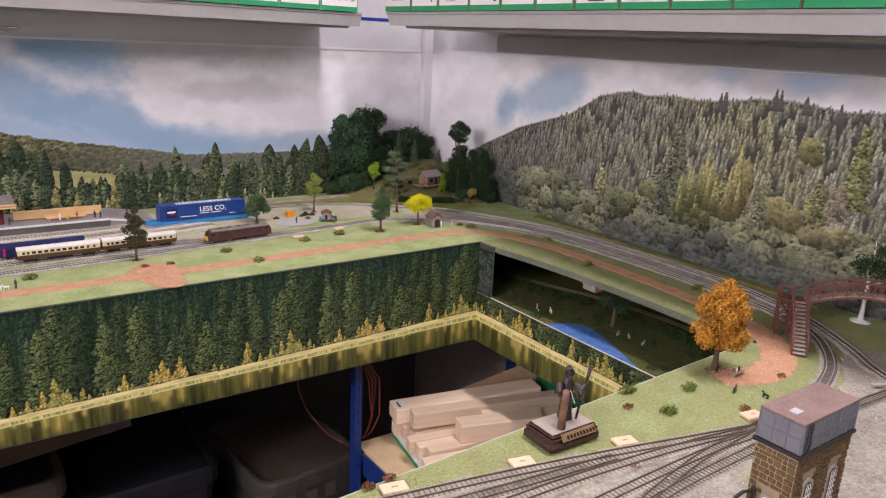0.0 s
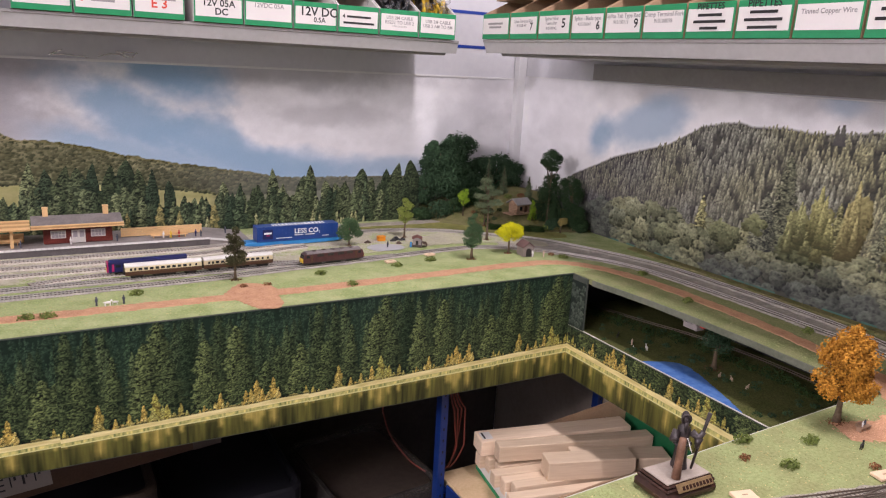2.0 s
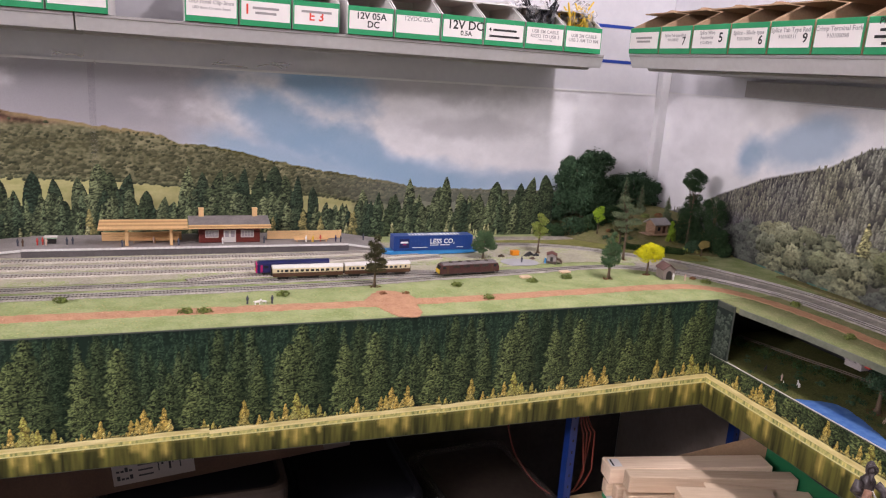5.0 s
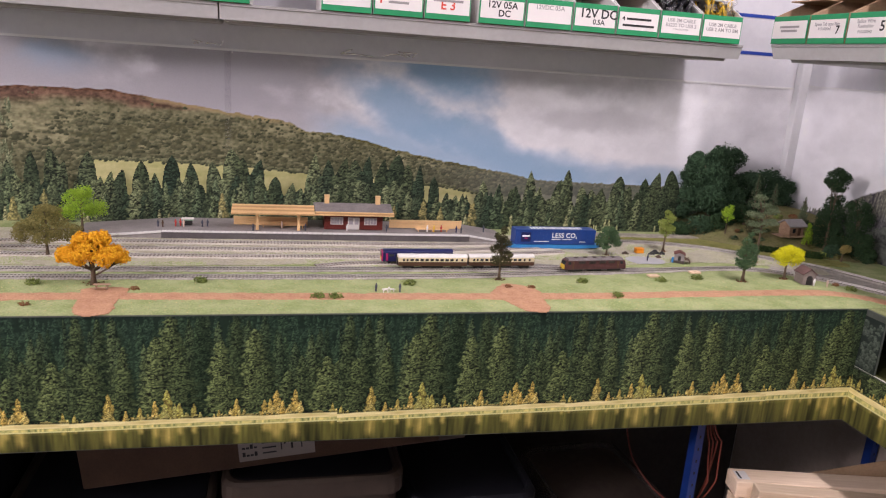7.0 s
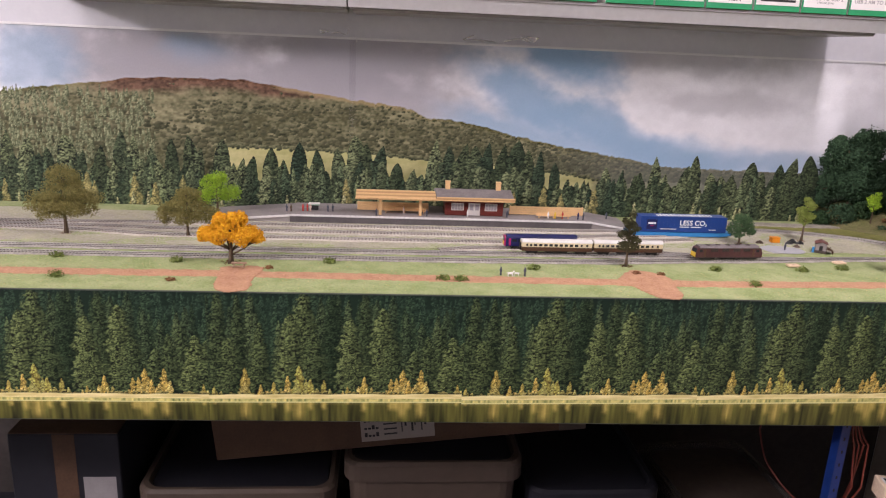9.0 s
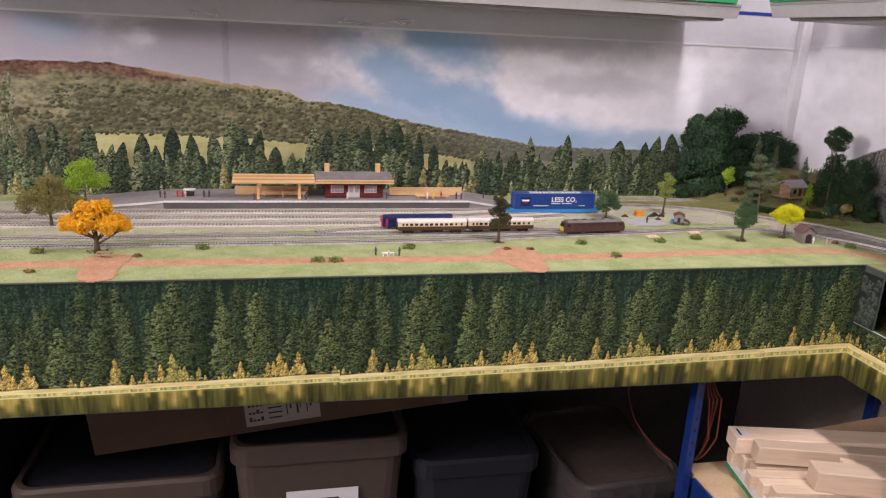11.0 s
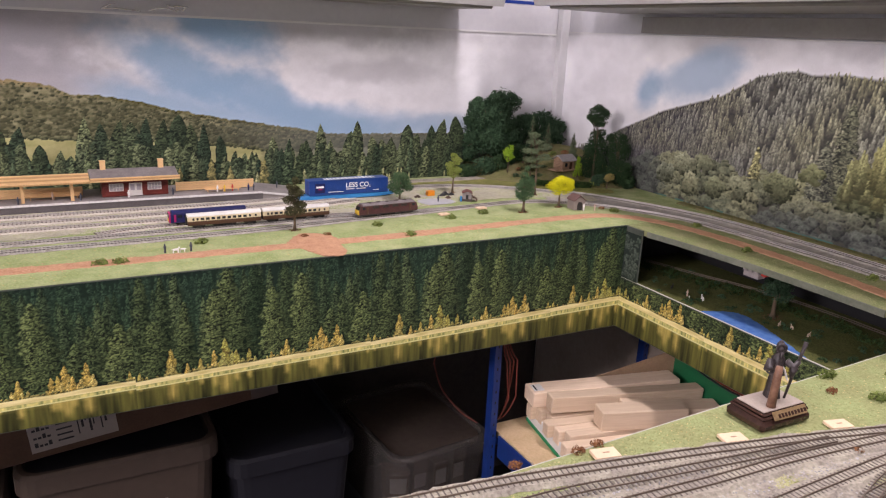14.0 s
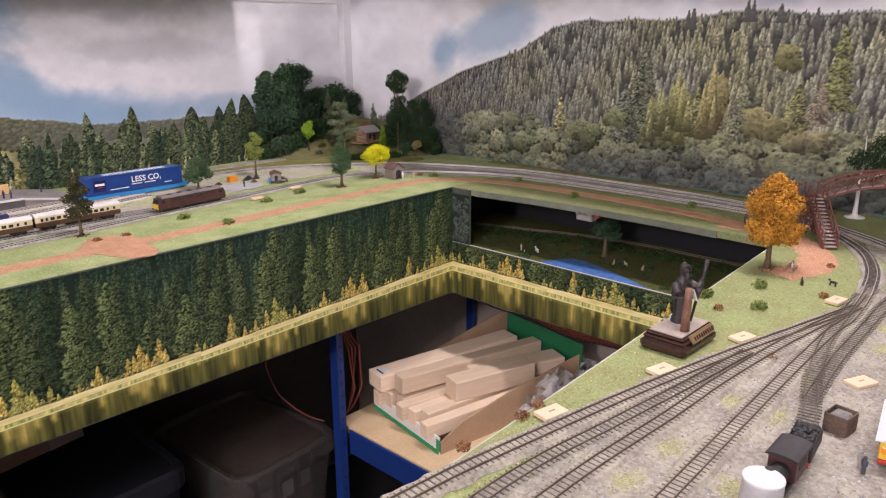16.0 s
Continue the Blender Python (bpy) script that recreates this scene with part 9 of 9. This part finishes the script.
def cable(name, pts, rad, mat, label):
    line = [Vector((*p, 0)) if len(p) == 2 else Vector(p) for p in pts]
    out = []
    for i in range(len(line) - 1):
        a, b = line[i], line[i + 1]
        for k in range(6):
            t = k / 6
            p = a.lerp(b, t)
            p.z -= 0.01 * math.sin(math.pi * t)
            out.append(p)
    out.append(line[-1])
    return tagged(part(name, Geo().tube(out, rad, 6), mat, None, label, True), category="cable", group="cables under the layout")


for k in range(4):
    o = 0.006 * k
    cable("cable", [(-0.24 + o, 0.07 + 0.004 * k, 0.762), (-0.225 + o * 1.5, 0.07, 0.7), (-0.22 + o, 0.06 + 0.01 * (k % 3), 0.62), (-0.235 + o * 0.5, 0.08, 0.56)], 0.0017, M["cable_red"], "thin red wire hanging below the board")
for k in range(9):
    o = 0.005 * k
    cable("cable", [(0.1 + o, 0.06, 0.74 + 0.004 * (k % 4)), (0.12 + o, -0.1, 0.715 + 0.003 * k), (0.1 + o, -0.3, 0.715 + 0.002 * k), (0.11, -0.5, 0.75)], 0.002, M["cable_red"] if k % 4 else M["tote_dark"], "bundle of red wires slung under the side board")
cable("cable", [(-0.3, 0.2, 0.969), (-0.31, 0.2, 0.8), (-0.33, 0.2, 0.66), (-0.3, 0.2, 0.58), (-0.27, 0.1, 0.55)], 0.0017, M["cable_red"], "thin red wire hanging below the board")


def tote(m, w, d, h, lid_mat, body_mat, label, note=False):
    """A storage tub: tapered body, thick curled rim and a lid sunk in it."""
    t = thing("storage_tub", label, "tub", "storage tubs", at=m)
    g = Geo()
    r = 0.035
    def ring(w_, d_, z):
        out = []
        for cx, cy, a0 in ((w_ - r, d_ - r, 0), (-w_ + r, d_ - r, 90), (-w_ + r, -d_ + r, 180), (w_ - r, -d_ + r, 270)):
            for k in range(5):
                a = radians(a0 + 90 * k / 4)
                out.append((cx + r * math.cos(a), cy + r * math.sin(a), z))
        return out
    levels = [ring(w * 0.86, d * 0.86, 0), ring(w * 0.94, d * 0.94, h * 0.75), ring(w * 0.95, d * 0.95, h - 0.045), ring(w, d, h - 0.04), ring(w, d, h - 0.006), ring(w - 0.006, d - 0.006, h), ring(w - 0.014, d - 0.014, h), ring(w - 0.018, d - 0.018, h - 0.02)]
    n = len(levels[0])
    for lv in levels:
        g.v.extend(lv)
    for i in range(len(levels) - 1):
        for k in range(n):
            j = (k + 1) % n
            g.f.append([i * n + k, i * n + j, (i + 1) * n + j, (i + 1) * n + k])
    g.f.append(list(range(n))[::-1])
    part("body", g, body_mat, t, smooth=False)
    part("lid", Geo().prism([(x, y) for x, y, z in ring(w - 0.019, d - 0.019, 0)], h - 0.02, h - 0.01), lid_mat, t)
    if note:
        nt_ = part("note", Geo().box(-0.07, 0.075, -0.0006, 0.0004, -0.05, 0.045, Matrix.Translation((0.0, -d * 0.94 - 0.004, h - 0.155)) @ Matrix.Rotation(radians(-3), 4, "X")), M["card_white"], t, "white paper note with black marks")
        for x0, x1, z in ((-0.045, 0.035, 0.02), (-0.045, 0.045, -0.012), (-0.04, 0.03, -0.035)):
            part("note_mark", Geo().box(x0, x1, -0.0012, -0.0007, z - 0.006, z + 0.006, Matrix.Translation((0.0, -d * 0.94 - 0.004, h - 0.155)) @ Matrix.Rotation(radians(-3), 4, "X")), M["ink"], nt_)
    return t


# cream tubs: the shade below the board is in their body colour
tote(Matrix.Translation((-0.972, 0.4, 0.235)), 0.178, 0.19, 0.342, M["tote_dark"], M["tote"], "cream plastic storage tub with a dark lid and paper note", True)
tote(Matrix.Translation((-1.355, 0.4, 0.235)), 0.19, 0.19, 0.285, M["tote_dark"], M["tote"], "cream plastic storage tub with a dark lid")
tote(Matrix.Translation((-0.635, 0.42, 0.235)), 0.14, 0.19, 0.265, M["tote_dark"], M["tote_dark"], "black plastic storage tub with a dark lid")
tote(Matrix.Translation((-0.31, 0.345, 0.235)) @ Matrix.Rotation(radians(4), 4, "Z"), 0.135, 0.17, 0.215, M["tub_lid"], M["clear"], "clear plastic storage box with packets inside")
for k in range(4):
    pk = thing("packet", "pale cardboard packet inside the clear box", "packet", "packets in the clear box", at=Matrix.Translation((-0.39 + 0.05 * k, 0.25 + 0.01 * (k % 2), 0.24)) @ Matrix.Rotation(radians(6 * k - 8), 4, "Z"))
    part("body", Geo().bevel_box(-0.02, 0.02, -0.02, 0.02, 0.0, 0.15 + 0.02 * (k % 2), 0.001), M["tote" if k % 2 else "card_shaded"], pk)
    part("printed_band", Geo().box(-0.015, 0.015, -0.0205, -0.0201, 0.09, 0.13), M["grey_ink"], pk)
sup = thing("storage_bench", "dark low storage bench under the layout", "bench", at=Matrix.Translation((0, 0, 0)))
part("top", Geo().bevel_box(-2.3, -0.16, 0.15, 0.64, 0.21, 0.235, 0.002), M["tote_dark"], sup)
for x in (-2.25, -1.2, -0.32):
    part("leg", Geo().box(x - 0.02, x + 0.02, 0.17, 0.21, 0, 0.21), M["tote_dark"], sup)
lb = thing("flat_carton", "long brown cardboard carton with a shipping label", "carton", at=Matrix.Translation((-1.02, 0.45, 0.598)) @ Matrix.Rotation(radians(-5.6), 4, "Y"))
# carton and label colours already hold the shade below the board
part("body", Geo().bevel_box(-0.38, 0.355, -0.2, 0.19, 0.0, 0.125, 0.002), M["card_shaded"], lb)
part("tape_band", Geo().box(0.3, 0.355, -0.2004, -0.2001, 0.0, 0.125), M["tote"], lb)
lab = part("shipping_label", Geo().box(-0.095, 0.05, -0.2012, -0.2004, 0.014, 0.1), M["label_shaded"], lb, "white shipping label with black bars")
for k in range(16):
    a = -0.088 + 0.0075 * (k % 4)
    z0 = 0.024 + 0.016 * (k // 4)
    part("label_bar", Geo().box(a, a + 0.0055, -0.2018, -0.2013, z0, z0 + (0.004 if k % 3 else 0.009)), M["ink"], lab)
for k in range(6):
    part("label_bar", Geo().box(-0.05, -0.024, -0.2018, -0.2013, 0.026 + 0.011 * k, 0.029 + 0.011 * k), M["ink"], lab)
for k in range(9):
    a = -0.015 + 0.0065 * k
    part("label_bar", Geo().box(a, a + (0.004 if k % 2 else 0.0022), -0.2018, -0.2013, 0.03 + 0.012 * (k % 3), 0.07), M["ink"], lab)
dk = thing("dark_carton", "dark carton with a pale label under the layout", "carton", at=Matrix.Translation((-1.62, 0.42, 0.236)))
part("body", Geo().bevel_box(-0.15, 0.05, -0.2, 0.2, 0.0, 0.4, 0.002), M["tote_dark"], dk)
part("tape_band", Geo().box(-0.07, -0.03, -0.2006, -0.2001, 0.0, 0.4), M["card_shaded"], dk)
part("label", Geo().box(-0.02, 0.04, -0.2007, -0.2001, 0.26, 0.31), M["grey_ink"], dk)
part("flap", Geo().box(-0.148, 0.048, -0.198, 0.0, 0.4002, 0.4022), M["card_shaded"], dk)


# ---------------------------------------------------------------- loose scatter on the boards
def crumbs(count, place, size, seed, flat=0.7):
    """Many tiny five-cornered crumbs; place() gives x, y, z or None."""
    r_ = random.Random(seed)
    g_ = Geo()
    for _ in range(count):
        p = place(r_)
        if p is None:
            continue
        q = size * r_.uniform(0.5, 1.4)
        a = r_.uniform(0, 6.28)
        vs = [(p[0] + q * math.cos(a + k * 1.571) * r_.uniform(0.6, 1.1), p[1] + q * math.sin(a + k * 1.571) * r_.uniform(0.6, 1.1), p[2]) for k in range(4)]
        vs.append((p[0] + r_.uniform(-0.3, 0.3) * q, p[1] + r_.uniform(-0.3, 0.3) * q, p[2] + q * flat * r_.uniform(0.5, 1.2)))
        g_.add(vs, [(0, 1, 4), (1, 2, 4), (2, 3, 4), (3, 0, 4)])
    return g_


def spread(name, g_, mat, label):
    return tagged(part(name, g_, mat, None, label), category="scatter", kind="stuff")


def on_back(r_):
    x, y = r_.uniform(-2.3, 0.0), r_.uniform(0.003, 0.168)
    d = abs(y - 0.078)
    if d < 0.0165 and r_.random() < 0.93:
        return None
    if (abs(x + 0.64) < 0.035 or abs(x + 1.315) < 0.03) and y < 0.1 and r_.random() < 0.9:
        return None
    return x, y, TOP


def on_side(r_):
    x, y = r_.uniform(0.003, 0.15), r_.uniform(-0.6, 0.03)
    if x < curve([(-0.63, 0.02), (-0.42, 0.03), (-0.2, 0.022), (-0.06, 0.003), (0.1, 0.0)], y):
        return None
    if abs(x - curve([(-0.6, 0.065), (-0.38, 0.108), (-0.13, 0.108), (0.03, 0.062)], y)) < 0.015 and r_.random() < 0.92:
        return None
    return x, y, TOP


def on_front(r_):
    x = r_.uniform(-0.75, 0.03)
    y0, y1 = -0.6625 + 0.04 * (x + 0.9), curve([(-0.9, -0.682), (-0.6, -0.7), (-0.45, -0.723), (-0.3, -0.757), (-0.2, -0.778), (-0.1, -0.785), (0.03, -0.74)], x)
    y = r_.uniform(y1, y0)
    if x > -0.14 and abs(y - curve([(-0.14, -0.675), (-0.09, -0.692), (-0.03, -0.692), (0.03, -0.655)], x)) < 0.02 and r_.random() < 0.92:
        return None
    return x, y, TOP


M["scatter"] = leaf_mat("grass_flock", (0.21, 0.28, 0.1), (0.4, 0.47, 0.21), 0.2)
M["scatter_worn"] = leaf_mat("worn_flock", (0.17, 0.19, 0.08), (0.32, 0.34, 0.155), 0.2)
M["scatter_dry"] = leaf_mat("dry_flock", (0.34, 0.28, 0.1), (0.6, 0.5, 0.25))
M["stones"] = leaf_mat("loose_stone", (0.12, 0.12, 0.13), (0.46, 0.45, 0.45))
M["pale_stones"] = leaf_mat("pale_loose_stone", (0.28, 0.26, 0.23), (0.66, 0.62, 0.56))
M["moss"] = leaf_mat("moss_flock", (0.24, 0.25, 0.1), (0.44, 0.43, 0.23))
M["dust"] = leaf_mat("clay_crumb", (0.3, 0.13, 0.07), (0.68, 0.42, 0.28))
spread("grass_scatter", crumbs(26000, on_back, 0.0011, 1), M["scatter"], "short green flock grass over the back board")
spread("grass_scatter", crumbs(5000, on_side, 0.0011, 2), M["scatter_worn"], "short green flock grass over the side board")
spread("grass_scatter", crumbs(9000, on_front, 0.0009, 3), M["scatter_worn"], "short green flock grass over the front board")
spread("dry_scatter", crumbs(3000, on_back, 0.001, 4), M["scatter_dry"], "dry yellow flock over the back board")
spread("dry_scatter", crumbs(1000, on_front, 0.0009, 5), M["scatter_dry"], "dry yellow flock over the front board")
spread("clay_scatter", crumbs(5000, lambda r_: (r_.uniform(-2.2, -0.02), 0.078 + r_.gauss(0, 0.011), TOP + 0.0009), 0.0008, 6), M["dust"], "loose clay crumbs along the footpath")
spread("clay_scatter", crumbs(1600, lambda r_: (lambda x: (x, curve([(-0.14, -0.675), (-0.09, -0.692), (-0.03, -0.692), (0.03, -0.655), (0.07, -0.6)], x) + r_.gauss(0, 0.014), TOP + 0.0011))(r_.uniform(-0.14, 0.07)), 0.0008, 7), M["dust"], "loose clay crumbs on the clearing")


def on_yard(r_):
    x, y = r_.uniform(-0.8, 0.1), r_.uniform(-0.95, -0.67)
    if y > curve([(-0.9, -0.685), (-0.6, -0.703), (-0.45, -0.726), (-0.3, -0.76), (-0.2, -0.78), (0.1, -0.79)], x):
        return None
    return x, y, TOP + 0.0012


spread("stone_scatter", crumbs(16000, on_yard, 0.0011, 8), M["stones"], "loose pale grey stones over the goods yard")
spread("stone_scatter", crumbs(9000, lambda r_: (r_.uniform(-2.2, -0.1), r_.uniform(0.29, 0.46), TOP + 0.0012), 0.0011, 9), M["pale_stones"], "loose grey stones between the station tracks")
spread("moss_scatter", crumbs(2500, lambda r_: (lambda c: (c[0] + r_.gauss(0, 0.008), c[1] + r_.gauss(0, 0.005), TOP + 0.0012))(r_.choice(((-0.6, -0.76), (-0.5, -0.765), (-0.42, -0.795), (-0.66, -0.755), (-0.5, -0.8), (-0.3, -0.83), (-0.62, -0.81), (-0.36, -0.745), (-0.24, -0.82)))), 0.001, 10), M["moss"], "yellowish moss patches in the goods yard")
spread("moss_scatter", crumbs(9000, lambda r_: (lambda x, y: (x, y, TOP + 0.0012) if noise.noise((x * 14, y * 22, 6)) > 0.05 + 0.15 * r_.random() else None)(r_.uniform(-0.5, 0.03), r_.uniform(0.255, 0.43)), 0.0012, 12), M["scatter"], "patchy green moss in the container yard")
spread("moss_scatter", crumbs(20000, lambda r_: (lambda x, y: (x, y, TOP + 0.0012) if noise.noise((x * 9, y * 22, 3)) > 0.1 * r_.random() else None)(r_.uniform(-2.2, -0.2), r_.uniform(0.245, 0.33)), 0.0012, 11), M["scatter"], "patchy green moss before the station tracks")
